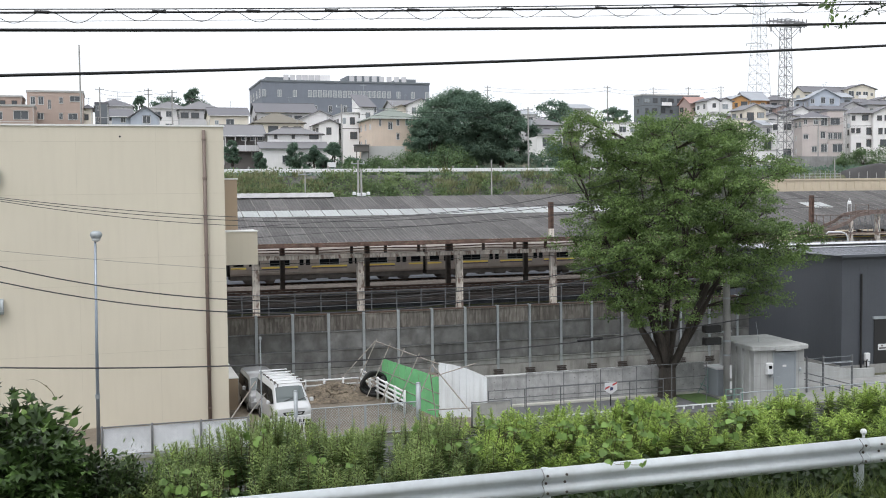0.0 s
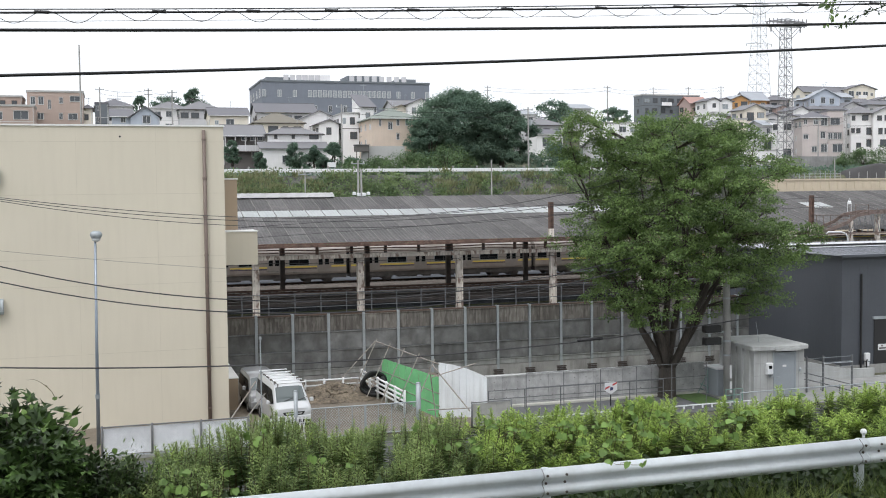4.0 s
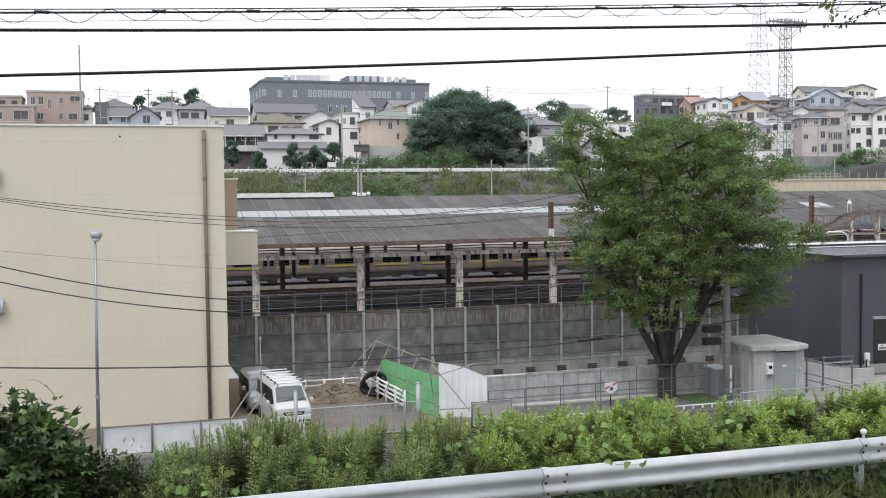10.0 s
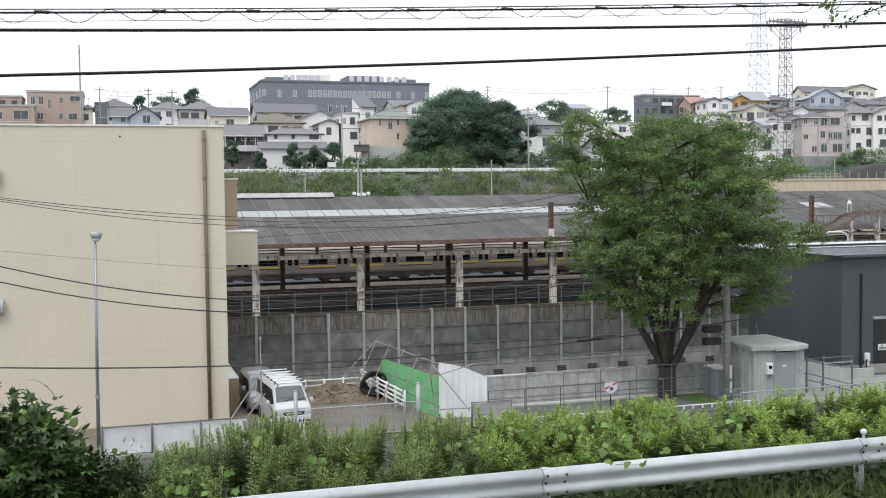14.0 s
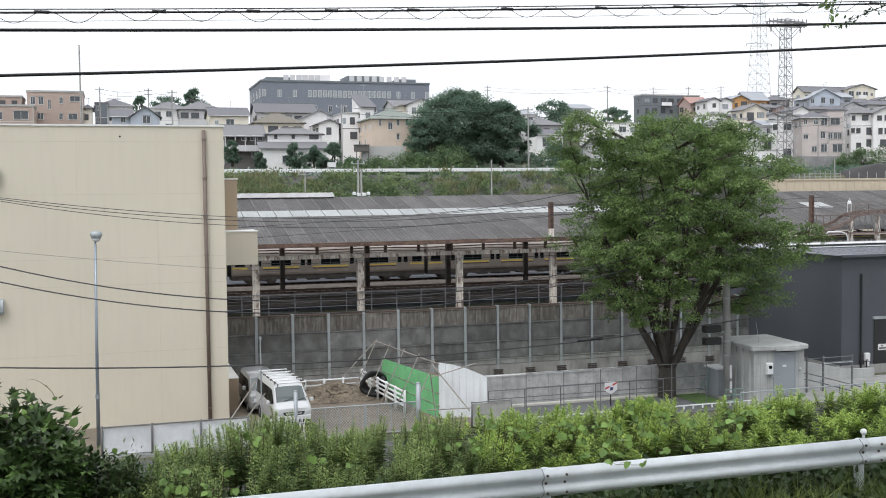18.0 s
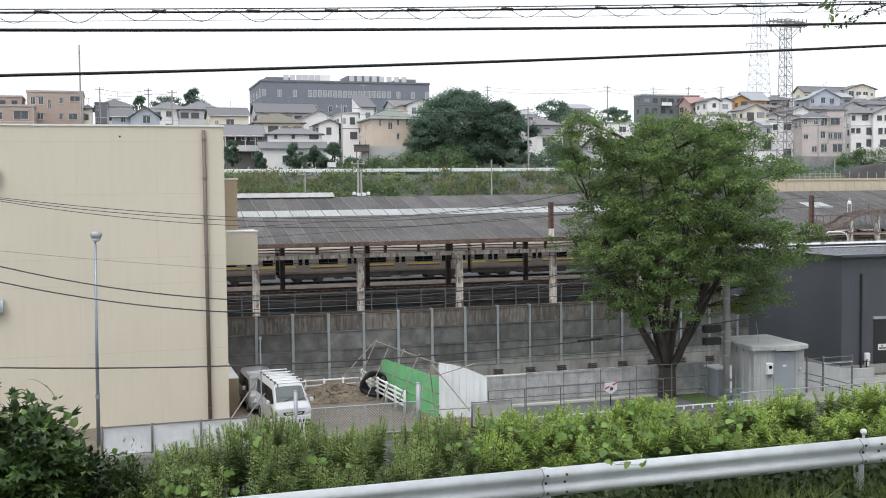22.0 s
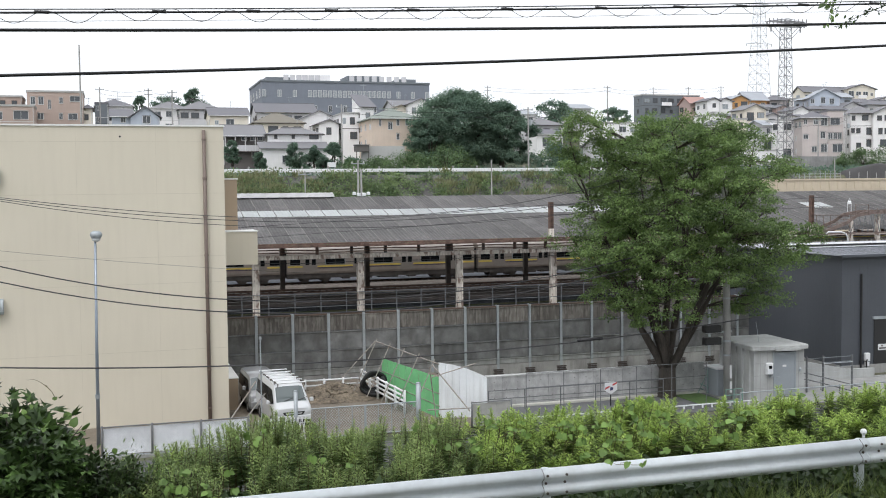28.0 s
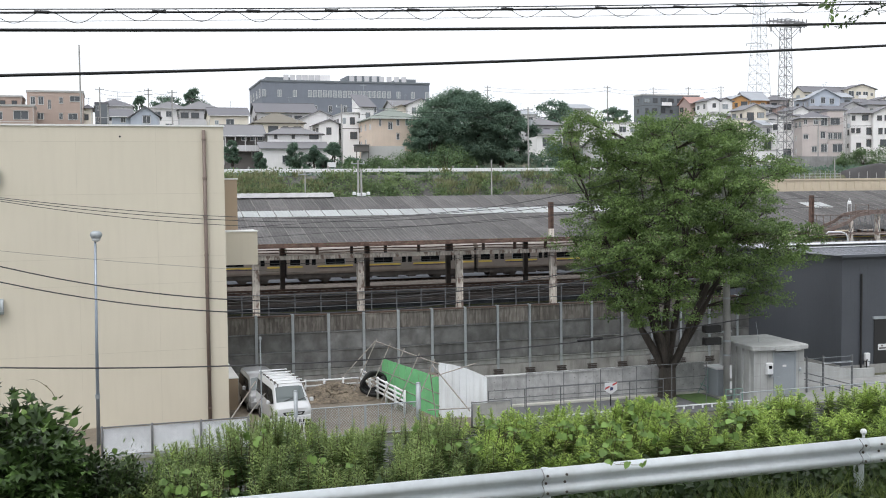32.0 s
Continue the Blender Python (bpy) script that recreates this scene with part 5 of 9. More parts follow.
def low_wall():
    t = thing("low_retaining_wall", "pale grey formed concrete low wall with tie holes", "wall", pose(17.05, 48.25, 0))
    L = 12.0
    top = 1.45
    for i in range(5):
        part("wall_section", Geo().box(2.4 * i, 2.4 * i + 2.385, 0, 0.3, -0.3, top), M_PALECON, t)
    part("coping", Geo().box(-0.02, L, -0.03, 0.34, top, top + 0.07), M_PALECON, t)
    for i in range(5):
        part("form_joint", Geo().box(2.4 * i, 2.4 * i + 2.385, -0.006, 0.0, top - 0.75, top - 0.735), M_CONCRETE, t)
        for dx in (0.8, 1.6):
            part("form_joint", Geo().box(2.4 * i + dx, 2.4 * i + dx + 0.012, -0.006, 0.0, -0.3, top - 0.01), M_CONCRETE, t)
    hole = mesh_of("tie_hole", Geo().tube([(0, -0.004, 0), (0, 0.01, 0)], 0.022, 8), M_DARKSTEEL)
    for i in range(20):
        for z in (top - 0.25, top - 0.6, top - 1.0):
            put("tie_hole", hole, t, pose(0.4 + 0.6 * i, 0, z))


low_wall()


def pipe_railing(name, label, x0, x1, y, zs, step, material, r=0.03):
    t = thing(name, label, "railing", pose(x0, y, 0))
    L = x1 - x0
    n = round(L / step)
    for i in range(n + 1):
        part("post", Geo().tube([(L * i / n, 0, 0), (L * i / n, 0, zs[-1])], r * 1.2, 6), material, t)
    for z in zs:
        part("rail", Geo().tube([(0, 0, z), (L, 0, z)], r, 6), material, t)
    return t


pipe_railing("footpath_railing", "thin grey pipe railing beside the footpath", 16.8, 26.0, 47.3, (0.6, 1.0), 1.84, M_DULLPOST, 0.022)
pipe_railing("footpath_railing", "low white pipe rail beside the lower road", 17.1, 29.6, 44.6, (0.2,), 0.5, M_WHITE, 0.035)
pipe_railing("tall_wire_fence", "tall thin grey posts with wires along the footpath", 17.78, 27.0, 44.95, (0.9, 1.5, 2.15), 1.84, M_DULLPOST, 0.016)
M_GREENPIPE = surf("green_grey_pipe", (0.2, 0.32, 0.28), 0.5, 0.2, var=0.12)
pipe_railing("hut_railing", "long pale pipe railing before the equipment hut", 28.0, 37.4, 43.6, (0.83,), 2.35, M_GALV, 0.03)
pipe_railing("green_railing", "short green pipe frame beside the concrete pole", 27.6, 28.5, 44.2, (0.35, 0.62, 0.9), 0.45, M_GREENPIPE, 0.022)
setting("lawn", Geo().box(26.9, 28.3, 45.4, 47.8, -0.2, 0.06), surf("mown_grass", (0.1, 0.17, 0.05), 0.95, var=0.2, scale=1.2, fine=40, bump=0.6, grain=0.3), "patch of green grass by the tree")
t = thing("slanting_railing", "pair of slanting grey-green pipe rails on a ramp", "railing")
for k in range(3):
    part("rail", Geo().tube([(28.169, 49.5, 0.775 - 0.25 * k), (28.927, 47.5, 0.241 - 0.25 * k)], 0.025, 6), M_GREENPIPE, t)
for s in (0.3, 0.85):
    x = 28.169 * (1 - s) + 28.927 * s
    part("post", Geo().tube([(x, 49.5 - 2 * s, 0), (x, 49.5 - 2 * s, 1.25)], 0.025, 6), M_GREENPIPE, t)
    part("brace", Geo().tube([(x, 49.5 - 2 * s, 1.1), (x - 0.6, 49.5 - 2 * s, 0.03)], 0.02, 6), M_GREENPIPE, t)

sign = thing("warning_sign", "small white sign with red marks on a black post", "sign", pose(22.794, 46.6, 0))
SW = 0.33
part("post", Geo().tube([(0, 0.03, 0), (0, 0.03, 0.801)], 0.035, 8), M_BLACKPLASTIC, sign)
SZ = 0.883
part("board", Geo().prism([(-SW, SZ + 0.32), (SW, SZ + 0.32), (SW, SZ - 0.1), (0, SZ - 0.3), (-SW, SZ - 0.1)], "y", -0.02, 0.0), M_WHITE, sign)
M_SIGNRED = surf("red_sign_print", (0.45, 0.05, 0.05), 0.6, var=0.1)
M_SIGNBLUE = surf("dark_blue_sign_print", (0.03, 0.04, 0.12), 0.6, var=0.1)
part("red_band", Geo().prism([(-SW + 0.02, SZ - 0.06), (-0.08, SZ + 0.03), (-0.08, SZ + 0.12), (-SW + 0.02, SZ + 0.03)], "y", -0.026, -0.021).prism([(0.08, SZ + 0.1), (SW - 0.02, SZ + 0.2), (SW - 0.02, SZ + 0.28), (0.08, SZ + 0.18)], "y", -0.026, -0.021), M_SIGNRED, sign)
part("dark_mark", Geo().prism([(-0.06, SZ - 0.12), (0.1, SZ - 0.1), (0.12, SZ + 0.02), (-0.02, SZ + 0.08)], "y", -0.026, -0.021), M_SIGNBLUE, sign)


# ---------- utility pole by the tree ----------
up = thing("utility_pole", "grey concrete utility pole with switch boxes on an arm", "utility pole", pose(28.837, 46.0, 0))
part("pole", Geo().tube([(0, 0, 0), (-0.12, 0, 7), (-0.25, 0, 11.5)], 0.2, 14, 0.14), M_POLECON, up, smooth=True)
part("cross_arm", Geo().box(-1.2, 0.2, -0.05, 0.05, 3.347, 3.347 + 0.09), M_GALV, up)
for dz in (0.25, -0.35):
    part("switch_box", Geo().bevel_box(-1.35, -0.45, -0.2, 0.2, 3.347 + dz - 0.2, 3.347 + dz + 0.16, 0.05), M_BLACKPLASTIC, up, "dark switch box")
for z in (2.2, 2.9, 5.0, 6.2):
    part("band", Geo().lathe(-0.017 * z, 0, [(0.21 - 0.005 * z, z), (0.21 - 0.005 * z, z + 0.09)], 14), M_GALV, up)
part("notice_plate", Geo().box(-0.02, 0.1, -0.215, -0.205, 1.1, 1.75), M_WHITE, up, "white plate on the pole")
part("notice_plate", Geo().box(-0.02, 0.1, -0.215, -0.2, 0.4, 0.95), M_WHITE, up, "white plate on the pole")
part("stay_wire", Geo().tube([(1.252, -0.5, 3.861), (1.846, -0.5, 0.2)], 0.012, 4), M_GALV, up)


# ---------- equipment hut, cabinet, dark building ----------
def hut():
    xl, xr, y0 = 29.388, 32.089, 44.6
    y1 = y0 + 3.4
    top = 2.832
    t = thing("equipment_hut", "pale concrete equipment hut with a slab roof and steel door", "hut", pose(29.388, 44.6, 0, 0, 0, -3.5) @ pose(-29.388, -44.6, 0))
    part("wall", Geo().box(xl, xr, y0, y1, -0.1, top - 0.22), M_HUT, t)
    part("roof_slab", Geo().bevel_box(xl - 0.18, xr + 0.12, y0 - 0.2, y1 + 0.2, top - 0.218, top, 0.04), M_HUT, t, "flat concrete roof slab")
    for k in range(5):
        y = y0 + 0.3 + k * 0.66
        part("rib", Geo().box(xl - 0.09, xl + 0.01, y, y + 0.22, 0, top - 0.23), M_HUT, t)
    dx0, dx1, dz1 = 30.508, 31.558, 2.474
    door = part("door", Geo().box(dx0, dx1, y0 - 0.03, y0 + 0.02, 0.3, dz1), M_HUTDOOR, t, "grey steel door")
    part("handle", Geo().box(dx0 + 0.1, dx0 + 0.22, y0 - 0.06, y0 - 0.03, 1.2, 1.3), M_GALV, door)
    part("door_plate", Geo().box(dx0 + 0.4, dx0 + 0.6, y0 - 0.035, y0 - 0.03, 1.75, 1.85), M_WHITE, door)
    part("door_gap", Geo().box(dx0 - 0.02, dx1 + 0.05, y0 - 0.026, y0 - 0.004, 0.28, dz1 + 0.03), M_BLACKPLASTIC, t)
    for jz in (0.75, 1.35, 1.95):
        part("form_joint", Geo().box(xl + 0.02, dx0 - 0.08, y0 - 0.003, y0, jz, jz + 0.012).box(dx1 + 0.1, xr - 0.02, y0 - 0.003, y0, jz, jz + 0.012), M_CONCRETE, t)
    for jx in (xl + 0.35, xl + 0.72, xr - 0.3):
        part("form_joint", Geo().box(jx, jx + 0.012, y0 - 0.003, y0, 0, top - 0.23), M_CONCRETE, t)
    part("door_frame", Geo().box(dx0 - 0.07, dx0, y0 - 0.05, y0, 0.3, dz1).box(dx1, dx1 + 0.07, y0 - 0.05, y0, 0.3, dz1), M_HUTDOOR, t)
    part("door_hood", Geo().box(dx0 - 0.1, dx1 + 0.15, y0 - 0.35, y0, dz1 + 0.1, dz1 + 0.22), M_HUT, t)
    part("step", Geo().box(dx0 - 0.2, dx1 + 0.3, y0 - 0.9, y0 - 0.01, -0.1, 0.26), M_CONCRETE, t)
    mx, mz = 30.155, 1.714
    meter = part("meter_box", Geo().bevel_box(mx - 0.17, mx + 0.17, y0 - 0.2, y0, mz - 0.26, mz + 0.28, 0.04), M_WHITE, t, "off-white meter box")
    part("meter_window", Geo().box(mx - 0.08, mx + 0.08, y0 - 0.206, y0 - 0.2, mz, mz + 0.15), M_GLASSDARK, meter)
    part("conduit", Geo().tube([(mx, y0 - 0.06, mz - 0.26), (mx + 0.05, y0 - 0.06, mz - 0.45), (mx + 0.22, y0 - 0.06, mz - 0.4), (mx + 0.25, y0 - 0.06, mz + 0.3), (mx + 0.22, y0 - 0.06, top - 0.25)], 0.03, 6), M_GALV, t)
    part("lamp", Geo().lathe(xr - 0.25, y0 - 0.05, [(0.06, 1.5), (0.07, 1.62), (0.03, 1.68)], 8), M_GALV, t)


hut()


def cabinet():
    xl, xr = 28.816, 30.441
    top = 1.435
    t = thing("steel_cabinet", "pale grey steel outdoor cabinet beside the hut", "cabinet", pose(xl, 46.9, 0))
    w = xr - xl
    part("body", Geo().bevel_box(0, w, 0, 1.2, 0, top - 0.08, 0.02), M_HUTDOOR, t)
    part("lid", Geo().bevel_box(-0.05, w + 0.05, -0.05, 1.25, top - 0.08, top, 0.03), M_WHITE, t)
    part("door", Geo().box(0.06, w - 0.06, -0.02, 0.0, 0.15, top - 0.2), M_HUTDOOR, t)


cabinet()


def dark_building():
    xl, y0 = 38.513, 50.0
    xr = xl + 26
    y1 = 61.5
    top = 6.655
    t = thing("dark_warehouse", "charcoal metal-clad warehouse with a low ribbed roof", "building")
    part("wall", Geo().box(xl, xr, y0, y1, -0.2, top), M_DARKCLAD, t)
    rib = mesh_of("cladding_rib", Geo().box(0, 0.012, -0.004, 0.0, 0.5, top - 0.02), M_DARKCLAD)
    for i in range(90):
        put("cladding_rib", rib, t, pose(xl + 0.28 * i, y0, 0))
    for i in range(40):
        put("cladding_rib", rib, t, pose(xl, y0 + 0.14 + 0.28 * i, 0, 0, 0, -90))
    part("footing", Geo().box(xl - 0.04, xr, y0 - 0.05, y1, -0.2, 0.5), M_CONCRETE, t)
    rz = top - 0.03
    rise = 0.02
    part("roof", Geo().prism([(y0 - 0.3, rz), (y0 - 0.3, rz + 0.08), ((y0 + y1) / 2, rz + 0.08 + rise), (y1 + 0.3, rz + 0.08), (y1 + 0.3, rz), ((y0 + y1) / 2, rz + rise)], "x", xl - 0.3, xr), M_DARKROOF, t)
    seam = mesh_of("roof_seam", Geo().add([(0, y0 - 0.32, rz + 0.085), (0.06, y0 - 0.32, rz + 0.085), (0.06, (y0 + y1) / 2, rz + rise + 0.085), (0, (y0 + y1) / 2, rz + rise + 0.085),
                                     (0, y0 - 0.32, rz + 0.097), (0.06, y0 - 0.32, rz + 0.097), (0.06, (y0 + y1) / 2, rz + rise + 0.097), (0, (y0 + y1) / 2, rz + rise + 0.097)],
                                    [(0, 1, 5, 4), (4, 5, 6, 7), (0, 4, 7, 3), (1, 2, 6, 5), (2, 3, 7, 6)]), M_DARKCLAD)
    for i in range(75):
        put("roof_seam", seam, t, pose(xl - 0.2 + 0.34 * i, 0, 0))
    part("ridge_cap", Geo().box(xl - 0.3, xr, (y0 + y1) / 2 - 0.32, (y0 + y1) / 2 + 0.32, rz + rise + 0.3, rz + rise + 0.35), M_WHITE, t, "white ridge capping")
    part("ridge_vent", Geo().box(xl - 0.25, xr, (y0 + y1) / 2 - 0.28, (y0 + y1) / 2 + 0.28, rz + rise + 0.1, rz + rise + 0.3), M_BLACKPLASTIC, t, "dark ridge ventilator")
    part("ridge_flashing", Geo().box(xl - 0.3, xr, (y0 + y1) / 2 - 0.42, (y0 + y1) / 2 - 0.282, rz + rise + 0.12, rz + rise + 0.17), M_WHITE, t)
    part("gutter", Geo().box(xl - 0.3, xr, y0 - 0.42, y0 - 0.31, rz - 0.08, rz + 0.06), M_DARKCLAD, t)
    px = 39.732
    part("downpipe", Geo().tube([(px, y0 - 0.1, 0), (px, y0 - 0.1, 5.591)], 0.06, 8), M_BLACKPLASTIC, t)
    mx, mz = 40.116, 0.946
    part("meter_box", Geo().bevel_box(mx - 0.16, mx + 0.16, y0 - 0.22, y0 - 0.02, mz - 0.22, mz + 0.22, 0.03), M_WHITE, t, "off-white meter box")
    part("meter_box", Geo().bevel_box(mx - 0.12, mx + 0.12, y0 - 0.2, y0 - 0.02, mz - 0.5, mz - 0.28, 0.02), M_WHITE, t)
    part("meter_pole", Geo().tube([(mx - 0.22, y0 - 0.35, -0.1), (mx - 0.22, y0 - 0.35, 0.75), (mx, y0 - 0.15, 0.8)], 0.045, 6), M_BLACKPLASTIC, t)
    nx, nz = 41.126, 1.43
    plate = part("notice_plate", Geo().box(nx - 0.22, nx + 0.4, y0 - 0.05, y0 - 0.03, nz - 0.17, nz + 0.17), M_WHITE, t, "white notice plate with grey bars")
    part("text_bar", Geo().box(nx - 0.15, nx + 0.33, y0 - 0.055, y0 - 0.05, nz - 0.1, nz - 0.02), M_DARKSTEEL, plate)
    part("text_bar", Geo().box(nx - 0.02, nx + 0.1, y0 - 0.055, y0 - 0.05, nz + 0.03, nz + 0.12), M_DARKSTEEL, plate)
    dx = 40.65
    part("door", Geo().box(dx, dx + 3.4, y0 - 0.04, y0, 0.1, 3.016), M_BLACKPLASTIC, t, "dark roller door")
    part("door_head", Geo().box(dx - 0.1, dx + 3.5, y0 - 0.1, y0, 3.016, 3.112+0.05), M_GALV, t)
    low = thing("boundary_wall", "pale grey low boundary wall beside the warehouse", "wall")
    part("wall_section", Geo().prism([(33.0, -0.1), (39.75, -0.1), (39.75, 0.5), (38.1, 0.53), (35.38, 1.1), (33.0, 1.4)], "y", 48.8, 49.0), M_HUT, low)
    part("wall_section", Geo().box(39.76, xr, 48.8, 49.0, -0.1, 0.06), M_HUT, low)
    f = thing("mesh_fence", "small grey mesh fence panel between steel posts", "fence")
    for px, py in ((33.52, 1.84), (34.5, 1.84), (36.24, 1.8)):
        part("post", Geo().tube([(px, 46.2, 0), (px, 46.2, py)], 0.055, 8), M_DULLPOST, f)
    for z in (0.25, 1.45):
        part("rail", Geo().tube([(34.5, 46.15, z), (36.24, 46.15, z)], 0.022, 5), M_GALV, f)
    for k in range(6):
        part("wire", Geo().tube([(33.52, 46.15, 0.5 + 0.25 * k), (36.24, 46.15, 0.5 + 0.25 * k)], 0.007, 4), M_GALV, f)
    r = thing("ramp_railing", "grey pipe rails sloping down beside the hut", "railing")
    for dz in (0.0, 0.32):
        part("rail", Geo().tube([(32.9, 47.6, 0.62 + dz), (34.2, 47.0, 0.5 + dz), (36.2, 45.4, -0.05 + dz)], 0.03, 6), M_DULLPOST, r)
    for k in range(4):
        part("post", Geo().tube([(33.1 + 0.75 * k, 47.5 - 0.5 * k, 0), (33.1 + 0.75 * k, 47.5 - 0.5 * k, 0.9 - 0.18 * k)], 0.022, 5), M_DULLPOST, r)


dark_building()


# ---------- trees ----------
def tree(name, label, x, y, z, height, profile, leaf, clumps, per, material, seed, trunk_r, forks, low, flat=0.35, spread=0.95, gap=0.02, hollow=0.0, shift=0.0, boughs=0, reach=(), ends=()):
    """Trunk that forks into rising limbs, side branches to every clump, clumps of leaves inside an uneven crown.
    profile: (height share, radius) pairs of the crown."""
    rng = np.random.default_rng(seed)
    t = thing(name, label, "tree", pose(x, y, z))
    hs, rs = [p[0] * height for p in profile], [p[1] for p in profile]
    trunk = Geo()
    fork_z = low * (0.33 if hollow else 0.45)
    trunk.tube([(0, 0, -0.3), (0.02, 0, 0.4), (0.05, 0.02, fork_z)], trunk_r * 1.2, 12, trunk_r * 1.0)
    trunk.tube([(0, 0, -0.3), (0, 0, 0.35)], trunk_r * 1.5, 12, trunk_r * 1.0)
    part("trunk", trunk, M_BARK, t, smooth=True)
    limbs = []
    if not ends:
        for k in range(forks):
            a = 2 * math.pi * k / forks + rng.uniform(-0.25, 0.25)
            outer = k % 3 != 0
            zt = height * (rng.uniform(0.55, 0.8) if outer else rng.uniform(0.85, 0.95))
            rt = float(np.interp(zt, hs, rs)) * (rng.uniform(0.6, 0.85) if outer else rng.uniform(0.15, 0.4))
            ends += ((rt * math.cos(a), rt * math.sin(a), zt),)
    for k, (ex, ey, ez) in enumerate(ends):
        pts = []
        for s in np.linspace(0, 1, 9):
            wob = 0.16 * math.sin(math.pi * min(1, 2 * s))
            r = s ** (0.92 if hollow else 1.1)
            pts.append(np.array([ex * r + wob * math.sin(5 * s + k), ey * r + wob * math.cos(4 * s + 2 * k), fork_z * (0.8 if hollow else 0.5) + (ez - fork_z * (0.8 if hollow else 0.5)) * s]))
        part("limb", Geo().tube([tuple(p) for p in pts], trunk_r * rng.uniform(0.42, 0.58), 8, 0.03), M_BARK, t, smooth=True)
        limbs.append(pts)
        if hollow:
            for s0 in (3, 5):
                tip = pts[s0 + 2] + np.array([rng.normal(0, 0.7), rng.normal(0, 0.9), rng.uniform(0.3, 1.2)])
                sub_pts = [pts[s0] + (tip - pts[s0]) * q + np.array([0, 0, 0.25 * math.sin(math.pi * q)]) for q in (0, 0.35, 0.7, 1)]
                part("limb", Geo().tube([tuple(p) for p in sub_pts], trunk_r * 0.26, 7, 0.02), M_BARK, t, smooth=True)
                limbs.append([pts[s0], pts[s0]] + sub_pts)
    allp = np.array([p for l in limbs for p in l[2:]])
    centres = []
    bough = []
    while boughs and len(bough) < boughs:
        zc = rng.uniform(hs[0], hs[-1] * 0.97)
        a = rng.uniform(0, 2 * math.pi)
        rmax = float(np.interp(zc, hs, rs)) * (1 + 0.3 * noise.noise((math.cos(a) * 1.6 + seed, math.sin(a) * 1.6, zc * 0.35)))
        r = rmax * rng.uniform(0.25, 0.95) ** 0.5
        if zc < height * 0.44 and (r < hollow * rmax or abs(math.cos(a)) < 0.6):
            continue
        p = np.array([r * math.cos(a), r * math.sin(a), zc])
        if all(np.linalg.norm((p - q) * np.array([1, 1, 1.7])) > 1.2 for q in bough) or rng.random() < 0.02:
            bough.append(p)
    bough += [np.array([dx, rng.normal(0, 0.8), dz]) for dx, dz in reach]
    joins = []
    for i, q in enumerate(bough):
        k = clumps // boughs
        R = rng.uniform(0.85, 1.55) if i < boughs else rng.uniform(0.55, 0.85)
        for _ in range(k):
            a, u = rng.uniform(0, 2 * math.pi), rng.uniform(0, 1) ** 0.5
            out_r = R * u
            joins.append(q)
            centres.append(q + np.array([out_r * math.cos(a), out_r * math.sin(a), 0.5 * R * (1 - u * u) * rng.uniform(0.3, 1.2) - 0.3 * R * u + rng.normal(0, 0.2)]))
    clumps = len(centres) if boughs else clumps
    while len(centres) < clumps:
        zc = rng.uniform(hs[0], hs[-1])
        a = rng.uniform(0, 2 * math.pi)
        rmax = float(np.interp(zc, hs, rs)) * (1 + 0.42 * noise.noise((math.cos(a) * 1.6 + seed, math.sin(a) * 1.6, zc * 0.35)))
        r = rmax * rng.uniform(0.05, 1.0) ** 0.5
        if zc < height * 0.44 and (r < hollow * rmax or hollow and abs(math.cos(a)) < 0.6):
            continue
        p = np.array([r * math.cos(a), r * math.sin(a), zc])
        if noise.noise((p[0] * 0.42 + seed, p[1] * 0.42, p[2] * 0.5)) < -0.22 - gap and rng.random() < 0.85:
            continue
        centres.append(p)
    centres = np.array(centres)
    centres[:, 0] += shift * np.clip(1.3 - centres[:, 2] / height, 0, 1)
    twig = Geo()
    lean = np.array([shift, 0, 0])
    for q in bough:
        q2 = q + lean * np.clip(1.3 - q[2] / height, 0, 1)
        gain = (allp[:, 2] - (q2[2] - 0.55 * np.linalg.norm(allp[:, :2] - q2[:2], axis=1)))
        src = allp[np.argmin(((allp - q2) ** 2).sum(1) + 2.0 * np.clip(gain, 0, 9) ** 2)]
        mid = src * 0.5 + q2 * 0.5 + np.array([rng.normal(0, 0.15), rng.normal(0, 0.15), 0.12])
        twig.tube([tuple(src), tuple(mid), tuple(q2)], 0.05, 5, 0.02, False)
    for c, q in zip(centres, joins if boughs else ()):
        q2 = q + lean * np.clip(1.3 - q[2] / height, 0, 1)
        twig.tube([tuple(q2), tuple(c)], 0.014, 3, 0.005, False)
    for c in centres if not boughs else ():
        below = allp[allp[:, 2] < c[2] + 0.1]
        src = below[np.argmin(((below - c) ** 2).sum(1) + 0.6 * (c[2] - below[:, 2]) ** 2)] if len(below) else np.array([0, 0, fork_z])
        mid = (src + c) / 2 + np.array([0, 0, 0.12 * np.linalg.norm(c - src)])
        twig.tube([tuple(src), tuple(mid), tuple(c)], 0.024 * height / 14, 4, 0.006, False)
    part("branchwork", twig, M_BARK, t)["kind"] = "stuff"
    n = clumps * per
    own = np.repeat(centres, per, 0)
    g = rng.normal(0, 1, (n, 3))
    g /= np.linalg.norm(g, axis=1, keepdims=True)
    rad = rng.uniform(0, 1, (n, 1)) ** 0.45
    sz = np.repeat(rng.uniform(0.6, 1.25, (clumps, 1)), per, 0)
    off = g * rad * spread * sz * np.array([1, 1, flat])
    off[:, 2] -= 0.16 * (off[:, 0] ** 2 + off[:, 1] ** 2)
    loc = own + off
    out = loc - np.array([0, 0, hs[0]])
    out /= np.linalg.norm(out, axis=1, keepdims=True)
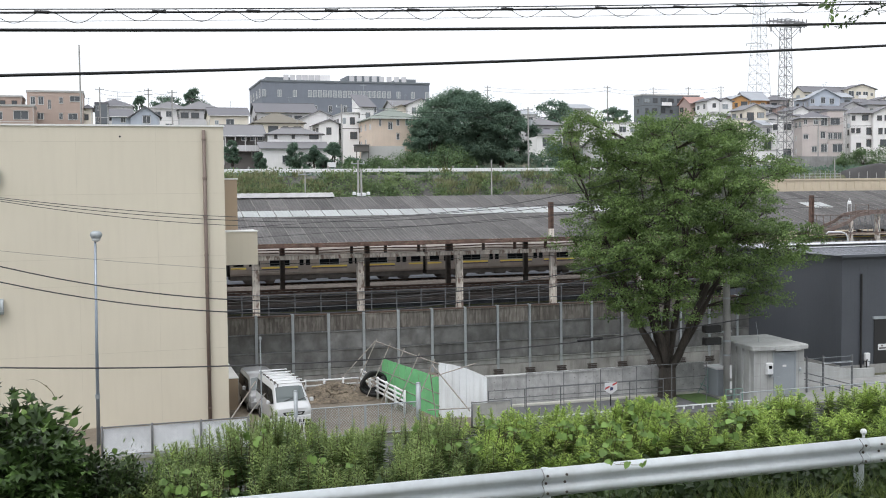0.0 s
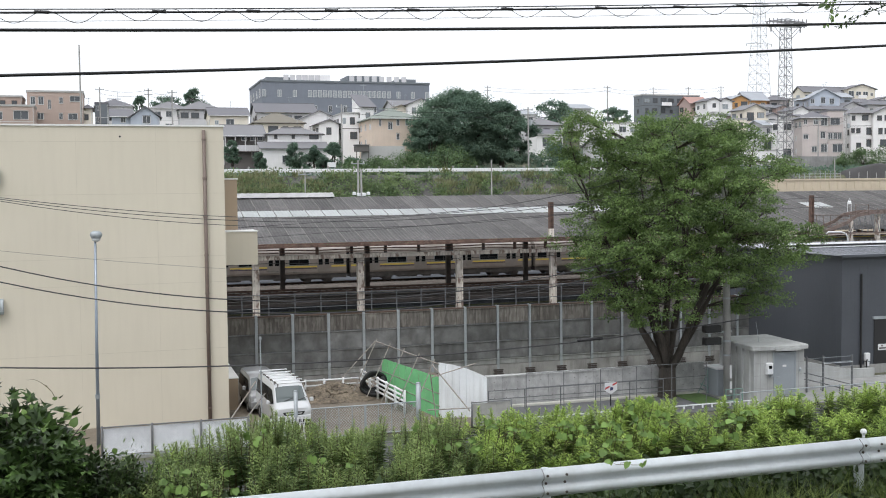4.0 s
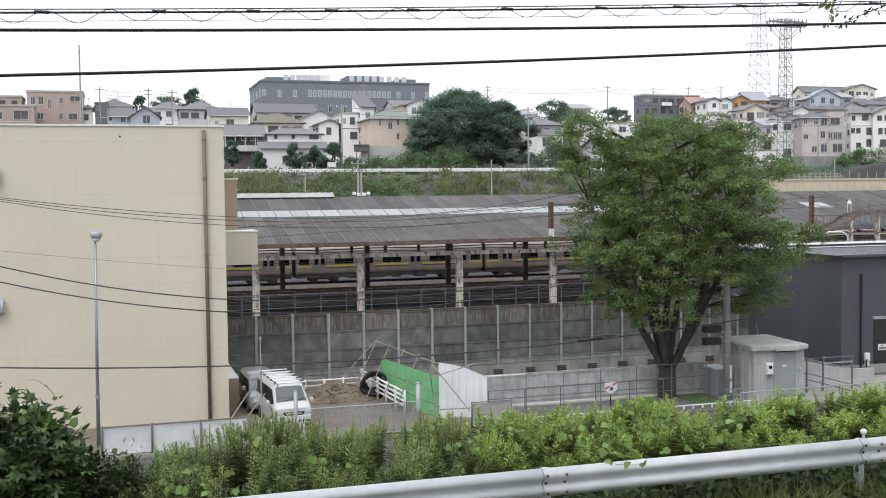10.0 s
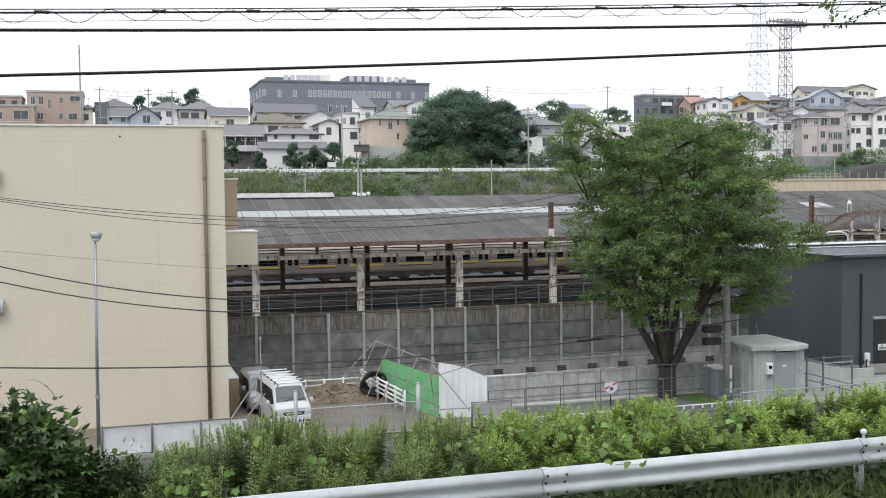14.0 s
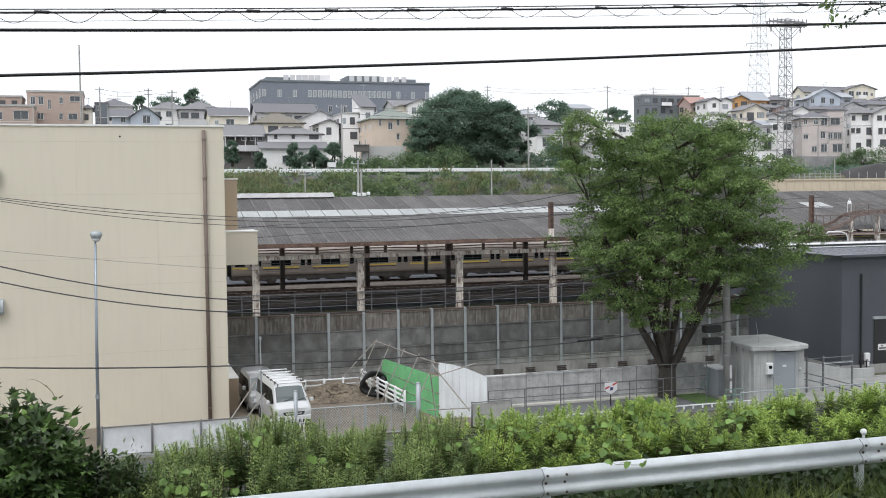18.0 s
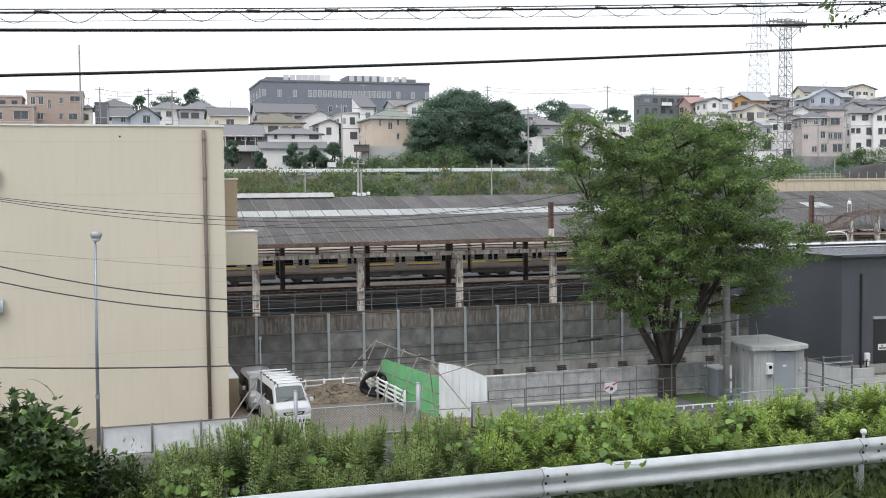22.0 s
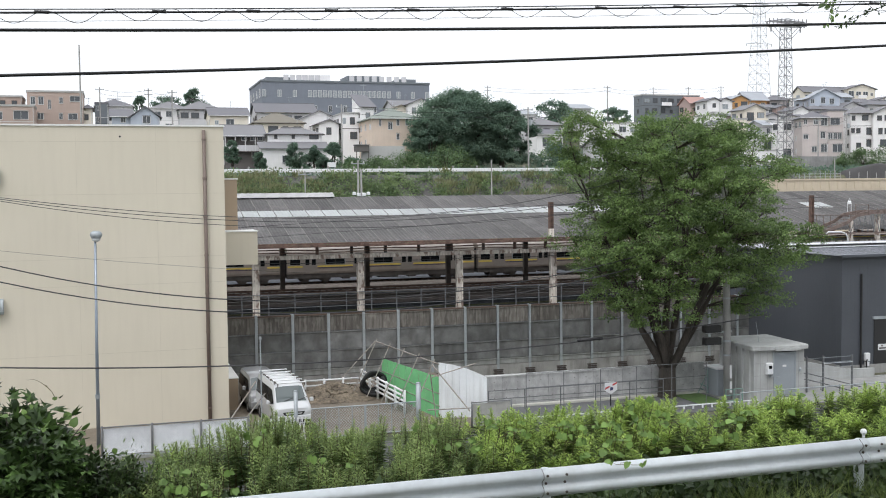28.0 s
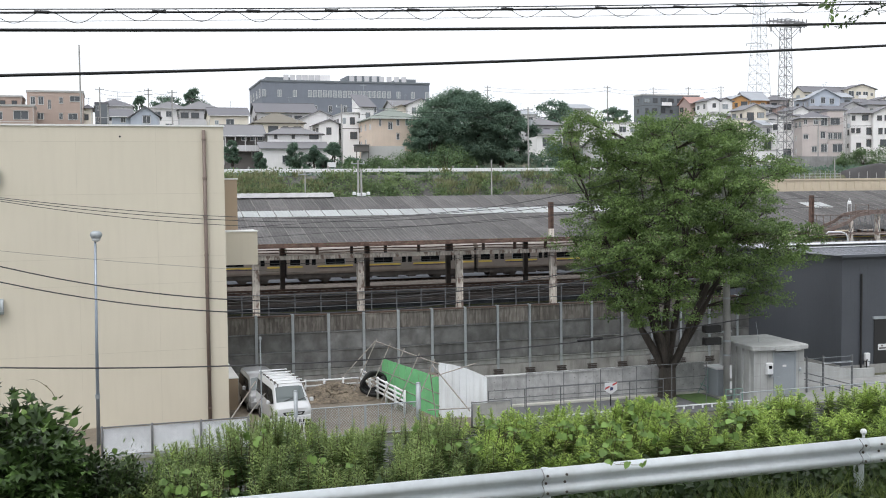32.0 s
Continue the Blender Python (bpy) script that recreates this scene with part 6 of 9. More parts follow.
    f = off * np.array([1, 1, 0.3]) + out * 0.25 + rng.normal(0, 0.45, (n, 3)) + np.array([0, 0, -0.25])
    nr = np.array([0, 0, 1.0]) + out * 0.4 + rng.normal(0, 0.4, (n, 3))
    s = leaf * rng.uniform(0.65, 1.2, n)
    v, fc = instances(*LEAF4, loc, f, nr, np.stack([s * 0.62, s, s], 1))
    part("crown", mesh_arrays("crown", v, fc, material), material, t)
    return t


tree("zelkova_tree", "large green zelkova with many upright limbs beside the footpath", 26.414, 47.7, 0.0, 14.1,
     ((0.3, 3.2), (0.4, 4.4), (0.54, 4.9), (0.68, 4.8), (0.85, 4.3), (0.94, 3.0), (1.0, 1.5)), 0.13, 1900, 82, M_ZELKOVA, 4, 0.4, 10, 4.6, flat=0.42, spread=0.52, hollow=0.75, gap=-0.08, shift=0.9, boughs=165,
     ends=((-2.7, 0.3, 6.0), (-2.2, -1.0, 8.2), (-1.4, 1.3, 9.4), (0.3, -0.5, 12.4), (-0.5, 1.8, 11.0), (2.0, 0.8, 10.8), (3.7, -0.6, 7.8), (4.6, 0.5, 10.4), (2.6, -1.8, 8.6), (-3.6, 1.2, 9.8)),
     reach=((-5.86, 13.16), (-5.18, 13.71), (-4.44, 13.53), (-3.99, 12.77), (-5.68, 12.44), (-5.02, 11.68), (-5.92, 11.41), (6.2, 11.29), (6.73, 11.64), (7.55, 8.01), (6.54, 8.29), (4.8, 13.08)))

# unseen trees added to shade the verge; the twig hints at the right one
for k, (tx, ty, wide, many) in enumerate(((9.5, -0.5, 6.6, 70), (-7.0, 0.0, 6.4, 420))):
    tree("roadside_tree", "unseen broad-leaved tree added to shade the verge", tx, ty, ground_z(tx, ty), 13.5,
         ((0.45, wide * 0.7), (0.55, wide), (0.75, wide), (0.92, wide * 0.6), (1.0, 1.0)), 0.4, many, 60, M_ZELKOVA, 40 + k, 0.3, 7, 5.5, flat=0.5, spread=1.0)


# ---------- station: columns, beams, roof sheets ----------
RAIL = 1.42
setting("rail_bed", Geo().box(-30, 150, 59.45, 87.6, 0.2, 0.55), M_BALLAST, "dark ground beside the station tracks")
setting("siding_bed", Geo().box(-30, 150, 87.6, 95.8, 0.2, 1.25), M_BALLAST, "dark raised ground of the siding")
setting("track_bed", Geo().box(-30, 150, 95.8, 107.2, 0.2, 1.306), M_BALLAST2, "brown ballast of the station tracks")
setting("yard_bed", Geo().box(-30, 150, 107.2, 137, 0.9, 1.306), M_BALLAST, "dark ground behind the station tracks")


def track(y):
    t = thing("railway_track", "pair of worn steel rails on dark sleepers", "railway track", pose(0, y, 0), "station tracks")
    for dy in (0, 1.067):
        part("rail", Geo().prism([(dy - 0.06, 1.33), (dy + 0.06, 1.33), (dy + 0.02, 1.36), (dy + 0.035, RAIL), (dy - 0.035, RAIL), (dy - 0.02, 1.36)], "x", -20, 120), M_RUST, t)
    sl = mesh_of("sleeper", Geo().box(-0.11, 0.11, -0.5, 1.57, 1.29, 1.335), M_DARKSTEEL)
    for i in range(110):
        put("sleeper", sl, t, pose(6 + 0.66 * i, 0, 0))


for ty in (96.6, 99.4, 107.0):
    track(ty)

EAVE_Y, EAVE_Z, RIDGE_Y, RIDGE_Z = 83.0, 6.5, 99.0, 10.0
SLOPE = (RIDGE_Z - EAVE_Z) / (RIDGE_Y - EAVE_Y)


M_RIDGE = surf("pale_ridge_sheet", (0.4, 0.4, 0.4), 0.7, var=0.15, scale=1.0, streak=0.4, streak_color=(0.2, 0.19, 0.18))


def canopy():
    t = thing("station_canopy", "long weathered grey station roof on rusty cream columns", "station roof")

    def sheet(name, ya, yb, material, lift=0.0):
        g = Geo()
        rings = []
        for y in (ya, yb):
            z = EAVE_Z + (y - EAVE_Y) * SLOPE + lift
            prof = [(1.4 * i / 10, 0.035 if i % 2 else 0.0) for i in range(11)]
            rings.append([(x, y, z + h) for x, h in prof])
        g.loft(rings, False, False)
        return mesh_of(name, g, material)

    lower, light, upper = sheet("roof_sheet", 83, 91.6, M_SLATE), sheet("skylight_sheet", 91.55, 93.8, M_SKYLIGHT, 0.02), sheet("roof_sheet", 93.75, 99, M_SLATE)
    batten_m = surf("pale_batten", (0.2, 0.19, 0.18), 0.8, var=0.2)
    batten = mesh_of("batten", Geo().add([(0, 83, EAVE_Z + 0.03), (0.05, 83, EAVE_Z + 0.03), (0.05, 99, RIDGE_Z + 0.03), (0, 99, RIDGE_Z + 0.03), (0, 83, EAVE_Z + 0.065), (0.05, 83, EAVE_Z + 0.065), (0.05, 99, RIDGE_Z + 0.065), (0, 99, RIDGE_Z + 0.065)],
                                         [(0, 1, 5, 4), (4, 5, 6, 7), (0, 4, 7, 3), (1, 2, 6, 5)]), batten_m)
    for i in range(70):
        x = -6 + 1.4 * i
        put("roof_sheet", lower, t, pose(x, 0, 0))
        if x < 47.95 or x > 65.976 and x < 68.43:
            put("skylight_sheet", light, t, pose(x, 0, 0))
        else:
            put("roof_sheet", upper, t, pose(x, -2.2, -2.2 * SLOPE - 0.01))
        put("roof_sheet", upper, t, pose(x, 0, 0))
        put("batten", batten, t, pose(x - 0.035, 0, 0))
    part("back_slope", Geo().add([(-6, 99, RIDGE_Z), (92, 99, RIDGE_Z), (92, 102.2, 9.3), (-6, 102.2, 9.3), (-6, 99, RIDGE_Z - 0.1), (92, 99, RIDGE_Z - 0.1), (92, 102.2, 9.2), (-6, 102.2, 9.2)],
                                 [(0, 1, 2, 3), (7, 6, 5, 4), (1, 5, 6, 2), (2, 6, 7, 3), (0, 3, 7, 4)]), M_SLATE, t)
    part("fascia", Geo().box(-6, 55.545, 82.9, 83.02, EAVE_Z - 0.12, EAVE_Z + 0.01), M_RUST, t, "rusted eaves fascia")
    for zc, yc, rc in ((5.95, 83.6, 0.05), (5.72, 83.8, 0.035), (4.9, 84.2, 0.025)):
        part("conduit", Geo().tube([(x, yc, zc + 0.04 * math.sin(x * 0.7)) for x in np.arange(-6, 92, 1.4)], rc, 5), M_RUST if rc > 0.03 else M_WIRE, t)
    part("eaves_gutter", Geo().box(-6, 55.545, 82.72, 82.88, EAVE_Z - 0.3, EAVE_Z - 0.13), M_RUST, t)
    part("front_beam", Geo().box(-6, 92, 84.3, 84.6, 5.18, 5.5), M_RUSTWHITE, t, "cream beam with peeling paint")
    part("purlin", Geo().box(-6, 92, 86.2, 86.35, 6.0, 6.2), M_RUST, t)
    part("back_beam", Geo().box(-6, 92, 101.5, 101.9, 8.6, 9.0), M_DARKSTEEL, t)
    for px in np.arange(-4, 92, 1.4 * 2):
        part("rafter", Geo().box(px, px + 0.12, 83.1, 99, 0, 0.2).moved(Matrix(((1, 0, 0, 0), (0, 1, 0, 0), (0, SLOPE, 1, EAVE_Z - 0.3 - 83 * SLOPE), (0, 0, 0, 1)))), M_RUST, t)
        part("rafter_end", Geo().box(px - 0.02, px + 0.14, 82.95, 84.25, EAVE_Z - 0.36, EAVE_Z - 0.16), M_RUST, t)
        part("hanger", Geo().box(px - 0.05, px + 0.17, 84.35, 84.55, 5.53, 6.35), M_RUST if round(px) % 3 else M_DARKSTEEL, t)
    zb = 5.536
    for i in range(-2, 9):
        x = 19.277 + 8.43 * i
        col = part("column", Geo().box(x - 0.27, x - 0.19, 84.8, 85.2, 0.5, zb).box(x + 0.19, x + 0.27, 84.8, 85.2, 0.5, zb).box(x - 0.2, x + 0.2, 84.97, 85.03, 0.5, zb), M_RUSTWHITE, t, "cream steel column with rust stains")
        for z in (2.4, 3.6, 4.8):
            part("column_plate", Geo().box(x - 0.26, x + 0.26, 84.77, 84.8, z, z + 0.3), M_RUSTWHITE, col)
    for i in range(-1, 8):
        x = 15.507 + 8.242 * i
        part("inner_column", Geo().box(x - 0.22, x + 0.22, 101.5, 101.9, 1.3, 8.7), M_DARKSTEEL, t, "dark brown steel column")
    # pale ribbed vent strip along part of the ridge
    for i in range(-4, 30):
        x = 0.55 * i + 6
        if x > 19.882:
            break
        part("ridge_rib", Geo().prism([(98.4, RIDGE_Z + 0.06), (99.2, RIDGE_Z + 0.46), (99.3, RIDGE_Z + 0.46), (99.3, RIDGE_Z)], "x", x, x + 0.16), M_RIDGE, t)
    part("ridge_vent", Geo().prism([(98.4, RIDGE_Z + 0.03), (99.2, RIDGE_Z + 0.44), (99.3, RIDGE_Z + 0.44), (99.3, RIDGE_Z)], "x", 3.5, 19.989), M_RIDGE, t)


canopy()


def stub_mast(px, z0, z1, y):
    t = thing("rusted_mast", "short rusted steel mast standing above the station eaves", "mast", pose(px, y, 0), "rusted masts")
    part("mast", Geo().box(-0.18, -0.1, -0.16, 0.16, z0, z1).box(0.1, 0.18, -0.16, 0.16, z0, z1).box(-0.1, 0.1, -0.03, 0.03, z0, z1), M_RUST, t)
    part("mast_base", Geo().box(-0.2, 0.2, -0.18, 0.18, z0 - 0.65, z0), M_RUSTWHITE, t)
    for k in range(4):
        part("lacing", Geo().box(-0.17, 0.17, -0.18, -0.16, z0 + 0.3 + 0.6 * k, z0 + 0.4 + 0.6 * k), M_RUST, t)


stub_mast(34.891, 7.243, 9.442, 82.4)
stub_mast(60.172, 7.067, 9.704, 82.4)

wire_t = thing("catenary_wire", "thin dark contact wires along the station eaves", "cable", group="catenary wires")
for k, (pa, pb) in enumerate(((34.985, 52.021), (34.979, 52.025))):
    zA = (9.257, 8.418)[k]
    part("strand", Geo().tube([(pa - 30, 82, zA - 1.6), (pa - 12, 82, zA - 0.75), (pa, 82, zA), (pa + 12, 82, zA - 0.2), (pb + 10, 82, zA + 0.3)], 0.02, 5), M_WIRE, wire_t)


M_FENCEGREY = surf("dull_fence_steel", (0.14, 0.147, 0.155), 0.6, 0.1, var=0.15)


def yard_railing():
    y = 80.0
    z1 = 2.918
    t = thing("track_fence", "thin grey post and wire fence beside the tracks", "fence", pose(0, y, 0))
    step = 1.969
    x0 = 9.16
    for i in range(-4, 40):
        part("post", Geo().box(x0 + step * i - 0.035, x0 + step * i + 0.035, -0.03, 0.03, 0.5, z1), M_FENCEGREY, t)
    for z in (z1 - 0.06, (z1 + 0.55) / 2 + 0.1):
        part("rail", Geo().tube([(x0 - 4 * step, 0, z), (x0 + 39 * step, 0, z)], 0.025, 5), M_FENCEGREY, t)
    for k in range(3):
        c = thing("cable_trough", "long dark cable trough laid along the ballast", "cable trough", pose(0, 92.0 - 2.6 * k, -0.07), "cable troughs")
        part("trough", Geo().box(-10, 90, 0, 0.5, 1.3, 1.5), M_DARKSTEEL, c)
        part("cover", Geo().box(-10, 90, -0.03, 0.53, 1.5, 1.55), M_DARKSTEEL, c)
    for px, py in ((13.83, 73.1), (16.64, 71.6), (30.2, 77.5)):
        s = thing("track_signal", "small grey track-side signal box on a short post", "signal", pose(px, py, 0.55), "track signals")
        part("post", Geo().tube([(0, 0, 0), (0, 0, 0.5)], 0.05, 6), M_GALV, s)
        part("housing", Geo().bevel_box(-0.2, 0.2, -0.15, 0.15, 0.5, 0.9, 0.04), M_GALV, s)
        part("lens", Geo().tube([(-0.08, -0.155, 0.7), (-0.08, -0.17, 0.7)], 0.06, 8), M_BLACKPLASTIC, s)


yard_railing()


M_STAIR = surf("brown_painted_steel", (0.16, 0.12, 0.105), 0.75, 0.1, var=0.35, scale=1.8, bump=0.2, spots=0.4, spot_color=(0.3, 0.25, 0.22))


def right_stairs():
    """Rusty footbridge stair, lamp and yellow-edged platform beyond the warehouse."""
    t = thing("footbridge_stair", "rusted steel footbridge stair with lattice sides", "stair")
    y = 81.6
    line = [(59.834, 6.189), (63.4, 7.38), (64.481, 8.023), (66.124, 8.251), (69.526, 8.3)]
    for dy in (0, 2.0):
        for (xa, za), (xb, zb) in zip(line, line[1:]):
            part("stringer", Geo().add([(xa, y + dy, za - 0.32), (xb, y + dy, zb - 0.32), (xb, y + dy, zb), (xa, y + dy, za), (xa, y + dy + 0.1, za - 0.32), (xb, y + dy + 0.1, zb - 0.32), (xb, y + dy + 0.1, zb), (xa, y + dy + 0.1, za)],
                                       [(0, 1, 2, 3), (7, 6, 5, 4), (0, 4, 5, 1), (2, 6, 7, 3), (1, 5, 6, 2), (3, 7, 4, 0)]), M_STAIR, t)
    xs, zs = [p[0] for p in line], [p[1] for p in line]
    for i in range(22):
        x = xs[0] + (xs[-1] - xs[0]) * i / 22
        z = float(np.interp(x, xs, zs))
        part("tread", Geo().box(x, x + 0.3, y + 0.1, y + 2.0, z - 0.16, z - 0.11), M_STAIR, t)
    for i in range(11):
        x = xs[0] + 0.3 + i * 0.72
        z = float(np.interp(x, xs, zs))
        part("baluster", Geo().tube([(x, y, z), (x, y, max(z + 0.25, 7.914))], 0.028, 5), M_STAIR, t)
    part("hand_bar", Geo().tube([(xs[0], y, 7.95), (64.119, y, 7.876)], 0.035, 5), M_STAIR, t)
    for px, q in ((64.243, 0), (65.642, 1)):
        part("rail_post", Geo().tube([(px, y, 7.823), (px, y, 8.842)], 0.04, 5), M_STAIR, t)
    part("top_bar", Geo().tube([(64.23, y, 8.791), (65.629, y, 8.771)], 0.035, 5), M_STAIR, t)
    zl = 6.271
    for i in range(9):
        x = 63.405 + 0.62 * i
        z = float(np.interp(x, xs, zs)) - 0.3
        part("lattice", Geo().tube([(x, y - 0.02, z), (x + 0.31, y - 0.02, zl)], 0.035, 4).tube([(x + 0.31, y - 0.02, zl), (x + 0.62, y - 0.02, z)], 0.03, 4), M_FENCEGREY, t)
    part("lower_chord", Geo().box(60.246, xs[-1], y - 0.05, y + 0.05, zl - 0.1, zl + 0.06), M_STAIR, t)
    for px, wd in ((64.19, 0.15), (67.062, 0.2)):
        part("support", Geo().box(px - wd, px + wd, y + 0.4, y + 0.7, 1.3, float(np.interp(px, xs, zs)) - 0.3), M_RUSTWHITE, t, "cream steel support")
    pp = thing("bent_pipe", "pale bent conduit pipe beside the footbridge stair", "pipe")
    part("pipe", Geo().tube([(59.937, 80, 6.341), (60.169, 80, 6.485), (61.577, 80, 6.454), (61.991, 80, 6.295), (62.172, 80, 5.942), (62.182, 80, 1.3)], 0.07, 8), M_WHITE, pp, smooth=True)
    l = thing("platform_lamp", "white station lamp on a slim pole", "lamp", pose(65.448, 84.0, 0))
    zt = 9.328
    part("pole", Geo().tube([(0, 0, 1.3), (0, 0, zt - 1.4)], 0.05, 6), M_GALV, l)
    part("hoop", Geo().tube([(-0.02, 0, zt - 1.5), (-0.2, 0, zt - 1.2), (-0.2, 0, zt - 0.3), (0, 0, zt), (0.2, 0, zt - 0.3), (0.2, 0, zt - 1.2), (0.02, 0, zt - 1.5)], 0.025, 5), M_WHITE, l)
    part("lamp_shade", Geo().lathe(0, 0, [(0.2, zt - 0.5), (0.17, zt - 0.3), (0.05, zt - 0.18)], 10), M_WHITE, l, "white lamp shade")
    e = thing("platform_edge", "grey platform with a yellow edge line", "platform")
    part("slab", Geo().box(65.166, 65.166 + 30, 88.0, 92.0, 1.3, 5.551), M_CONCRETE, e)
    part("yellow_line", Geo().box(65.166, 65.166 + 30, 87.96, 88.3, 5.551, 5.551 + 0.06), M_YELLOW, e)


right_stairs()


# ---------- train ----------
def build_train():
    t = thing("commuter_train", "stainless commuter train with yellow waist stripes at the platform", "train", pose(36.438, 106.0, RAIL))
    W, L = 2.8, 19.55
    prof = [(0.06, 0.95), (0.0, 1.15), (0.0, 2.9), (0.05, 3.2), (0.25, 3.45), (0.7, 3.62), (1.4, 3.68), (2.1, 3.62), (2.55, 3.45), (2.75, 3.2), (2.8, 2.9), (2.8, 1.15), (2.74, 0.95)]
    body = mesh_of("carriage", Geo().prism(prof, "x", 0.22, 0.22 + L), M_TRAIN)
    doors = [2.55 + 4.97 * k for k in range(4)]
    door_m = surf("train_door_steel", (0.33, 0.3, 0.275), 0.4, 0.2, var=0.08, bump=0.02)
    door = mesh_of("door", Geo().box(-0.64, -0.006, -0.018, 0.01, 1.1, 2.95).box(0.006, 0.64, -0.018, 0.01, 1.1, 2.95), door_m)
    dwin = mesh_of("door_window", Geo().box(-0.2, 0.2, -0.03, -0.015, 1.85, 2.75), M_GLASSDARK)
    win = mesh_of("window", Geo().box(-0.97, 0.97, -0.022, 0.01, 1.88, 2.8), M_GLASSDARK)
    half = mesh_of("window", Geo().box(-0.5, 0.5, -0.022, 0.01, 1.88, 2.8), M_GLASSDARK)
    frame_g = mesh_of("window_frame", Geo().box(-1.03, 1.03, -0.014, 0.012, 1.82, 2.86), M_GALV)
    bar = mesh_of("window_bar", Geo().box(-0.02, 0.02, -0.034, -0.02, 1.88, 2.8).box(-0.97, 0.97, -0.034, -0.02, 2.38, 2.42), M_TRAINDARK)
    stripe = mesh_of("yellow_stripe", Geo().box(-1.8, 1.8, -0.014, 0.01, 1.6, 1.76), M_YELLOW)
    plum = mesh_of("plum_stripe", Geo().box(-1.8, 1.8, -0.013, 0.01, 1.47, 1.585), M_PURPLE)
    stripe_e = mesh_of("yellow_stripe", Geo().box(-0.75, 0.75, -0.014, 0.01, 1.6, 1.76), M_YELLOW)
    gang = mesh_of("gangway", Geo().box(-0.24, 0.24, 0.7, 2.1, 0.9, 3.1), M_BLACKRUB)
    bogie = mesh_of("bogie", Geo().box(-1.5, 1.5, 0.28, 0.4, 0.35, 0.62).box(-1.5, 1.5, 2.4, 2.52, 0.35, 0.62).box(-0.35, 0.35, 0.2, 2.6, 0.4, 0.8).box(-1.25, -0.85, 0.24, 0.42, 0.25, 0.7).box(0.85, 1.25, 0.24, 0.42, 0.25, 0.7), M_TRAINDARK)
    wheel = mesh_of("wheel", Geo().tube([(0, 0.5, 0.43), (0, 2.3, 0.43)], 0.07, 8).tube([(0, 0.45, 0.43), (0, 0.58, 0.43)], 0.43, 18).tube([(0, 2.22, 0.43), (0, 2.35, 0.43)], 0.43, 18), M_TRAINDARK)
    under = [mesh_of("equipment_box", Geo().bevel_box(-w / 2, w / 2, 0.2, 1.3, 0.35, 0.96, 0.04), M_TRAINDARK) for w in (1.2, 2.0, 0.8)]
    roofbox = mesh_of("roof_unit", Geo().bevel_box(-2.0, 2.0, 0.5, 2.3, 3.64, 4.0, 0.1), M_TRAIN)
    sill = mesh_of("solebar", Geo().box(0.22, 0.22 + L, 0.12, 2.68, 0.5, 0.95), M_TRAINDARK)
    for c in range(-4, 4):
        car = put("carriage", body, t, pose(20.0 * c, 0, 0))
        put("solebar", sill, car, pose(0, 0, 0))
        put("gangway", gang, car, pose(0, 0, 0))
        put("roof_unit", roofbox, car, pose(10, 0, 0))
        for flip in (False, True):
            side = pose(20.0, 2.8, 0, 0, 0, 180) if flip else Matrix.Identity(4)
            for d in doors:
                put("door", door, car, side @ pose(d, 0, 0))
                for s in (-0.32, 0.32):
                    put("door_window", dwin, car, side @ pose(d + s, 0, 0))
            for k in range(3):
                x = (doors[k] + doors[k + 1]) / 2
                put("window_frame", frame_g, car, side @ pose(x, 0, 0))
                put("window", win, car, side @ pose(x, 0, 0))
                put("window_bar", bar, car, side @ pose(x, 0, 0))
                put("yellow_stripe", stripe, car, side @ pose(x, 0, 0))
                put("plum_stripe", plum, car, side @ pose(x, 0, 0))
            for x in (1.0, 18.99):
                put("window", half, car, side @ pose(x, 0, 0))
                put("yellow_stripe", stripe_e, car, side @ pose(x, 0, 0))
        for x in (3.1, 16.9):
            put("bogie", bogie, car, pose(x, 0, 0))
            for dx in (-1.05, 1.05):
                put("wheel", wheel, car, pose(x + dx, 0, 0))
        for k, x in enumerate((6.2, 8.3, 10.6, 13.1)):
            put("equipment_box", under[(k + c) % 3], car, pose(x, 0, 0))
    return t


train = build_train()


# ---------- embankment and the road above the station ----------
setting("wall_embankment", Geo().add([(-60, 143.5, 2.0), (112, 143.5, 2.0), (112, 158.6, 13.0), (-60, 158.6, 13.0), (-60, 160.5, 13.0), (112, 160.5, 13.0), (-60, 146, 1.0), (112, 146, 1.0)],
                                     [(0, 1, 2, 3), (3, 2, 5, 4), (0, 6, 7, 1)]), M_STONE, "dark stone-faced railway cutting wall")


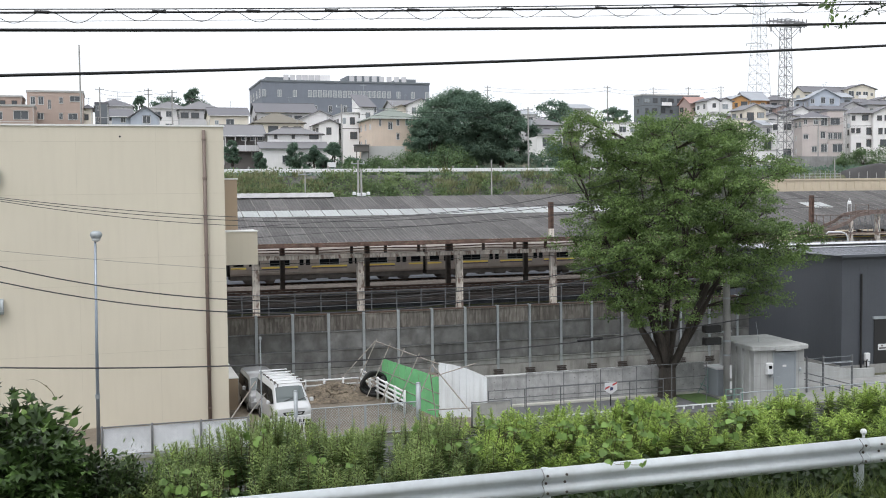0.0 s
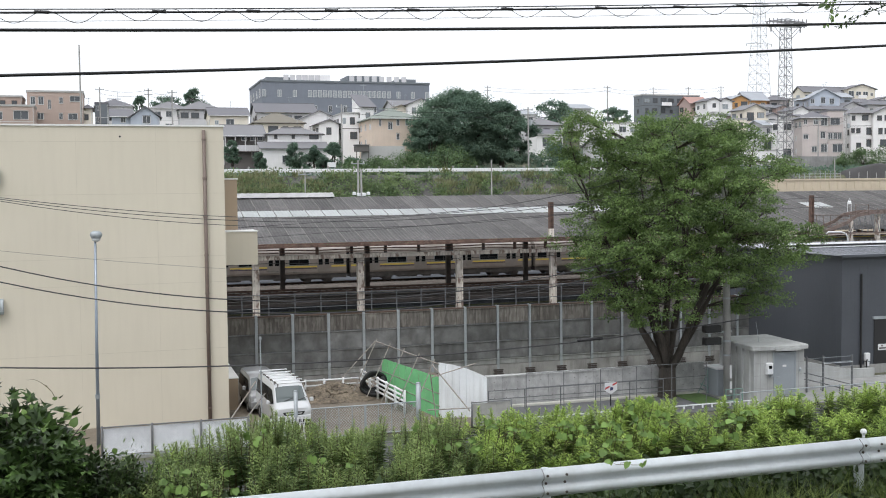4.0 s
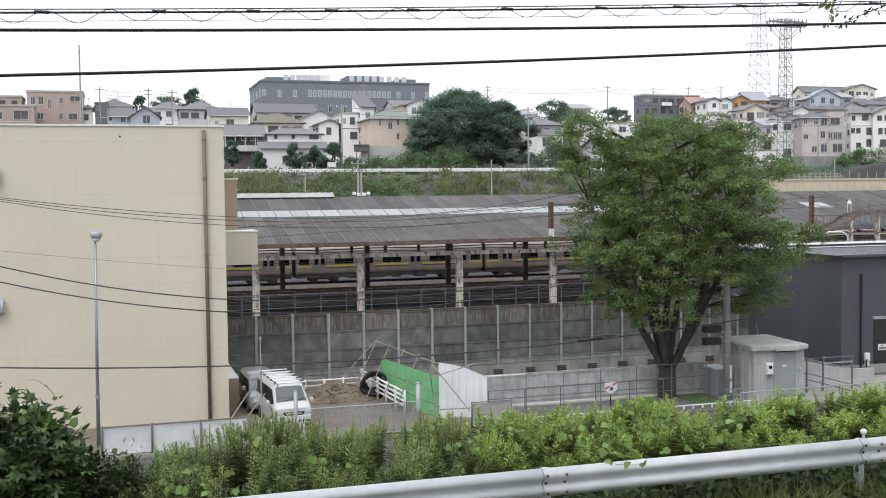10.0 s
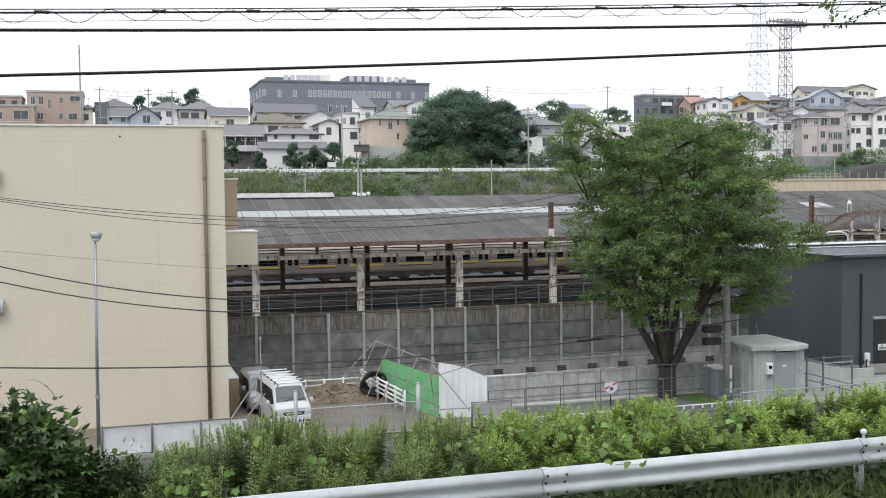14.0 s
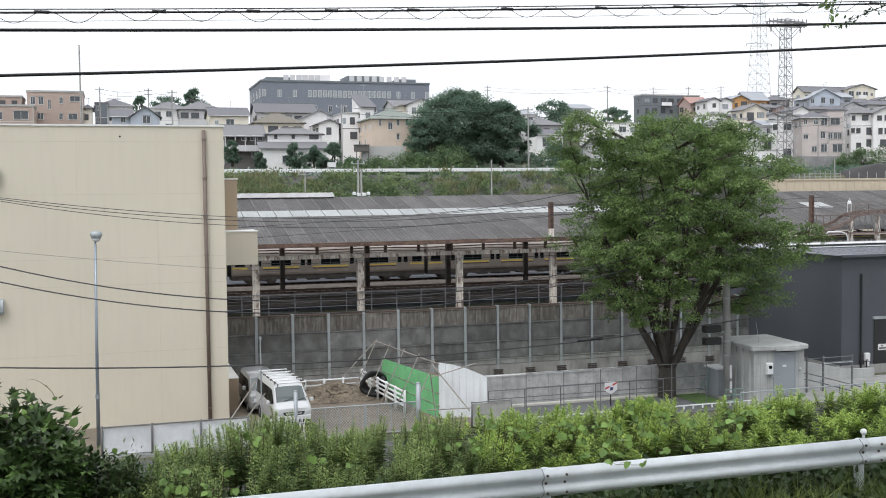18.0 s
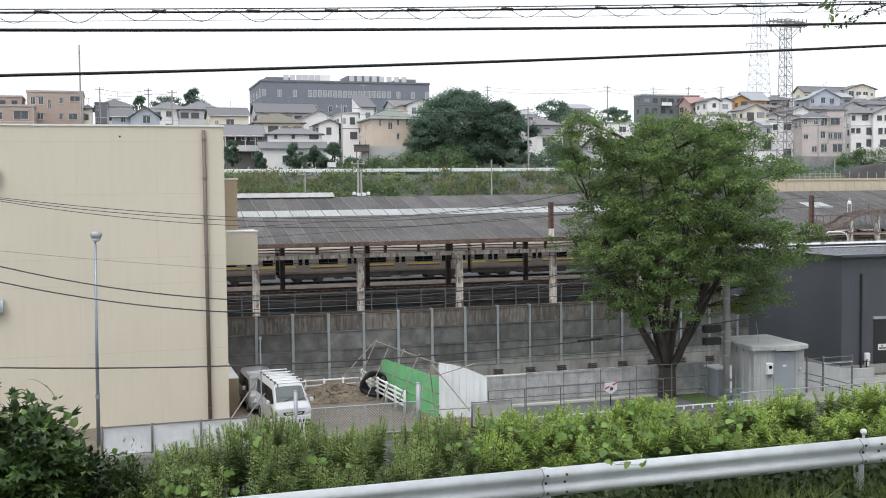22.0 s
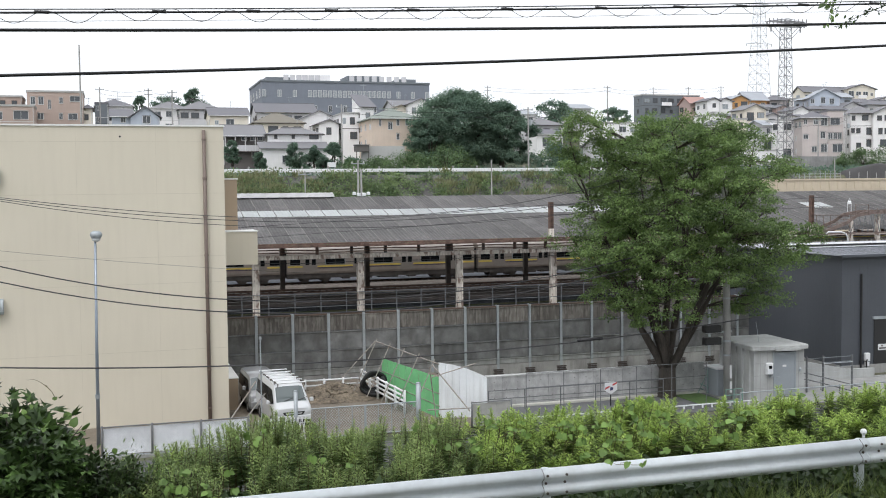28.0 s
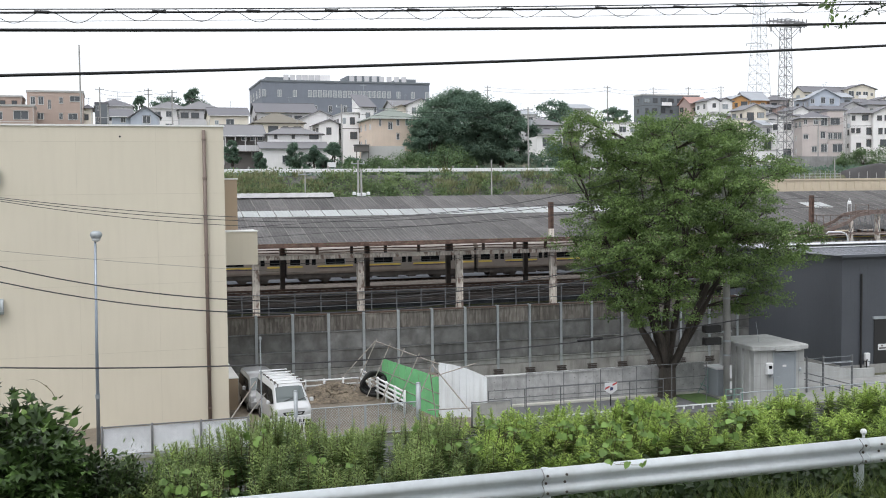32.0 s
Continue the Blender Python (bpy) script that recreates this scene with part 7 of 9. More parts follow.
def slope_growth():
    rng = np.random.default_rng(31)
    chunks, n_cl = [], 1000
    for _ in range(n_cl):
        x, s = rng.uniform(14, 118), rng.uniform(0, 1)
        dense = 0.95 if x < 41 else 0.5 if x < 95 else 0.8
        if s > 0.25 and rng.random() > dense or noise.noise((x * 0.09, s * 2.0, 4)) < (-0.3 if x < 41 else -0.08 if x < 95 else -0.3):
            continue
        y, z = 143.5 + 15.1 * s, 2.0 + 11 * s
        k = 170
        r = rng.uniform(0.7, 1.9)
        g = rng.normal(0, 1, (k, 3))
        g /= np.linalg.norm(g, axis=1, keepdims=True)
        z -= 0.0
        loc = np.array([x, y - 0.3, z + 0.4]) + g * rng.uniform(0.3, 1, (k, 1)) * np.array([r * 1.4, r * 0.8, r * 0.7])
        sz = rng.uniform(0.16, 0.4, k)
        chunks.append(instances(*LEAF4, loc, g + rng.normal(0, 0.5, (k, 3)), np.array([0, -0.4, 1.0]) + rng.normal(0, 0.4, (k, 3)), np.stack([sz * 0.6, sz, sz], 1)))
    tufts = []
    for _ in range(800):
        x, s = rng.uniform(14, 118), rng.uniform(0.05, 1)
        if noise.noise((x * 0.06, s, 9)) < -0.05 or 24 < x < 38 and rng.random() < 0.8 or x > 41 and s > 0.5 and rng.random() < 0.6:
            continue
        k = 40
        loc = np.array([x, 143.2 + 15.1 * s, 2.2 + 11 * s]) + rng.normal(0, 1, (k, 3)) * np.array([0.6, 0.3, 0.1])
        fw = np.stack([rng.normal(0, 0.4, k), rng.normal(-0.3, 0.3, k), np.ones(k)], 1)
        sz = rng.uniform(0.6, 1.5, k)
        tufts.append(instances(*LEAF4, loc, fw, np.array([0, -1.0, 0.4]) + rng.normal(0, 0.4, (k, 3)), np.stack([np.full(k, 0.13), sz, sz], 1)))
    v, f = merged(tufts)
    tagged(part("slope_grass", mesh_arrays("slope_grass", v, f, M_TUFT), M_TUFT, None, "pale dry grass tufts on the cutting wall"), category="grass", kind="stuff")
    v, f = merged(chunks)
    tagged(part("slope_growth", mesh_arrays("slope_growth", v, f, M_SLOPELEAF), M_SLOPELEAF, None, "rough green and yellowish growth on the cutting wall"), category="undergrowth", kind="stuff")
    chunks = []
    for _ in range(1000):
        x = rng.uniform(15, 200)
        y = 165 + 90 * rng.random() ** 2.2
        k, r = 90, rng.uniform(0.6, 1.5)
        z = ground_z(x, y)
        g = rng.normal(0, 1, (k, 3))
        g /= np.linalg.norm(g, axis=1, keepdims=True)
        loc = np.array([x, y, z + 0.5]) + g * np.array([r * 1.3, r, r * 0.75])
        sz = rng.uniform(0.25, 0.5, k)
        chunks.append(instances(*LEAF4, loc, g + rng.normal(0, 0.5, (k, 3)), np.array([0, -0.3, 1.0]) + rng.normal(0, 0.4, (k, 3)), np.stack([sz * 0.6, sz, sz], 1)))
    v, f = merged(chunks)
    tagged(part("roadside_growth", mesh_arrays("roadside_growth", v, f, M_HAZELEAF), M_HAZELEAF, None, "dark green hedges and growth along the upper road"), category="undergrowth", kind="stuff")


slope_growth()

far_rail = thing("far_guardrail", "white guardrail along the road above the cutting", "guardrail")
fb = mesh_of("beam", Geo().prism([(0, -0.06), (-0.05, 0.04), (-0.03, 0.2), (-0.05, 0.36), (0, 0.47), (0.03, 0.47), (0.03, -0.06)], "x", 0, 3.98), M_WHITE)
fp = mesh_of("post", Geo().box(-0.08, 0.08, 0.03, 0.19, -1.0, 0.62).box(-0.13, 0.13, 0.0, 0.24, 0.62, 0.85), M_POLECON)
for i in range(21):
    put("beam", fb, far_rail, pose(12 + 4 * i, 162, 13.607))
    put("post", fp, far_rail, pose(12 + 4 * i, 162, 13.607))


# ---------- houses ----------
def hue(name, c, **k):
    return surf(name, c, 0.8, var=0.06, scale=0.4, fine=12, bump=0.05, grain=0.05, streak=0.15, streak_color=tuple(x * 0.6 for x in c), **k)


# hill walls and roofs coloured paler than bare, with distance haze mixed in
WALLS = {"white": hue("house_white", (0.82, 0.81, 0.81)), "cream": hue("house_cream", (0.74, 0.69, 0.6)), "grey": hue("house_grey", (0.56, 0.555, 0.57)), "taupe": hue("house_taupe", (0.52, 0.465, 0.45)),
         "peach": hue("house_peach", (0.66, 0.55, 0.46)), "brown": hue("house_brown_tile", (0.42, 0.33, 0.285)), "blue": hue("house_blue_grey", (0.44, 0.485, 0.56)), "orange": hue("house_orange", (0.52, 0.29, 0.12)),
         "dark": hue("house_charcoal", (0.17, 0.19, 0.21)), "umber": hue("house_dark_umber", (0.13, 0.12, 0.115)), "pink": hue("house_pink", (0.5, 0.38, 0.35)), "navy": hue("school_dark_cladding", (0.19, 0.21, 0.25))}
ROOFS = {"slate": hue("roof_slate", (0.16, 0.16, 0.175)), "grey": hue("roof_grey_tile", (0.2, 0.2, 0.21)), "olive": hue("roof_olive_tile", (0.19, 0.175, 0.145)), "green": hue("roof_green_tile", (0.22, 0.25, 0.225)),
         "pale": hue("roof_pale_metal", (0.34, 0.36, 0.39)), "red": hue("roof_rose_tile", (0.4, 0.25, 0.22)), "flat": hue("roof_flat_membrane", (0.4, 0.4, 0.39))}
FRAME = surf("pale_window_frame", (0.62, 0.62, 0.62), 0.5, 0.2, var=0.05)
FRAME_DARK = surf("bronze_window_frame", (0.09, 0.08, 0.075), 0.5, 0.3, var=0.05)
MESHES = {}


def shared(key, make):
    if key not in MESHES:
        MESHES[key] = make()
    return MESHES[key]


def window(parent, x, y, z, w, h, turn=0, dark=True, dark_frame=False):
    fr = shared(("frame", w, h, dark_frame), lambda: mesh_of("window_frame", Geo().box(-w / 2 - 0.08, w / 2 + 0.08, -0.1, 0.02, -0.09, 0).box(-w / 2 - 0.08, w / 2 + 0.08, -0.1, 0.02, h, h + 0.08)
                .box(-w / 2 - 0.08, -w / 2, -0.1, 0.02, 0, h).box(w / 2, w / 2 + 0.08, -0.1, 0.02, 0, h).box(-0.03, 0.03, -0.08, 0.0, 0, h), FRAME_DARK if dark_frame else FRAME))
    pn = shared(("pane", w, h, dark), lambda: mesh_of("pane", Geo().box(-w / 2, w / 2, -0.04, 0.0, 0, h), M_HOUSEGLASS if dark else M_PALEGLASS))
    ob = put("window", fr, parent, pose(x, y, z, 0, 0, turn))
    put("pane", pn, ob, Matrix.Identity(4))
    return ob


def house(x, y, z, w, h, d, roof, wall_c, roof_c, label, floors=2, seed=0, balcony=False, ridge=None, wing=None, category="house", turn=0, wins=None):
    """A house whose front left foot is at x, y, z. roof: gable_x (ridge along x), gable_y (gable to the front), hip, flat, shed."""
    rng = random.Random(seed * 7 + 3)
    t = thing("house" if category == "house" else "apartment_block" if category == "apartment block" else "school_building", label, category, pose(x, y, z, 0, 0, turn), "hill houses")
    floors = max(1, round(h / 2.75))
    dark_frame = rng.random() < 0.6 if not wins else wall_c in ("white", "cream")
    wall_m, roof_m = WALLS[wall_c], ROOFS[roof_c]
    part("wall", Geo().box(0, w, 0, d, -5, h), wall_m, t)
    o = 0.45
    rh = ridge if ridge is not None else min(w, d) * 0.24
    g = Geo()
    if roof == "gable_x":
        g.prism([(-o, h - 0.12), (-o, h + 0.06), (d / 2, h + rh + 0.1), (d + o, h + 0.06), (d + o, h - 0.12), (d / 2, h + rh - 0.12)], "x", -o, w + o)
        part("gable", Geo().prism([(0, h), (d, h), (d / 2, h + rh - 0.1)], "x", 0.0, w), wall_m, t)
    elif roof == "gable_y":
        g.prism([(-o, h - 0.12), (-o, h + 0.06), (w / 2, h + rh + 0.1), (w + o, h + 0.06), (w + o, h - 0.12), (w / 2, h + rh - 0.12)], "y", -o, d + o)
        part("gable", Geo().prism([(0, h), (w, h), (w / 2, h + rh - 0.1)], "y", 0.0, d), wall_m, t)
    elif roof == "hip":
        k = min(w, d) * 0.45
        if w >= d:
            a, b = (k, d / 2), (w - k, d / 2)
        else:
            a, b = (w / 2, k), (w / 2, d - k)
        base = [(-o, -o), (w + o, -o), (w + o, d + o), (-o, d + o)]
        g.add([(px, py, h - 0.1) for px, py in base] + [(px, py, h + 0.05) for px, py in base] + [(*a, h + rh), (*b, h + rh)],
              [(3, 2, 1, 0), (0, 1, 5, 4), (1, 2, 6, 5), (2, 3, 7, 6), (3, 0, 4, 7)] + ([(4, 5, 9, 8), (5, 6, 9), (6, 7, 8, 9), (7, 4, 8)] if w >= d else [(4, 5, 8), (5, 6, 9, 8), (6, 7, 9), (7, 4, 8, 9)]))
    elif roof == "shed":
        g.prism([(-o, h - 0.1), (-o, h + 0.05), (d + o, h + rh + 0.1), (d + o, h + rh - 0.05)], "x", -o, w + o)
        part("gable", Geo().prism([(0, h), (d, h), (d, h + rh - 0.08)], "x", 0, w), wall_m, t)
    else:
        g.box(-0.12, w + 0.12, -0.12, d + 0.12, h, h + 0.35)
    r = part("roof", g, roof_m, t)
    if roof in ("gable_x", "hip") and w > 6:
        part("ridge_tile", Geo().box(w * 0.3 if roof == "hip" else -o, w * 0.7 if roof == "hip" else w + o, d / 2 - 0.12, d / 2 + 0.12, h + rh + 0.02, h + rh + 0.16), roof_m, r)
    fh = h / floors
    base = h - floors * 2.75
    if wins:
        for wx, wz, ww, wh in wins:
            window(t, wx, 0, wz, ww, wh, 0, True, dark_frame)
            part("window_hood", Geo().box(wx - ww / 2 - 0.12, wx + ww / 2 + 0.12, -0.2, 0.0, wz + wh + 0.1, wz + wh + 0.15), roof_m, t)
    for f in range(floors):
        n = 0 if wins else max(1, int(w / 2.3))
        for i in range(n):
            if rng.random() < 0.94:
                ww, wh = rng.choice(((1.6, 1.1), (1.6, 1.2), (0.8, 1.2), (1.7, 1.8), (1.2, 1.2), (0.7, 0.8)))
                window(t, w * (i + 0.5) / n + rng.uniform(-0.15, 0.15), 0, base + f * 2.75 + (0.3 if wh > 1.5 else 0.85), min(ww, w / n - 0.3), wh, 0, rng.random() < 0.85, dark_frame)
        n = max(1, int(d / 3.0))
        for i in range(n):
            if rng.random() < 0.75:
                ww, wh = rng.choice(((0.7, 1.0), (1.6, 1.1), (0.8, 0.8)))
                window(t, 0, d * (i + 0.5) / n, base + f * 2.75 + 0.9, ww, wh, -90, rng.random() < 0.75, dark_frame)
        if f and rng.random() < 0.5:
            part("storey_band", Geo().box(-0.02, w + 0.02, -0.025, d + 0.02, base + f * 2.75 - 0.05, base + f * 2.75 + 0.05), FRAME_DARK if dark_frame else FRAME, t)
    if roof != "flat":
        part("gutter", Geo().tube([(-o, -o - 0.05, h - 0.04), (w + o, -o - 0.05, h - 0.04)] if roof != "gable_y" else [(-o - 0.05, -o, h - 0.04), (-o - 0.05, d + o, h - 0.04)], 0.07, 5), FRAME_DARK if dark_frame else FRAME, t)
    if not balcony and not wins and floors > 1 and rng.random() < 0.4:
        bx = w * rng.uniform(0.1, 0.4)
        bz = base + (floors - 1) * 2.75
        b = part("balcony", Geo().box(bx, bx + min(3.0, w * 0.5), -0.9, 0, bz - 0.1, bz + 0.02), wall_m, t)
        part("balcony_rail", Geo().box(bx, bx + min(3.0, w * 0.5), -0.92, -0.86, bz + 0.02, bz + 0.95), WALLS["white"] if rng.random() < 0.6 else wall_m, b)
    if balcony:
        u0, u1, rail_m = (0.0, 1.0, WALLS["grey"]) if balcony == "long" else (0.42, 0.96, wall_m)
        for f in range(1, floors):
            b = part("balcony", Geo().box(w * u0, w * u1, -1.0, 0, f * fh - 0.1, f * fh + 0.05), wall_m, t)
            part("balcony_rail", Geo().box(w * u0, w * u1, -1.02, -0.96, f * fh + 0.05, f * fh + 1.0), rail_m, b)
            for k in range(5 if balcony == "long" else 2):
                xx = w * (u0 + (u1 - u0) * (k / 4 if balcony == "long" else k))
                part("balcony_post", Geo().box(xx - 0.06, xx + 0.06, -1.04, -0.95, f * fh, f * fh + (fh if balcony == "long" else 1.1)), FRAME, b)
                if balcony != "long":
                    part("balcony_side", Geo().box(xx - 0.03, xx + 0.03, -0.96, 0, f * fh + 0.05, f * fh + 1.0), rail_m, b)
        if balcony == "long":
            part("walkway_shade", Geo().box(0, w, -1.3, 0, h - 0.2, h - 0.1), roof_m, t)
    part("downpipe", Geo().tube([(w - 0.15, -0.06, -4), (w - 0.15, -0.06, h)], 0.05, 5), FRAME, t)
    if wing:
        ww, wh, wd = wing
        wp = part("wing", Geo().box(-ww * 0.15, ww, -wd, -0.004, -5, wh), wall_m, t)
        part("wing_roof", Geo().prism([(-wd - 0.5, wh - 0.05), (-wd - 0.5, wh + 0.1), (0.0, wh + 1.25), (0.0, wh + 1.1)], "x", -ww * 0.15 - 0.4, ww + 0.4), roof_m, wp)
        window(t, ww * 0.3, -wd, 0.5, 1.6, 1.1)
        window(t, ww * 0.75, -wd, 0.5, 1.6, 1.1)
    if rng.random() < 0.5 and roof != "flat":
        part("aerial", Geo().tube([(w * 0.6, d * 0.5, h + rh * 0.8), (w * 0.6, d * 0.5, h + rh + 1.6)], 0.03, 4).tube([(w * 0.6 - 0.6, d * 0.5, h + rh + 1.4), (w * 0.6 + 0.6, d * 0.5, h + rh + 1.4)], 0.025, 4), M_GALV, t)
    return t


house(140.71, 196.0, 16.76, 5.25, 8.40, 7, "hip", "taupe", "slate", "taupe three-storey house with a dark hipped roof", 3, 153, ridge=1.5, turn=-22, wins=[(0.65, 7.07, 0.59, 0.96), (2.75, 7.04, 0.82, 0.97), (4.50, 6.77, 1.29, 1.69), (0.73, 3.97, 0.94, 0.85), (4.23, 4.03, 0.94, 1.33), (2.50, 1.20, 0.94, 1.09), (4.54, 1.17, 1.29, 1.57)])
house(145.77, 194.5, 16.93, 3.49, 9.60, 7, "flat", "taupe", "slate", "taupe three-storey house with rows of dark windows", 3, 154, ridge=None, turn=-22, wins=[(1.65, 6.70, 1.88, 1.34), (0.68, 3.74, 0.83, 1.21), (1.67, 3.73, 0.71, 1.20), (2.61, 3.71, 0.71, 1.20), (2.16, 0.96, 1.88, 1.58)])
house(155.25, 199.0, 17.28, 4.79, 9.20, 8, "hip", "white", "grey", "white three-storey house with a grey hipped roof", 3, 155, ridge=1.8, turn=-22, wins=[(0.55, 7.71, 0.61, 0.87), (3.01, 7.67, 1.21, 1.00), (0.45, 5.01, 0.61, 0.87), (1.59, 4.99, 0.73, 0.87), (4.23, 4.57, 1.69, 1.38), (1.68, 1.79, 0.85, 0.87), (4.20, 1.99, 1.57, 1.38)])
house(158.72, 196.0, 17.10, 6.41, 9.20, 8, "gable_y", "white", "grey", "white three-storey house with a gabled roof", 3, 156, ridge=1.6, turn=-22, wins=[(1.47, 4.78, 0.72, 1.11), (3.25, 4.74, 1.67, 1.12), (1.26, 7.71, 0.84, 0.87), (3.22, 7.67, 1.67, 1.00), (2.09, 2.08, 1.20, 1.36), (4.40, 2.04, 1.80, 1.37)])
house(173.76, 239.0, 27.20, 7.85, 6.30, 7, "gable_y", "blue", "pale", "pale blue gabled house with dark trim", 3, 147, ridge=2.4, turn=-18, wins=[(0.73, 4.98, 0.88, 1.03), (3.42, 4.94, 1.03, 1.47), (5.68, 4.77, 1.17, 1.32)])
house(4.25, 213.0, 20.64, 5.39, 4.50, 9, "gable_y", "blue", "slate", "blue-grey gabled house with a dark roof", 3, 104, ridge=2.1, turn=0, wins=[(2.93, 3.46, 1.32, 1.27)])
house(0.88, 214.0, 20.79, 3.60, 4.50, 9, "gable_x", "blue", "slate", "blue-grey house wing with a long dark roof", 3, 105, ridge=1.7, turn=0, wins=[(2.04, 3.45, 0.80, 0.85)])
house(-14.36, 218.0, 21.68, 10.11, 8.40, 11, "flat", "brown", "flat", "brown tiled three-storey apartment block with recessed balconies", 3, 100, ridge=None, turn=0, wins=[(1.05, 6.09, 0.76, 1.37), (2.50, 6.11, 0.86, 1.37), (3.99, 5.27, 0.46, 1.59), (6.09, 6.37, 0.58, 1.06), (8.59, 6.73, 1.71, 0.94), (6.00, 3.37, 0.58, 1.06), (8.14, 3.28, 1.60, 1.06), (2.37, 3.34, 0.97, 1.06)])
house(-21.23, 210.0, 20.72, 8.56, 6.00, 7, "flat", "brown", "flat", "brown tiled lower wing of the apartment block", 3, 101, ridge=None, turn=0, wins=[(2.68, 3.70, 0.91, 1.21), (6.31, 3.74, 2.45, 1.40)])
house(-4.35, 219.0, 22.01, 1.65, 5.20, 8, "hip", "cream", "slate", "small cream annex beside the brown apartment block", 3, 102, ridge=0.8, turn=0, wins=[(0.57, 3.04, 0.60, 0.86)])
house(-2.28, 231.0, 23.67, 2.53, 5.40, 8, "flat", "dark", "slate", "dark house half beside the white hipped house", 3, 103, ridge=None, turn=0, wins=[(0.69, 4.15, 0.53, 0.79), (0.63, 1.75, 0.52, 0.91)])
house(-25.48, 222, 21.56, 9.99, 7.83, 9, "flat", "brown", "flat", "brown tiled rear wing of the apartment block", 3, 2, category='apartment block', balcony=True)
house(-2.13, 232, 24.81, 7.22, 3.93, 9, "hip", "white", "slate", "white house with a dark hipped roof", 2, 3)
house(9.67, 255, 25.94, 7.79, 4.25, 10, "hip", "white", "grey", "white house under a broad grey roof", 2, 5)
house(15.63, 250, 25.81, 9.28, 3.82, 10, "hip", "grey", "grey", "grey house under a broad tiled roof", 2, 6)
house(21.11, 236, 24.87, 8.17, 2.43, 10, "gable_x", "cream", "slate", "cream house with a dark low roof", 2, 7)
house(18.36, 180, 14.85, 6.48, 5.12, 9, "gable_x", "umber", "grey", "two-storey dark apartment house with long pale balconies", 2, 8, balcony='long', ridge=2.0, wins=[(3.18, 4.37, 0.73, 0.65), (4.66, 4.38, 0.73, 0.65), (5.78, 4.38, 0.73, 0.65), (4.89, 1.67, 0.90, 1.31)])
house(25.13, 178, 14.95, 9.03, 5.23, 6, "hip", "white", "grey", "white two-storey house with two tiers of grey tiled roofs", 2, 9, wing=(9.4, 2.75, 2.4), ridge=1.2, wins=[(4.24, 4.57, 0.36, 0.65), (7.69, 4.50, 1.41, 0.65), (1.34, 4.56, 0.36, 0.65)])
house(26.07, 202, 20.22, 9.31, 3.37, 9, "hip", "cream", "olive", "cream house with an olive tiled roof", 2, 10)
house(31.64, 240, 24.58, 13.24, 3.76, 10, "gable_x", "grey", "slate", "grey house with a long dark roof", 2, 11)
house(35.32, 208, 19.87, 8.46, 4.61, 9, "gable_y", "white", "grey", "white gabled house with a grey roof", 2, 12)
house(37.90, 200, 19.94, 3.77, 3.38, 7, "gable_y", "white", "grey", "small white gabled house", 2, 13)
house(42.22, 199, 18.84, 3.80, 6.35, 9, "flat", "white", "flat", "white cubic modern house", 3, 14)
house(45.35, 197, 18.76, 2.38, 7.58, 8, "shed", "white", "slate", "tall narrow white house with a slanted roof", 3, 15, ridge=3.0)
house(45.33, 188, 18.39, 8.62, 5.26, 11, "hip", "peach", "green", "peach two-storey house with a green hipped roof", 2, 16, wins=[(3.20, 3.33, 0.72, 1.21), (4.62, 4.05, 0.41, 1.01), (6.31, 4.06, 0.41, 1.11), (4.59, 1.52, 0.41, 1.01), (1.33, 3.92, 0.30, 1.11)])
house(61.91, 240, 26.68, 5.38, 2.46, 9, "gable_y", "cream", "olive", "cream gabled house behind the peach house", 2, 17)
house(65.67, 238, 26.58, 6.20, 3.74, 9, "gable_y", "white", "slate", "pale gabled house with a dark roof", 2, 18)
house(70.65, 246, 27.55, 6.73, 2.94, 9, "gable_x", "blue", "slate", "blue-grey house with a dark gabled roof", 2, 19)
house(66.91, 256, 28.75, 7.05, 2.76, 9, "gable_x", "grey", "grey", "grey house with a long tiled roof", 2, 20)
house(75.77, 250, 27.45, 4.30, 3.13, 8, "gable_x", "white", "grey", "white house behind the big tree", 2, 21)
house(87.23, 226, 22.82, 4.90, 4.80, 8, "hip", "white", "pale", "white house with a pale hipped roof", 2, 22)
house(83.52, 208, 19.27, 7.36, 4.68, 9, "hip", "grey", "grey", "grey house with a tiled hipped roof", 2, 23)
house(83.39, 204, 19.10, 4.48, 2.76, 5, "gable_x", "white", "slate", "low white annex with a dark roof", 1, 24)
house(117.09, 262, 29.04, 5.54, 2.97, 9, "gable_x", "grey", "pale", "grey house with a pale metal roof", 2, 25)
house(104.73, 222, 23.21, 11.01, 2.17, 8, "flat", "white", "flat", "long low white building", 1, 26)
house(93.19, 195, 15.60, 6.20, 3.59, 8, "gable_x", "grey", "slate", "grey house partly behind the zelkova", 2, 27)
house(137.78, 262, 28.82, 17.38, 6.87, 5, "flat", "dark", "flat", "grey flat-roofed building with small windows", 2, 28)
house(148.29, 255, 28.84, 5.11, 4.20, 6, "gable_x", "pink", "red", "pink house with a rose tiled roof", 2, 29, ridge=2.0)
house(149.19, 248, 27.79, 3.68, 5.42, 6, "gable_y", "white", "slate", "white gabled house with a dark roof", 2, 30)
house(153.15, 249, 28.18, 4.06, 5.02, 6, "gable_y", "white", "slate", "white gabled house with dark window bands", 2, 31)
house(139.26, 232, 23.93, 5.33, 4.12, 6, "flat", "white", "flat", "white flat-roofed annex with a terrace", 1, 32, balcony=False)
house(157.84, 250, 27.10, 4.80, 6.85, 6, "gable_y", "orange", "pale", "orange gabled house with a pale metal roof", 2, 33)
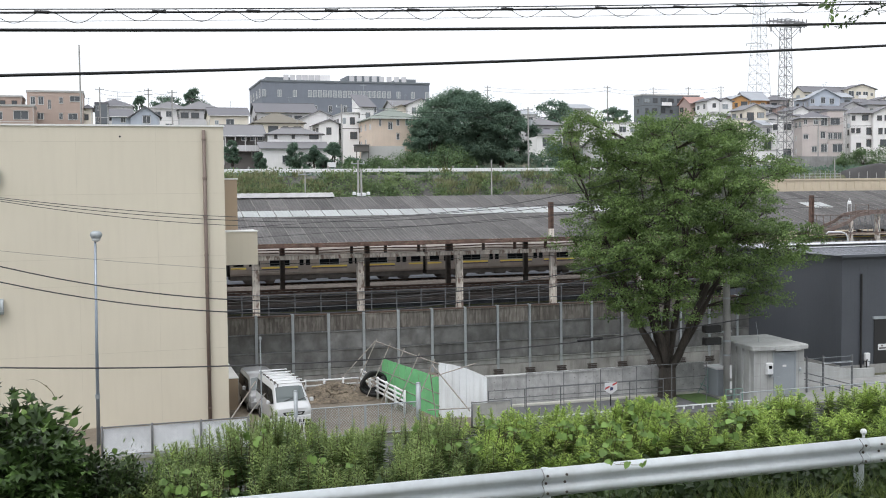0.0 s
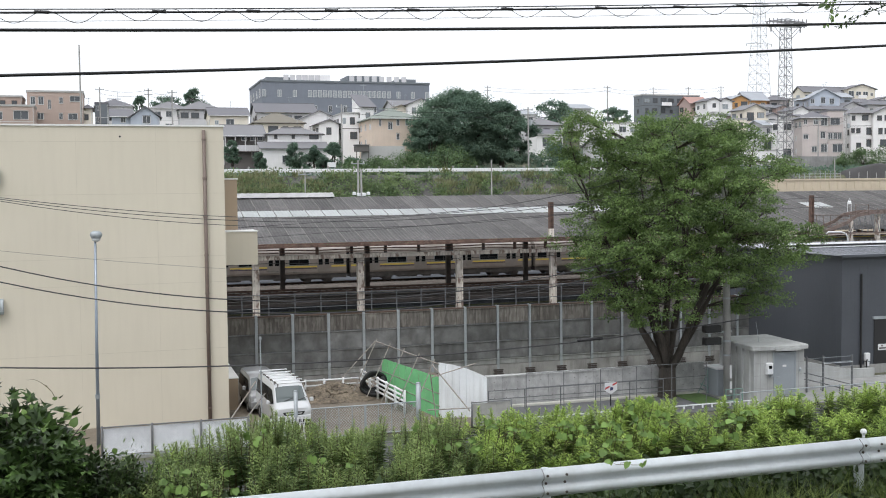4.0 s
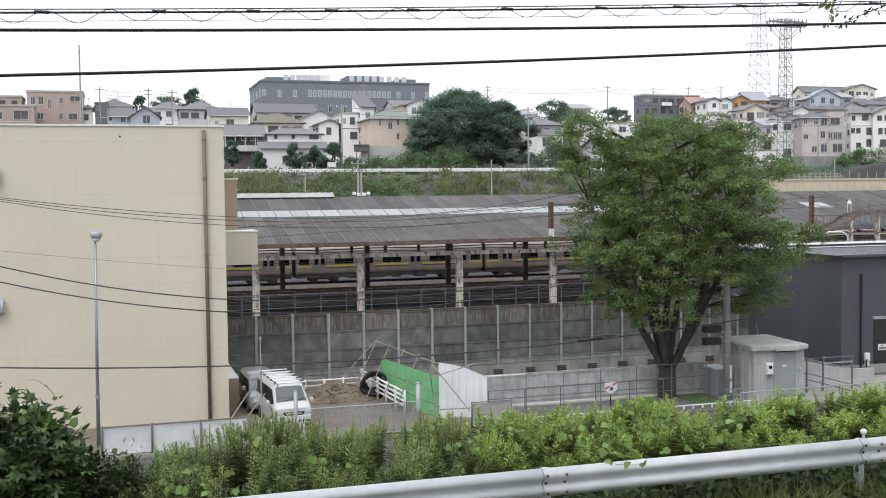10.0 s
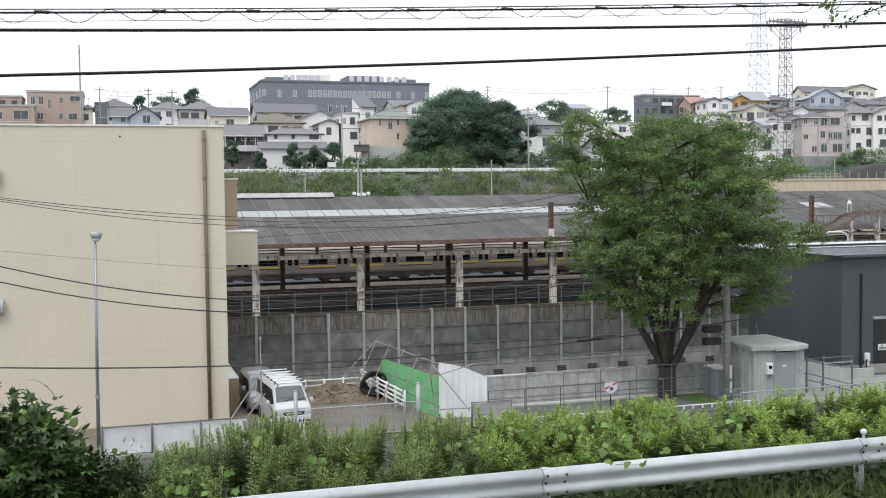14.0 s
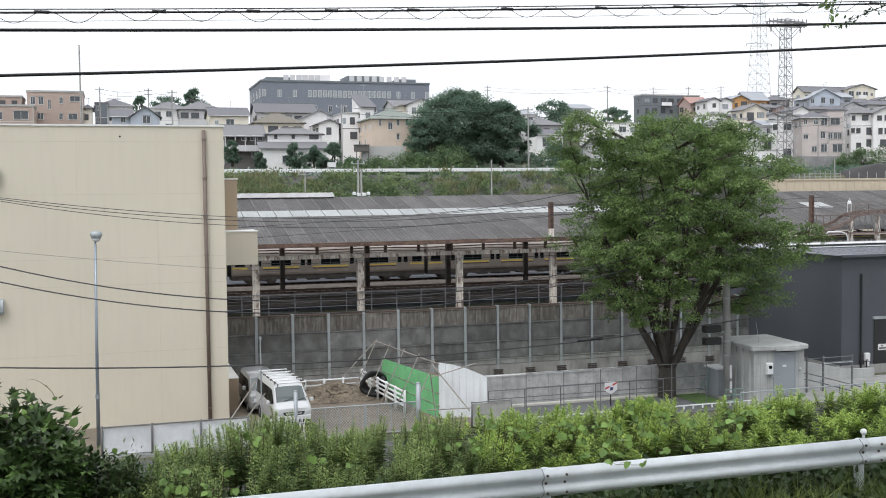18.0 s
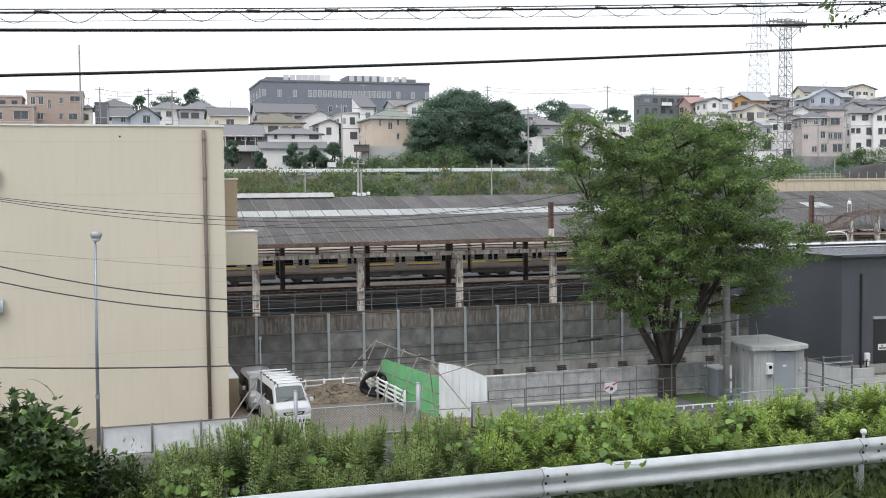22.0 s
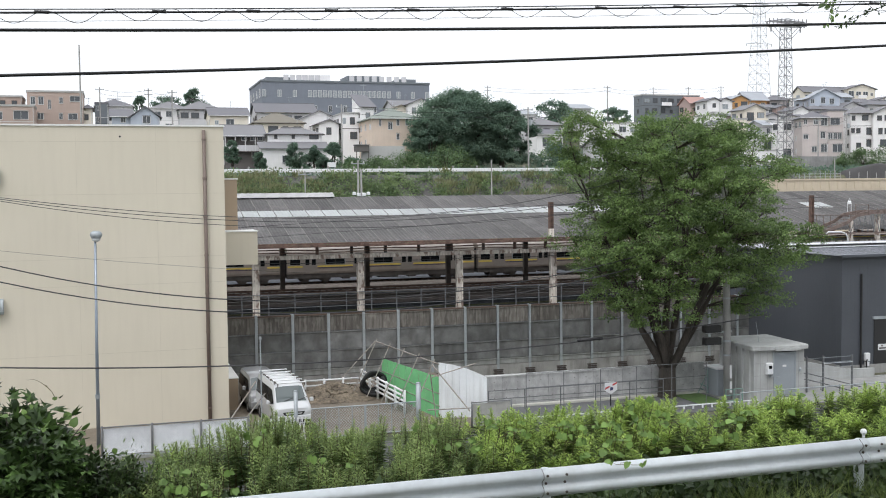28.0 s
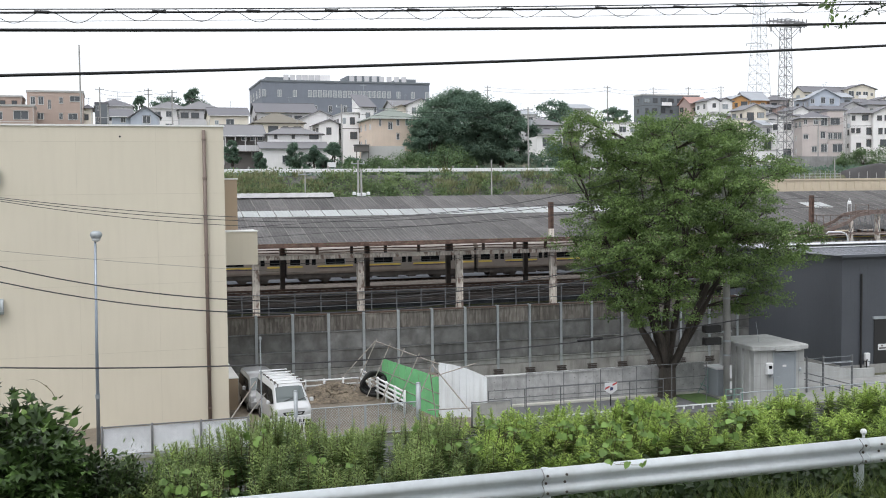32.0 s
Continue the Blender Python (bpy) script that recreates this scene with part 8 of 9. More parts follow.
house(162.95, 251, 27.21, 6.26, 6.61, 6, "gable_x", "orange", "pale", "orange house wing under a broad pale roof", 2, 34, ridge=2.4)
house(160.80, 240, 23.90, 3.69, 7.22, 6, "gable_x", "grey", "slate", "grey house with a dark sloping roof", 2, 35)
house(170.59, 252, 26.11, 7.45, 7.91, 6, "hip", "taupe", "slate", "taupe house with a dark hipped roof", 2, 36)
house(176.62, 250, 26.78, 3.20, 7.43, 6, "flat", "white", "flat", "narrow white flat-roofed house", 3, 37)
house(138.88, 219, 19.80, 3.31, 6.54, 6, "flat", "cream", "flat", "cream annex with tall windows", 1, 38)
house(143.52, 222, 19.93, 5.84, 8.92, 6, "gable_y", "cream", "grey", "cream gabled house with a balcony and laundry", 2, 39, balcony=True)
house(137.76, 206, 16.52, 4.91, 7.71, 6, "gable_x", "grey", "pale", "grey house with a pale sloping roof", 2, 40)
house(140.01, 203, 15.68, 3.73, 9.35, 6, "flat", "white", "flat", "pale narrow house behind the lattice mast", 3, 41)
house(146.69, 208, 16.43, 2.67, 8.98, 6, "gable_y", "pink", "grey", "pale pink house with a grey roof", 2, 42)
house(159.68, 226, 23.43, 4.51, 5.77, 6, "gable_y", "white", "slate", "white house with a dark gabled roof", 2, 43)
house(192.74, 268, 33.44, 15.71, 4.59, 5, "gable_x", "cream", "slate", "long cream hall with a low dark roof", 1, 44, ridge=1.8)
house(206.50, 266, 33.42, 9.45, 5.59, 5, "gable_y", "cream", "slate", "cream gable end of the hall with two windows", 1, 45, ridge=1.4)
house(175.44, 242, 27.76, 2.43, 5.75, 6, "gable_y", "blue", "pale", "small pale blue gabled wing", 2, 46)
house(181.67, 241, 27.77, 6.69, 6.22, 6, "gable_x", "blue", "pale", "pale blue house with a light roof", 2, 48)
house(167.75, 230, 24.81, 4.98, 5.06, 6, "hip", "grey", "slate", "grey house with a dark tiled roof", 2, 49)
house(174.23, 232, 24.68, 5.76, 5.14, 6, "gable_x", "white", "slate", "white house with a dark roof", 2, 50)
house(180.16, 234, 25.41, 5.86, 5.49, 6, "gable_y", "grey", "slate", "grey house with a dark gabled roof", 2, 51)
house(192.40, 240, 25.86, 11.75, 6.29, 6, "hip", "grey", "slate", "grey house with a dark hipped roof", 2, 52)
house(123.13, 188, 12.81, 6.04, 4.99, 6, "flat", "white", "flat", "white flat-roofed block below the houses", 1, 57)
house(118.90, 180, 12.05, 4.28, 2.83, 5, "flat", "grey", "flat", "low grey flat-roofed garage", 1, 58)
house(136.88, 226, 21.71, 5.21, 3.75, 5, "gable_y", "white", "slate", "white gabled house among the hill houses", 1, 59)
house(144.91, 232, 23.67, 2.85, 4.41, 5, "gable_x", "taupe", "slate", "narrow taupe house with a dark roof", 2, 60)
house(152.06, 226, 20.11, 3.48, 7.63, 5, "gable_y", "grey", "slate", "grey gabled house on the hill", 2, 61)
house(163.12, 238, 22.94, 3.69, 7.77, 5, "gable_y", "pink", "slate", "pale pink gabled house with a dark roof", 2, 62)
house(157.81, 222, 21.57, 2.22, 5.94, 5, "gable_x", "white", "slate", "narrow white house with a dark roof", 2, 63)
house(157.40, 204, 19.19, 1.80, 6.30, 5, "gable_x", "cream", "slate", "narrow cream house between the white houses", 2, 64)
house(192.27, 246, 28.64, 5.83, 4.57, 5, "gable_x", "white", "slate", "white house with a long dark roof", 2, 65)
house(203.19, 250, 29.02, 9.43, 5.31, 5, "gable_y", "white", "slate", "white gabled house with a dark roof", 2, 66)


def school():
    x0, x1, y = 40.902, 89.263, 300.0
    z0, z1 = 30.596, 41.379
    w, h, d = x1 - x0, z1 - z0, 26.0
    t = thing("school_building", "long dark grey three-storey school building on the hill", "school", pose(x0, y, z0))
    part("wall", Geo().box(0, w, 0, d, -8, h), WALLS["navy"], t, "dark cladding wall")
    part("parapet", Geo().box(-0.2, w + 0.2, -0.2, d + 0.2, h, h + 0.5), WALLS["dark"], t)
    for a, b, hh in ((0.04, 0.2, 1.2), (0.52, 0.72, 2.0), (0.82, 0.94, 1.3)):
        part("roof_block", Geo().box(w * a, w * b, 4, 14, h + 0.5, h + 0.5 + hh), WALLS["dark"], t)
    slat = mesh_of("roof_slat", Geo().box(0, 1.4, 3.6, 3.9, h + 0.5, h + 2.4), WALLS["grey"])
    for i in range(6):
        put("roof_slat", slat, t, pose(w * 0.14 + 2.0 * i * 0.9, 0, 0))
    for i in range(8):
        put("roof_slat", slat, t, pose(w * 0.53 + 2.4 * i * 0.92, 0, 0))
    tank = part("roof_tank", Geo().box(w * 0.25, w * 0.42, 5, 10, h + 0.5, h + 2.6), WALLS["white"], t, "pale rooftop plant")
    for f, zz in ((1, h - 4.0), (0, h - 8.2)):
        for i in range(34):
            u = (i + 0.5) / 34
            if f == 1 and 0.27 < u < 0.76 or f == 1 and (u < 0.25 or u > 0.76) and i % 3 == 0 or f == 0 and i % 3 == 1:
                window(t, w * u, 0, zz, 0.9, 1.7, 0, f == 0)
        for i in range(4):
            window(t, 0, d * (i + 0.5) / 4, zz, 1.6, 2.0, -90, False)


school()


# ---------- walls, mound and posts on the right of the hill ----------
setting("wall_cream", Geo().box(86.908, 170, 137, 137.5, 1.0, 11.473), M_CREAMWALL, "cream concrete parapet behind the station")
cw = thing("parapet_piers", "cream concrete piers of the parapet wall", "wall piers")
pier = mesh_of("pier", Geo().box(-0.15, 0.15, -0.12, 0.0, 10.199, 11.303), M_CREAMWALL)
for i in range(40):
    put("pier", pier, cw, pose(89.741 + 1.5 * i, 137, 0))
part("cap", Geo().box(86.908, 170, 136.85, 137.6, 11.473, 11.473 + 0.25), M_CREAMWALL, cw)
setting("wall_hillside", Geo().box(125.955, 137.409, 178, 179, 8, 16.427), surf("graffiti_grey_concrete", (0.27, 0.27, 0.27), 0.85, var=0.25, scale=0.5, streak=0.5, streak_color=(0.14, 0.14, 0.14)), "grey stained concrete retaining wall")
setting("wall_garden", Geo().box(39.531, 46.789, 172, 172.4, 9, 17.98), hue("garden_wall_concrete", (0.42, 0.42, 0.41), rnd=0.0), "pale concrete garden wall under the peach house")
shed = thing("garden_shed", "low dark shed beside the concrete garden wall", "shed", pose(38.382, 171, 17.473))
part("wall", Geo().box(0, 2.2, 0, 1.5, -0.4, 0.6), WALLS["umber"], shed)
part("roof", Geo().box(-0.15, 2.35, -0.15, 1.6, 0.6, 0.72), ROOFS["slate"], shed)
for lx in (0.05, 2.05):
    part("leg", Geo().box(lx, lx + 0.12, 0.1, 0.22, -3.4, -0.4), WALLS["umber"], shed)
board = thing("white_sign_board", "small white sign board behind the far guardrail", "sign board", pose(32.83, 163.5, 14.385))
part("board", Geo().box(-0.65, 0.65, 0, 0.05, 0, 0.75), M_WHITE, board)
part("leg", Geo().box(-0.5, -0.44, 0.05, 0.1, -1.2, 0.7), M_GALV, board)
part("leg", Geo().box(0.44, 0.5, 0.05, 0.1, -1.2, 0.7), M_GALV, board)
meshf = thing("green_mesh_fence", "pale grey post and rail fence above the parapet", "fence", pose(106.148, 150, 11.7))
gm = surf("pale_grey_rail", (0.5, 0.53, 0.52), 0.7, var=0.2, scale=0.6)
for i in range(9):
    for rz in (-0.1, 0.4, 0.9):
        part("rail", Geo().box(1.0 * i, 1.0 * i + 0.95, 0, 0.03, rz, rz + 0.06), gm, meshf)
    part("post", Geo().box(1.0 * i - 0.04, 1.0 * i + 0.04, -0.05, 0.0, -1.5, 1.4), M_GALV, meshf)
for k in range(6):
    st = thing("marker_post", "short pale marker post above the parapet", "post", pose(115.143 + 1.75 * k, 150, 11.855 - 1.0), "marker posts")
    part("post", Geo().tube([(0, 0, 0), (0.05 * (k % 3 - 1), 0, 1.9 + 0.25 * (k % 2))], 0.05, 6), M_POLECON, st)
mound = Geo()
rows = []
for s in np.linspace(0, 1, 8):
    rows.append([(130.167 + 7.5 * u, 155 + 10 * s, 9 + (1 - u * u) ** 0.6 * (1 - s * 0.2) * min(1, s * 3 + 0.05) * (15.104 - 9) if abs(u) < 1 else 9) for u in np.linspace(-1, 1, 14)])
mound.loft(rows, False, False)
tagged(part("earth_mound", mound, surf("dark_tarp", (0.05, 0.048, 0.048), 0.9, var=0.2, scale=0.4, bump=0.4, fine=4), None, "dark covered earth mound on the hillside", True), category="mound")


def pole(px, y, z0, z1, r, label, arms=1, lamp=False, name="utility_pole"):
    t = thing(name, label, "utility pole", pose(px, y, 0), "distant poles")
    part("shaft", Geo().tube([(0, 0, z0), (0, 0, z1)], r, 8, r * 0.75), M_POLECON, t)
    for k in range(arms):
        part("cross_arm", Geo().box(-0.9, 0.9, -0.06, 0.06, z1 - 0.5 - 0.9 * k, z1 - 0.38 - 0.9 * k), M_GALV, t)
        for dx in (-0.8, 0.0, 0.8):
            part("insulator", Geo().tube([(dx, 0, z1 - 0.4 - 0.9 * k), (dx, 0, z1 - 0.12 - 0.9 * k)], 0.06, 6), M_WHITE, t)
    if lamp == "lamps":
        for dx in (-1.0, -0.4, 0.3, 0.9):
            part("lamp_head", Geo().bevel_box(dx - 0.24, dx + 0.24, -0.35, 0.05, 0.0, 0.42, 0.08).moved(pose(0, 0, 9.97 + 0.12 * (abs(dx) > 0.5))), M_WHITE, t, "white floodlight")
        part("lamp_bar", Geo().box(-1.3, 1.3, -0.05, 0.05, 9.895 - 0.1, 9.895), M_GALV, t)
    elif lamp:
        part("transformer", Geo().lathe(0.45, 0, [(0.25, z1 - 3.2), (0.28, z1 - 3.1), (0.28, z1 - 2.3), (0.2, z1 - 2.2)], 10), M_GALV, t)
    return t


pole(-4.129, 190, 15.41, 35.447, 0.16, "tall grey radio mast behind the brown block", 0, False, "radio_mast")
pole(-1.274, 225, 18.02, 31.831, 0.16, "thin grey utility pole among the houses", 1, False, "utility_pole")
pole(8.937, 250, 20.23, 34.144, 0.16, "thin grey utility pole among the houses", 2, False, "utility_pole")
pole(12.109, 215, 17.83, 30.572, 0.17, "grey utility pole among the houses", 2, False, "utility_pole")
pole(37.14, 176, 9.24, 25.048, 0.16, "grey utility pole above the cutting", 1, True, "utility_pole")
pole(31.654, 140, 3.00, 14.695, 0.17, "grey twin pole behind the station with white lamps", 1, False, "utility_pole")
pole(32.067, 140, 2.99, 13.496, 0.17, "grey twin pole behind the station with white lamps", 0, 'lamps', "utility_pole")
pole(24.892, 142, 3.83, 13.351, 0.1, "thin grey pole on the slope", 1, False, "utility_pole")
pole(54.081, 150, 3.87, 15.041, 0.13, "thin grey pole on the cutting wall", 0, False, "utility_pole")
pole(71.147, 178, 8.20, 25.157, 0.17, "grey utility pole by the big tree", 2, True, "utility_pole")
pole(100.019, 280, 29.78, 39.329, 0.16, "thin distant utility pole", 2, False, "utility_pole")
pole(121.58, 250, 21.82, 36.816, 0.18, "grey utility pole on the hill", 2, False, "utility_pole")
pole(145.312, 270, 27.24, 38.716, 0.16, "thin distant utility pole", 1, False, "utility_pole")
pole(159.188, 275, 29.42, 39.599, 0.16, "thin distant utility pole", 1, False, "utility_pole")
pole(166.785, 270, 28.31, 39.415, 0.16, "thin distant utility pole", 2, False, "utility_pole")
pole(147.163, 190, 9.88, 25.858, 0.2, "grey utility pole before the white house", 1, True, "utility_pole")
pole(132.882, 180, 6.85, 23.875, 0.16, "grey utility pole by the taupe house", 1, False, "utility_pole")
pole(113.933, 150, 4.10, 15.197, 0.12, "pale lamp pole behind the parapet", 0, False, "utility_pole")
for k, (a, b) in enumerate((((-1.178, 225, 31.496), (9.026, 250, 33.768)), ((9.026, 250, 33.768), (12.182, 215, 30.246)),
                            ((37.214, 176, 24.582), (71.185, 178, 24.66)), ((100.032, 280, 38.867), (121.594, 250, 36.389)),
                            ((121.593, 250, 36.246), (145.314, 270, 38.247)), ((145.314, 270, 38.247), (166.779, 270, 38.936)),
                            ((71.185, 178, 24.561), (132.839, 180, 23.435)), ((132.839, 180, 23.435), (147.118, 190, 25.273)))):
    hw = thing("hill_wire", "thin grey wires strung between the hill poles", "cable", group="hill wires")
    for dz in (0.0, -0.9):
        p, q = Vector(a), Vector(b)
        part("strand", Geo().tube([tuple(p.lerp(q, s) + Vector((0, 0, dz - 4 * 0.02 * (q - p).length * s * (1 - s)))) for s in np.linspace(0, 1, 9)], 0.025, 4), M_WIRE, hw)


def lattice(name, label, x, y, z0, z1, w0, w1, panels, r, material, arms, platform=False):
    """A square lattice mast with crossed bracing and side arms (height, half span)."""
    t = thing(name, label, "pylon", pose(x, y, 0))
    half = lambda z: (w0 + (w1 - w0) * (z - z0) / (z1 - z0)) / 2
    for sx, sy in ((1, 1), (1, -1), (-1, 1), (-1, -1)):
        part("leg", Geo().tube([(sx * half(z0), sy * half(z0), z0), (sx * half(z1), sy * half(z1), z1)], r, 5), material, t)
    for i in range(panels):
        a, b = z0 + (z1 - z0) * i / panels, z0 + (z1 - z0) * (i + 1) / panels
        for s in (1, -1):
            for u, w in ((1, -1), (-1, 1)):
                part("brace", Geo().tube([(u * half(a), s * half(a), a), (w * half(b), s * half(b), b)], r * 0.6, 4), material, t)
                part("brace", Geo().tube([(s * half(a), u * half(a), a), (s * half(b), w * half(b), b)], r * 0.6, 4), material, t)
            part("strut", Geo().tube([(-half(b), s * half(b), b), (half(b), s * half(b), b)], r * 0.6, 4), material, t)
            part("strut", Geo().tube([(s * half(b), -half(b), b), (s * half(b), half(b), b)], r * 0.6, 4), material, t)
    for z, span in arms:
        arm = part("arm", Geo().tube([(-span, 0, z), (0, half(z), z + 0.5), (span, 0, z)], r * 0.8, 4).tube([(-span, 0, z), (0, -half(z), z + 0.5), (span, 0, z)], r * 0.8, 4).tube([(-span, 0, z), (span, 0, z)], r * 0.8, 4), material, t)
        for s in (-1, 1):
            part("insulator", Geo().tube([(s * span, 0, z), (s * span, 0, z - 1.0)], 0.12, 6), material, arm)
    if platform:
        (zl, sl), (zu, su) = arms
        for s in (-1, 1):
            for sy in (-1, 1):
                part("knee_brace", Geo().tube([(s * half(zl - 2.2), sy * half(z1), zl - 2.2), (s * sl, sy * half(z1), zl)], r, 4), material, t)
        for sy in (-1, 1):
            part("platform_beam", Geo().tube([(-su, sy * half(z1), zl), (su, sy * half(z1), zl)], r * 1.2, 4), material, t)
            part("platform_beam", Geo().tube([(-su, sy * half(z1), zu), (su, sy * half(z1), zu)], r * 1.2, 4), material, t)
        for i in range(10):
            xx = -su + 2 * su * i / 9
            part("insulator_string", Geo().tube([(xx, -half(z1), zl - 0.1), (xx, -half(z1), zu + 0.45)], 0.08, 6), material, t)
    return t


lattice("lattice_mast", "grey steel lattice mast with a cross arm behind the station", 114.903, 165, 7.18, 39.954, 2.3, 1.35, 20, 0.055, M_LATTICE, ((38.867, 3.0), (39.658, 3.8)), True)
lattice("transmission_pylon", "pale distant transmission pylon with three pairs of arms", 225.622, 340, 27.69, 82.19, 7.4, 2.2, 16, 0.075, M_LATTICEFAR, ((62.422, 5.2), (69.091, 4.8), (76.553, 4.2)))


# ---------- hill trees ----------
tree("broadleaf_tree", "large dark green broad tree above the cutting", 60.978, 186, 15.04, 13.36, ((0.08, 6.95), (0.25, 8.81), (0.5, 9.27), (0.75, 7.88), (0.92, 4.64), (1.0, 1.39)), 0.38, 430, 170, M_HAZELEAF, 61, 0.53, 6, 4.01, 0.5, 1.85, -0.2)
tree("broadleaf_tree", "large dark green broad tree above the cutting", 68.323, 184, 14.96, 11.44, ((0.08, 4.10), (0.25, 5.19), (0.5, 5.46), (0.75, 4.64), (0.92, 2.73), (1.0, 0.82)), 0.38, 200, 170, M_HAZELEAF, 73, 0.46, 6, 3.43, 0.5, 1.09, -0.2)
tree("broadleaf_tree", "dark green broad tree beside the peach house", 53.629, 180, 15.30, 8.23, ((0.08, 2.92), (0.25, 3.70), (0.5, 3.90), (0.75, 3.31), (0.92, 1.95), (1.0, 0.58)), 0.36, 120, 150, M_HAZELEAF, 74, 0.33, 6, 2.47, 0.5, 0.78, -0.2)
tree("broadleaf_tree", "dark round tree among the houses", 100.659, 236, 25.39, 5.98, ((0.08, 4.22), (0.25, 5.35), (0.5, 5.63), (0.75, 4.79), (0.92, 2.82), (1.0, 0.84)), 0.6, 70, 50, M_HAZELEAF, 62, 0.24, 6, 1.79, 0.5, 1.13, -0.2)
tree("conifer", "dark conifer behind the houses", 19.572, 262, 31.07, 4.39, ((0.05, 3.14), (0.3, 2.82), (0.6, 1.88), (0.85, 0.94), (1.0, 0.16)), 0.5, 50, 50, M_HAZELEAF, 63, 0.18, 6, 1.32, 0.5, 0.63, -0.2)
tree("broadleaf_tree", "small dark tree behind the houses", 7.428, 258, 29.32, 3.62, ((0.08, 1.22), (0.25, 1.55), (0.5, 1.63), (0.75, 1.38), (0.92, 0.81), (1.0, 0.24)), 0.5, 30, 40, M_HAZELEAF, 64, 0.14, 6, 1.09, 0.5, 0.33, -0.2)
tree("broadleaf_tree", "small dark tree behind the houses", 13.323, 262, 30.33, 3.04, ((0.08, 2.51), (0.25, 3.18), (0.5, 3.35), (0.75, 2.85), (0.92, 1.68), (1.0, 0.50)), 0.5, 40, 40, M_HAZELEAF, 65, 0.12, 6, 0.91, 0.5, 0.67, -0.2)
tree("broadleaf_tree", "dark round tree on the hill", 123.462, 250, 27.40, 3.73, ((0.08, 2.97), (0.25, 3.77), (0.5, 3.97), (0.75, 3.37), (0.92, 1.98), (1.0, 0.59)), 0.6, 40, 50, M_HAZELEAF, 66, 0.15, 6, 1.12, 0.5, 0.79, -0.2)
tree("garden_shrub", "dark garden shrub before the white house", 28.381, 172, 14.80, 3.43, ((0, 1.08), (0.25, 1.27), (0.55, 1.21), (0.8, 0.95), (1.0, 0.38)), 0.32, 36, 120, M_HAZELEAF, 67, 0.14, 6, 1.03, 0.8, 0.53, -0.2)
tree("garden_shrub", "dark garden shrub before the white house", 31.671, 172, 14.79, 3.09, ((0, 0.78), (0.25, 0.92), (0.55, 0.87), (0.8, 0.69), (1.0, 0.28)), 0.32, 30, 120, M_HAZELEAF, 75, 0.12, 6, 0.93, 0.8, 0.39, -0.2)
tree("garden_shrub", "rounded garden shrub before the white house", 34.906, 172, 14.77, 3.47, ((0, 1.18), (0.25, 1.39), (0.55, 1.32), (0.8, 1.05), (1.0, 0.42)), 0.32, 36, 120, M_HAZELEAF, 76, 0.14, 6, 1.04, 0.8, 0.59, -0.2)
tree("hedge", "clipped dark hedge beside the road", 37.446, 170, 14.17, 1.63, ((0, 1.34), (0.25, 1.58), (0.55, 1.50), (0.8, 1.18), (1.0, 0.47)), 0.28, 40, 90, M_HAZELEAF, 84, 0.07, 6, 0.49, 0.8, 0.66, -0.2)
tree("hedge", "clipped dark hedge beside the road", 30.113, 171, 14.40, 1.98, ((0, 0.70), (0.25, 0.82), (0.55, 0.78), (0.8, 0.61), (1.0, 0.25)), 0.28, 30, 90, M_HAZELEAF, 85, 0.08, 6, 0.59, 0.8, 0.34, -0.2)
tree("hedge", "clipped dark hedge beside the road", 32.947, 171, 14.39, 1.81, ((0, 0.78), (0.25, 0.92), (0.55, 0.87), (0.8, 0.69), (1.0, 0.28)), 0.28, 30, 90, M_HAZELEAF, 86, 0.07, 6, 0.54, 0.8, 0.39, -0.2)
tree("garden_shrub", "dark garden shrub between the houses", 22.97, 172, 14.46, 2.68, ((0, 0.76), (0.25, 0.89), (0.55, 0.85), (0.8, 0.67), (1.0, 0.27)), 0.32, 24, 120, M_HAZELEAF, 77, 0.11, 6, 0.80, 0.8, 0.37, -0.2)
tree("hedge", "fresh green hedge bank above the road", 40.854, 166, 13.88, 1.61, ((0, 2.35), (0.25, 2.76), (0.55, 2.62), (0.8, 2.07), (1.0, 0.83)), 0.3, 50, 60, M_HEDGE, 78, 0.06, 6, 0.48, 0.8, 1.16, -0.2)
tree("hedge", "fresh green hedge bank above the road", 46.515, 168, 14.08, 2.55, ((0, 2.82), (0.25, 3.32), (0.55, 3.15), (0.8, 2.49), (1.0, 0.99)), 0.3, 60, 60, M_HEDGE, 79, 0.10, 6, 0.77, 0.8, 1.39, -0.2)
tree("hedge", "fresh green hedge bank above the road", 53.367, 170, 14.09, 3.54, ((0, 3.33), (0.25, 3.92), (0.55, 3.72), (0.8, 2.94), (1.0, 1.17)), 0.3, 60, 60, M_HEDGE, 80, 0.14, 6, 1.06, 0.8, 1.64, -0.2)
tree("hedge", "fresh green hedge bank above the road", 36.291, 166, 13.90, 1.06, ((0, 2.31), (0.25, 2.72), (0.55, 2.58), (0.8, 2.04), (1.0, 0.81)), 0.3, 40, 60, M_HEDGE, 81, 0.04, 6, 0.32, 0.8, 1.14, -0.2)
tree("broadleaf_tree", "dark bushy tree beside the peach house", 51.408, 181, 15.54, 4.71, ((0.08, 1.73), (0.25, 2.19), (0.5, 2.30), (0.75, 1.96), (0.92, 1.15), (1.0, 0.35)), 0.4, 50, 60, M_HAZELEAF, 68, 0.19, 6, 1.41, 0.5, 0.46, -0.2)
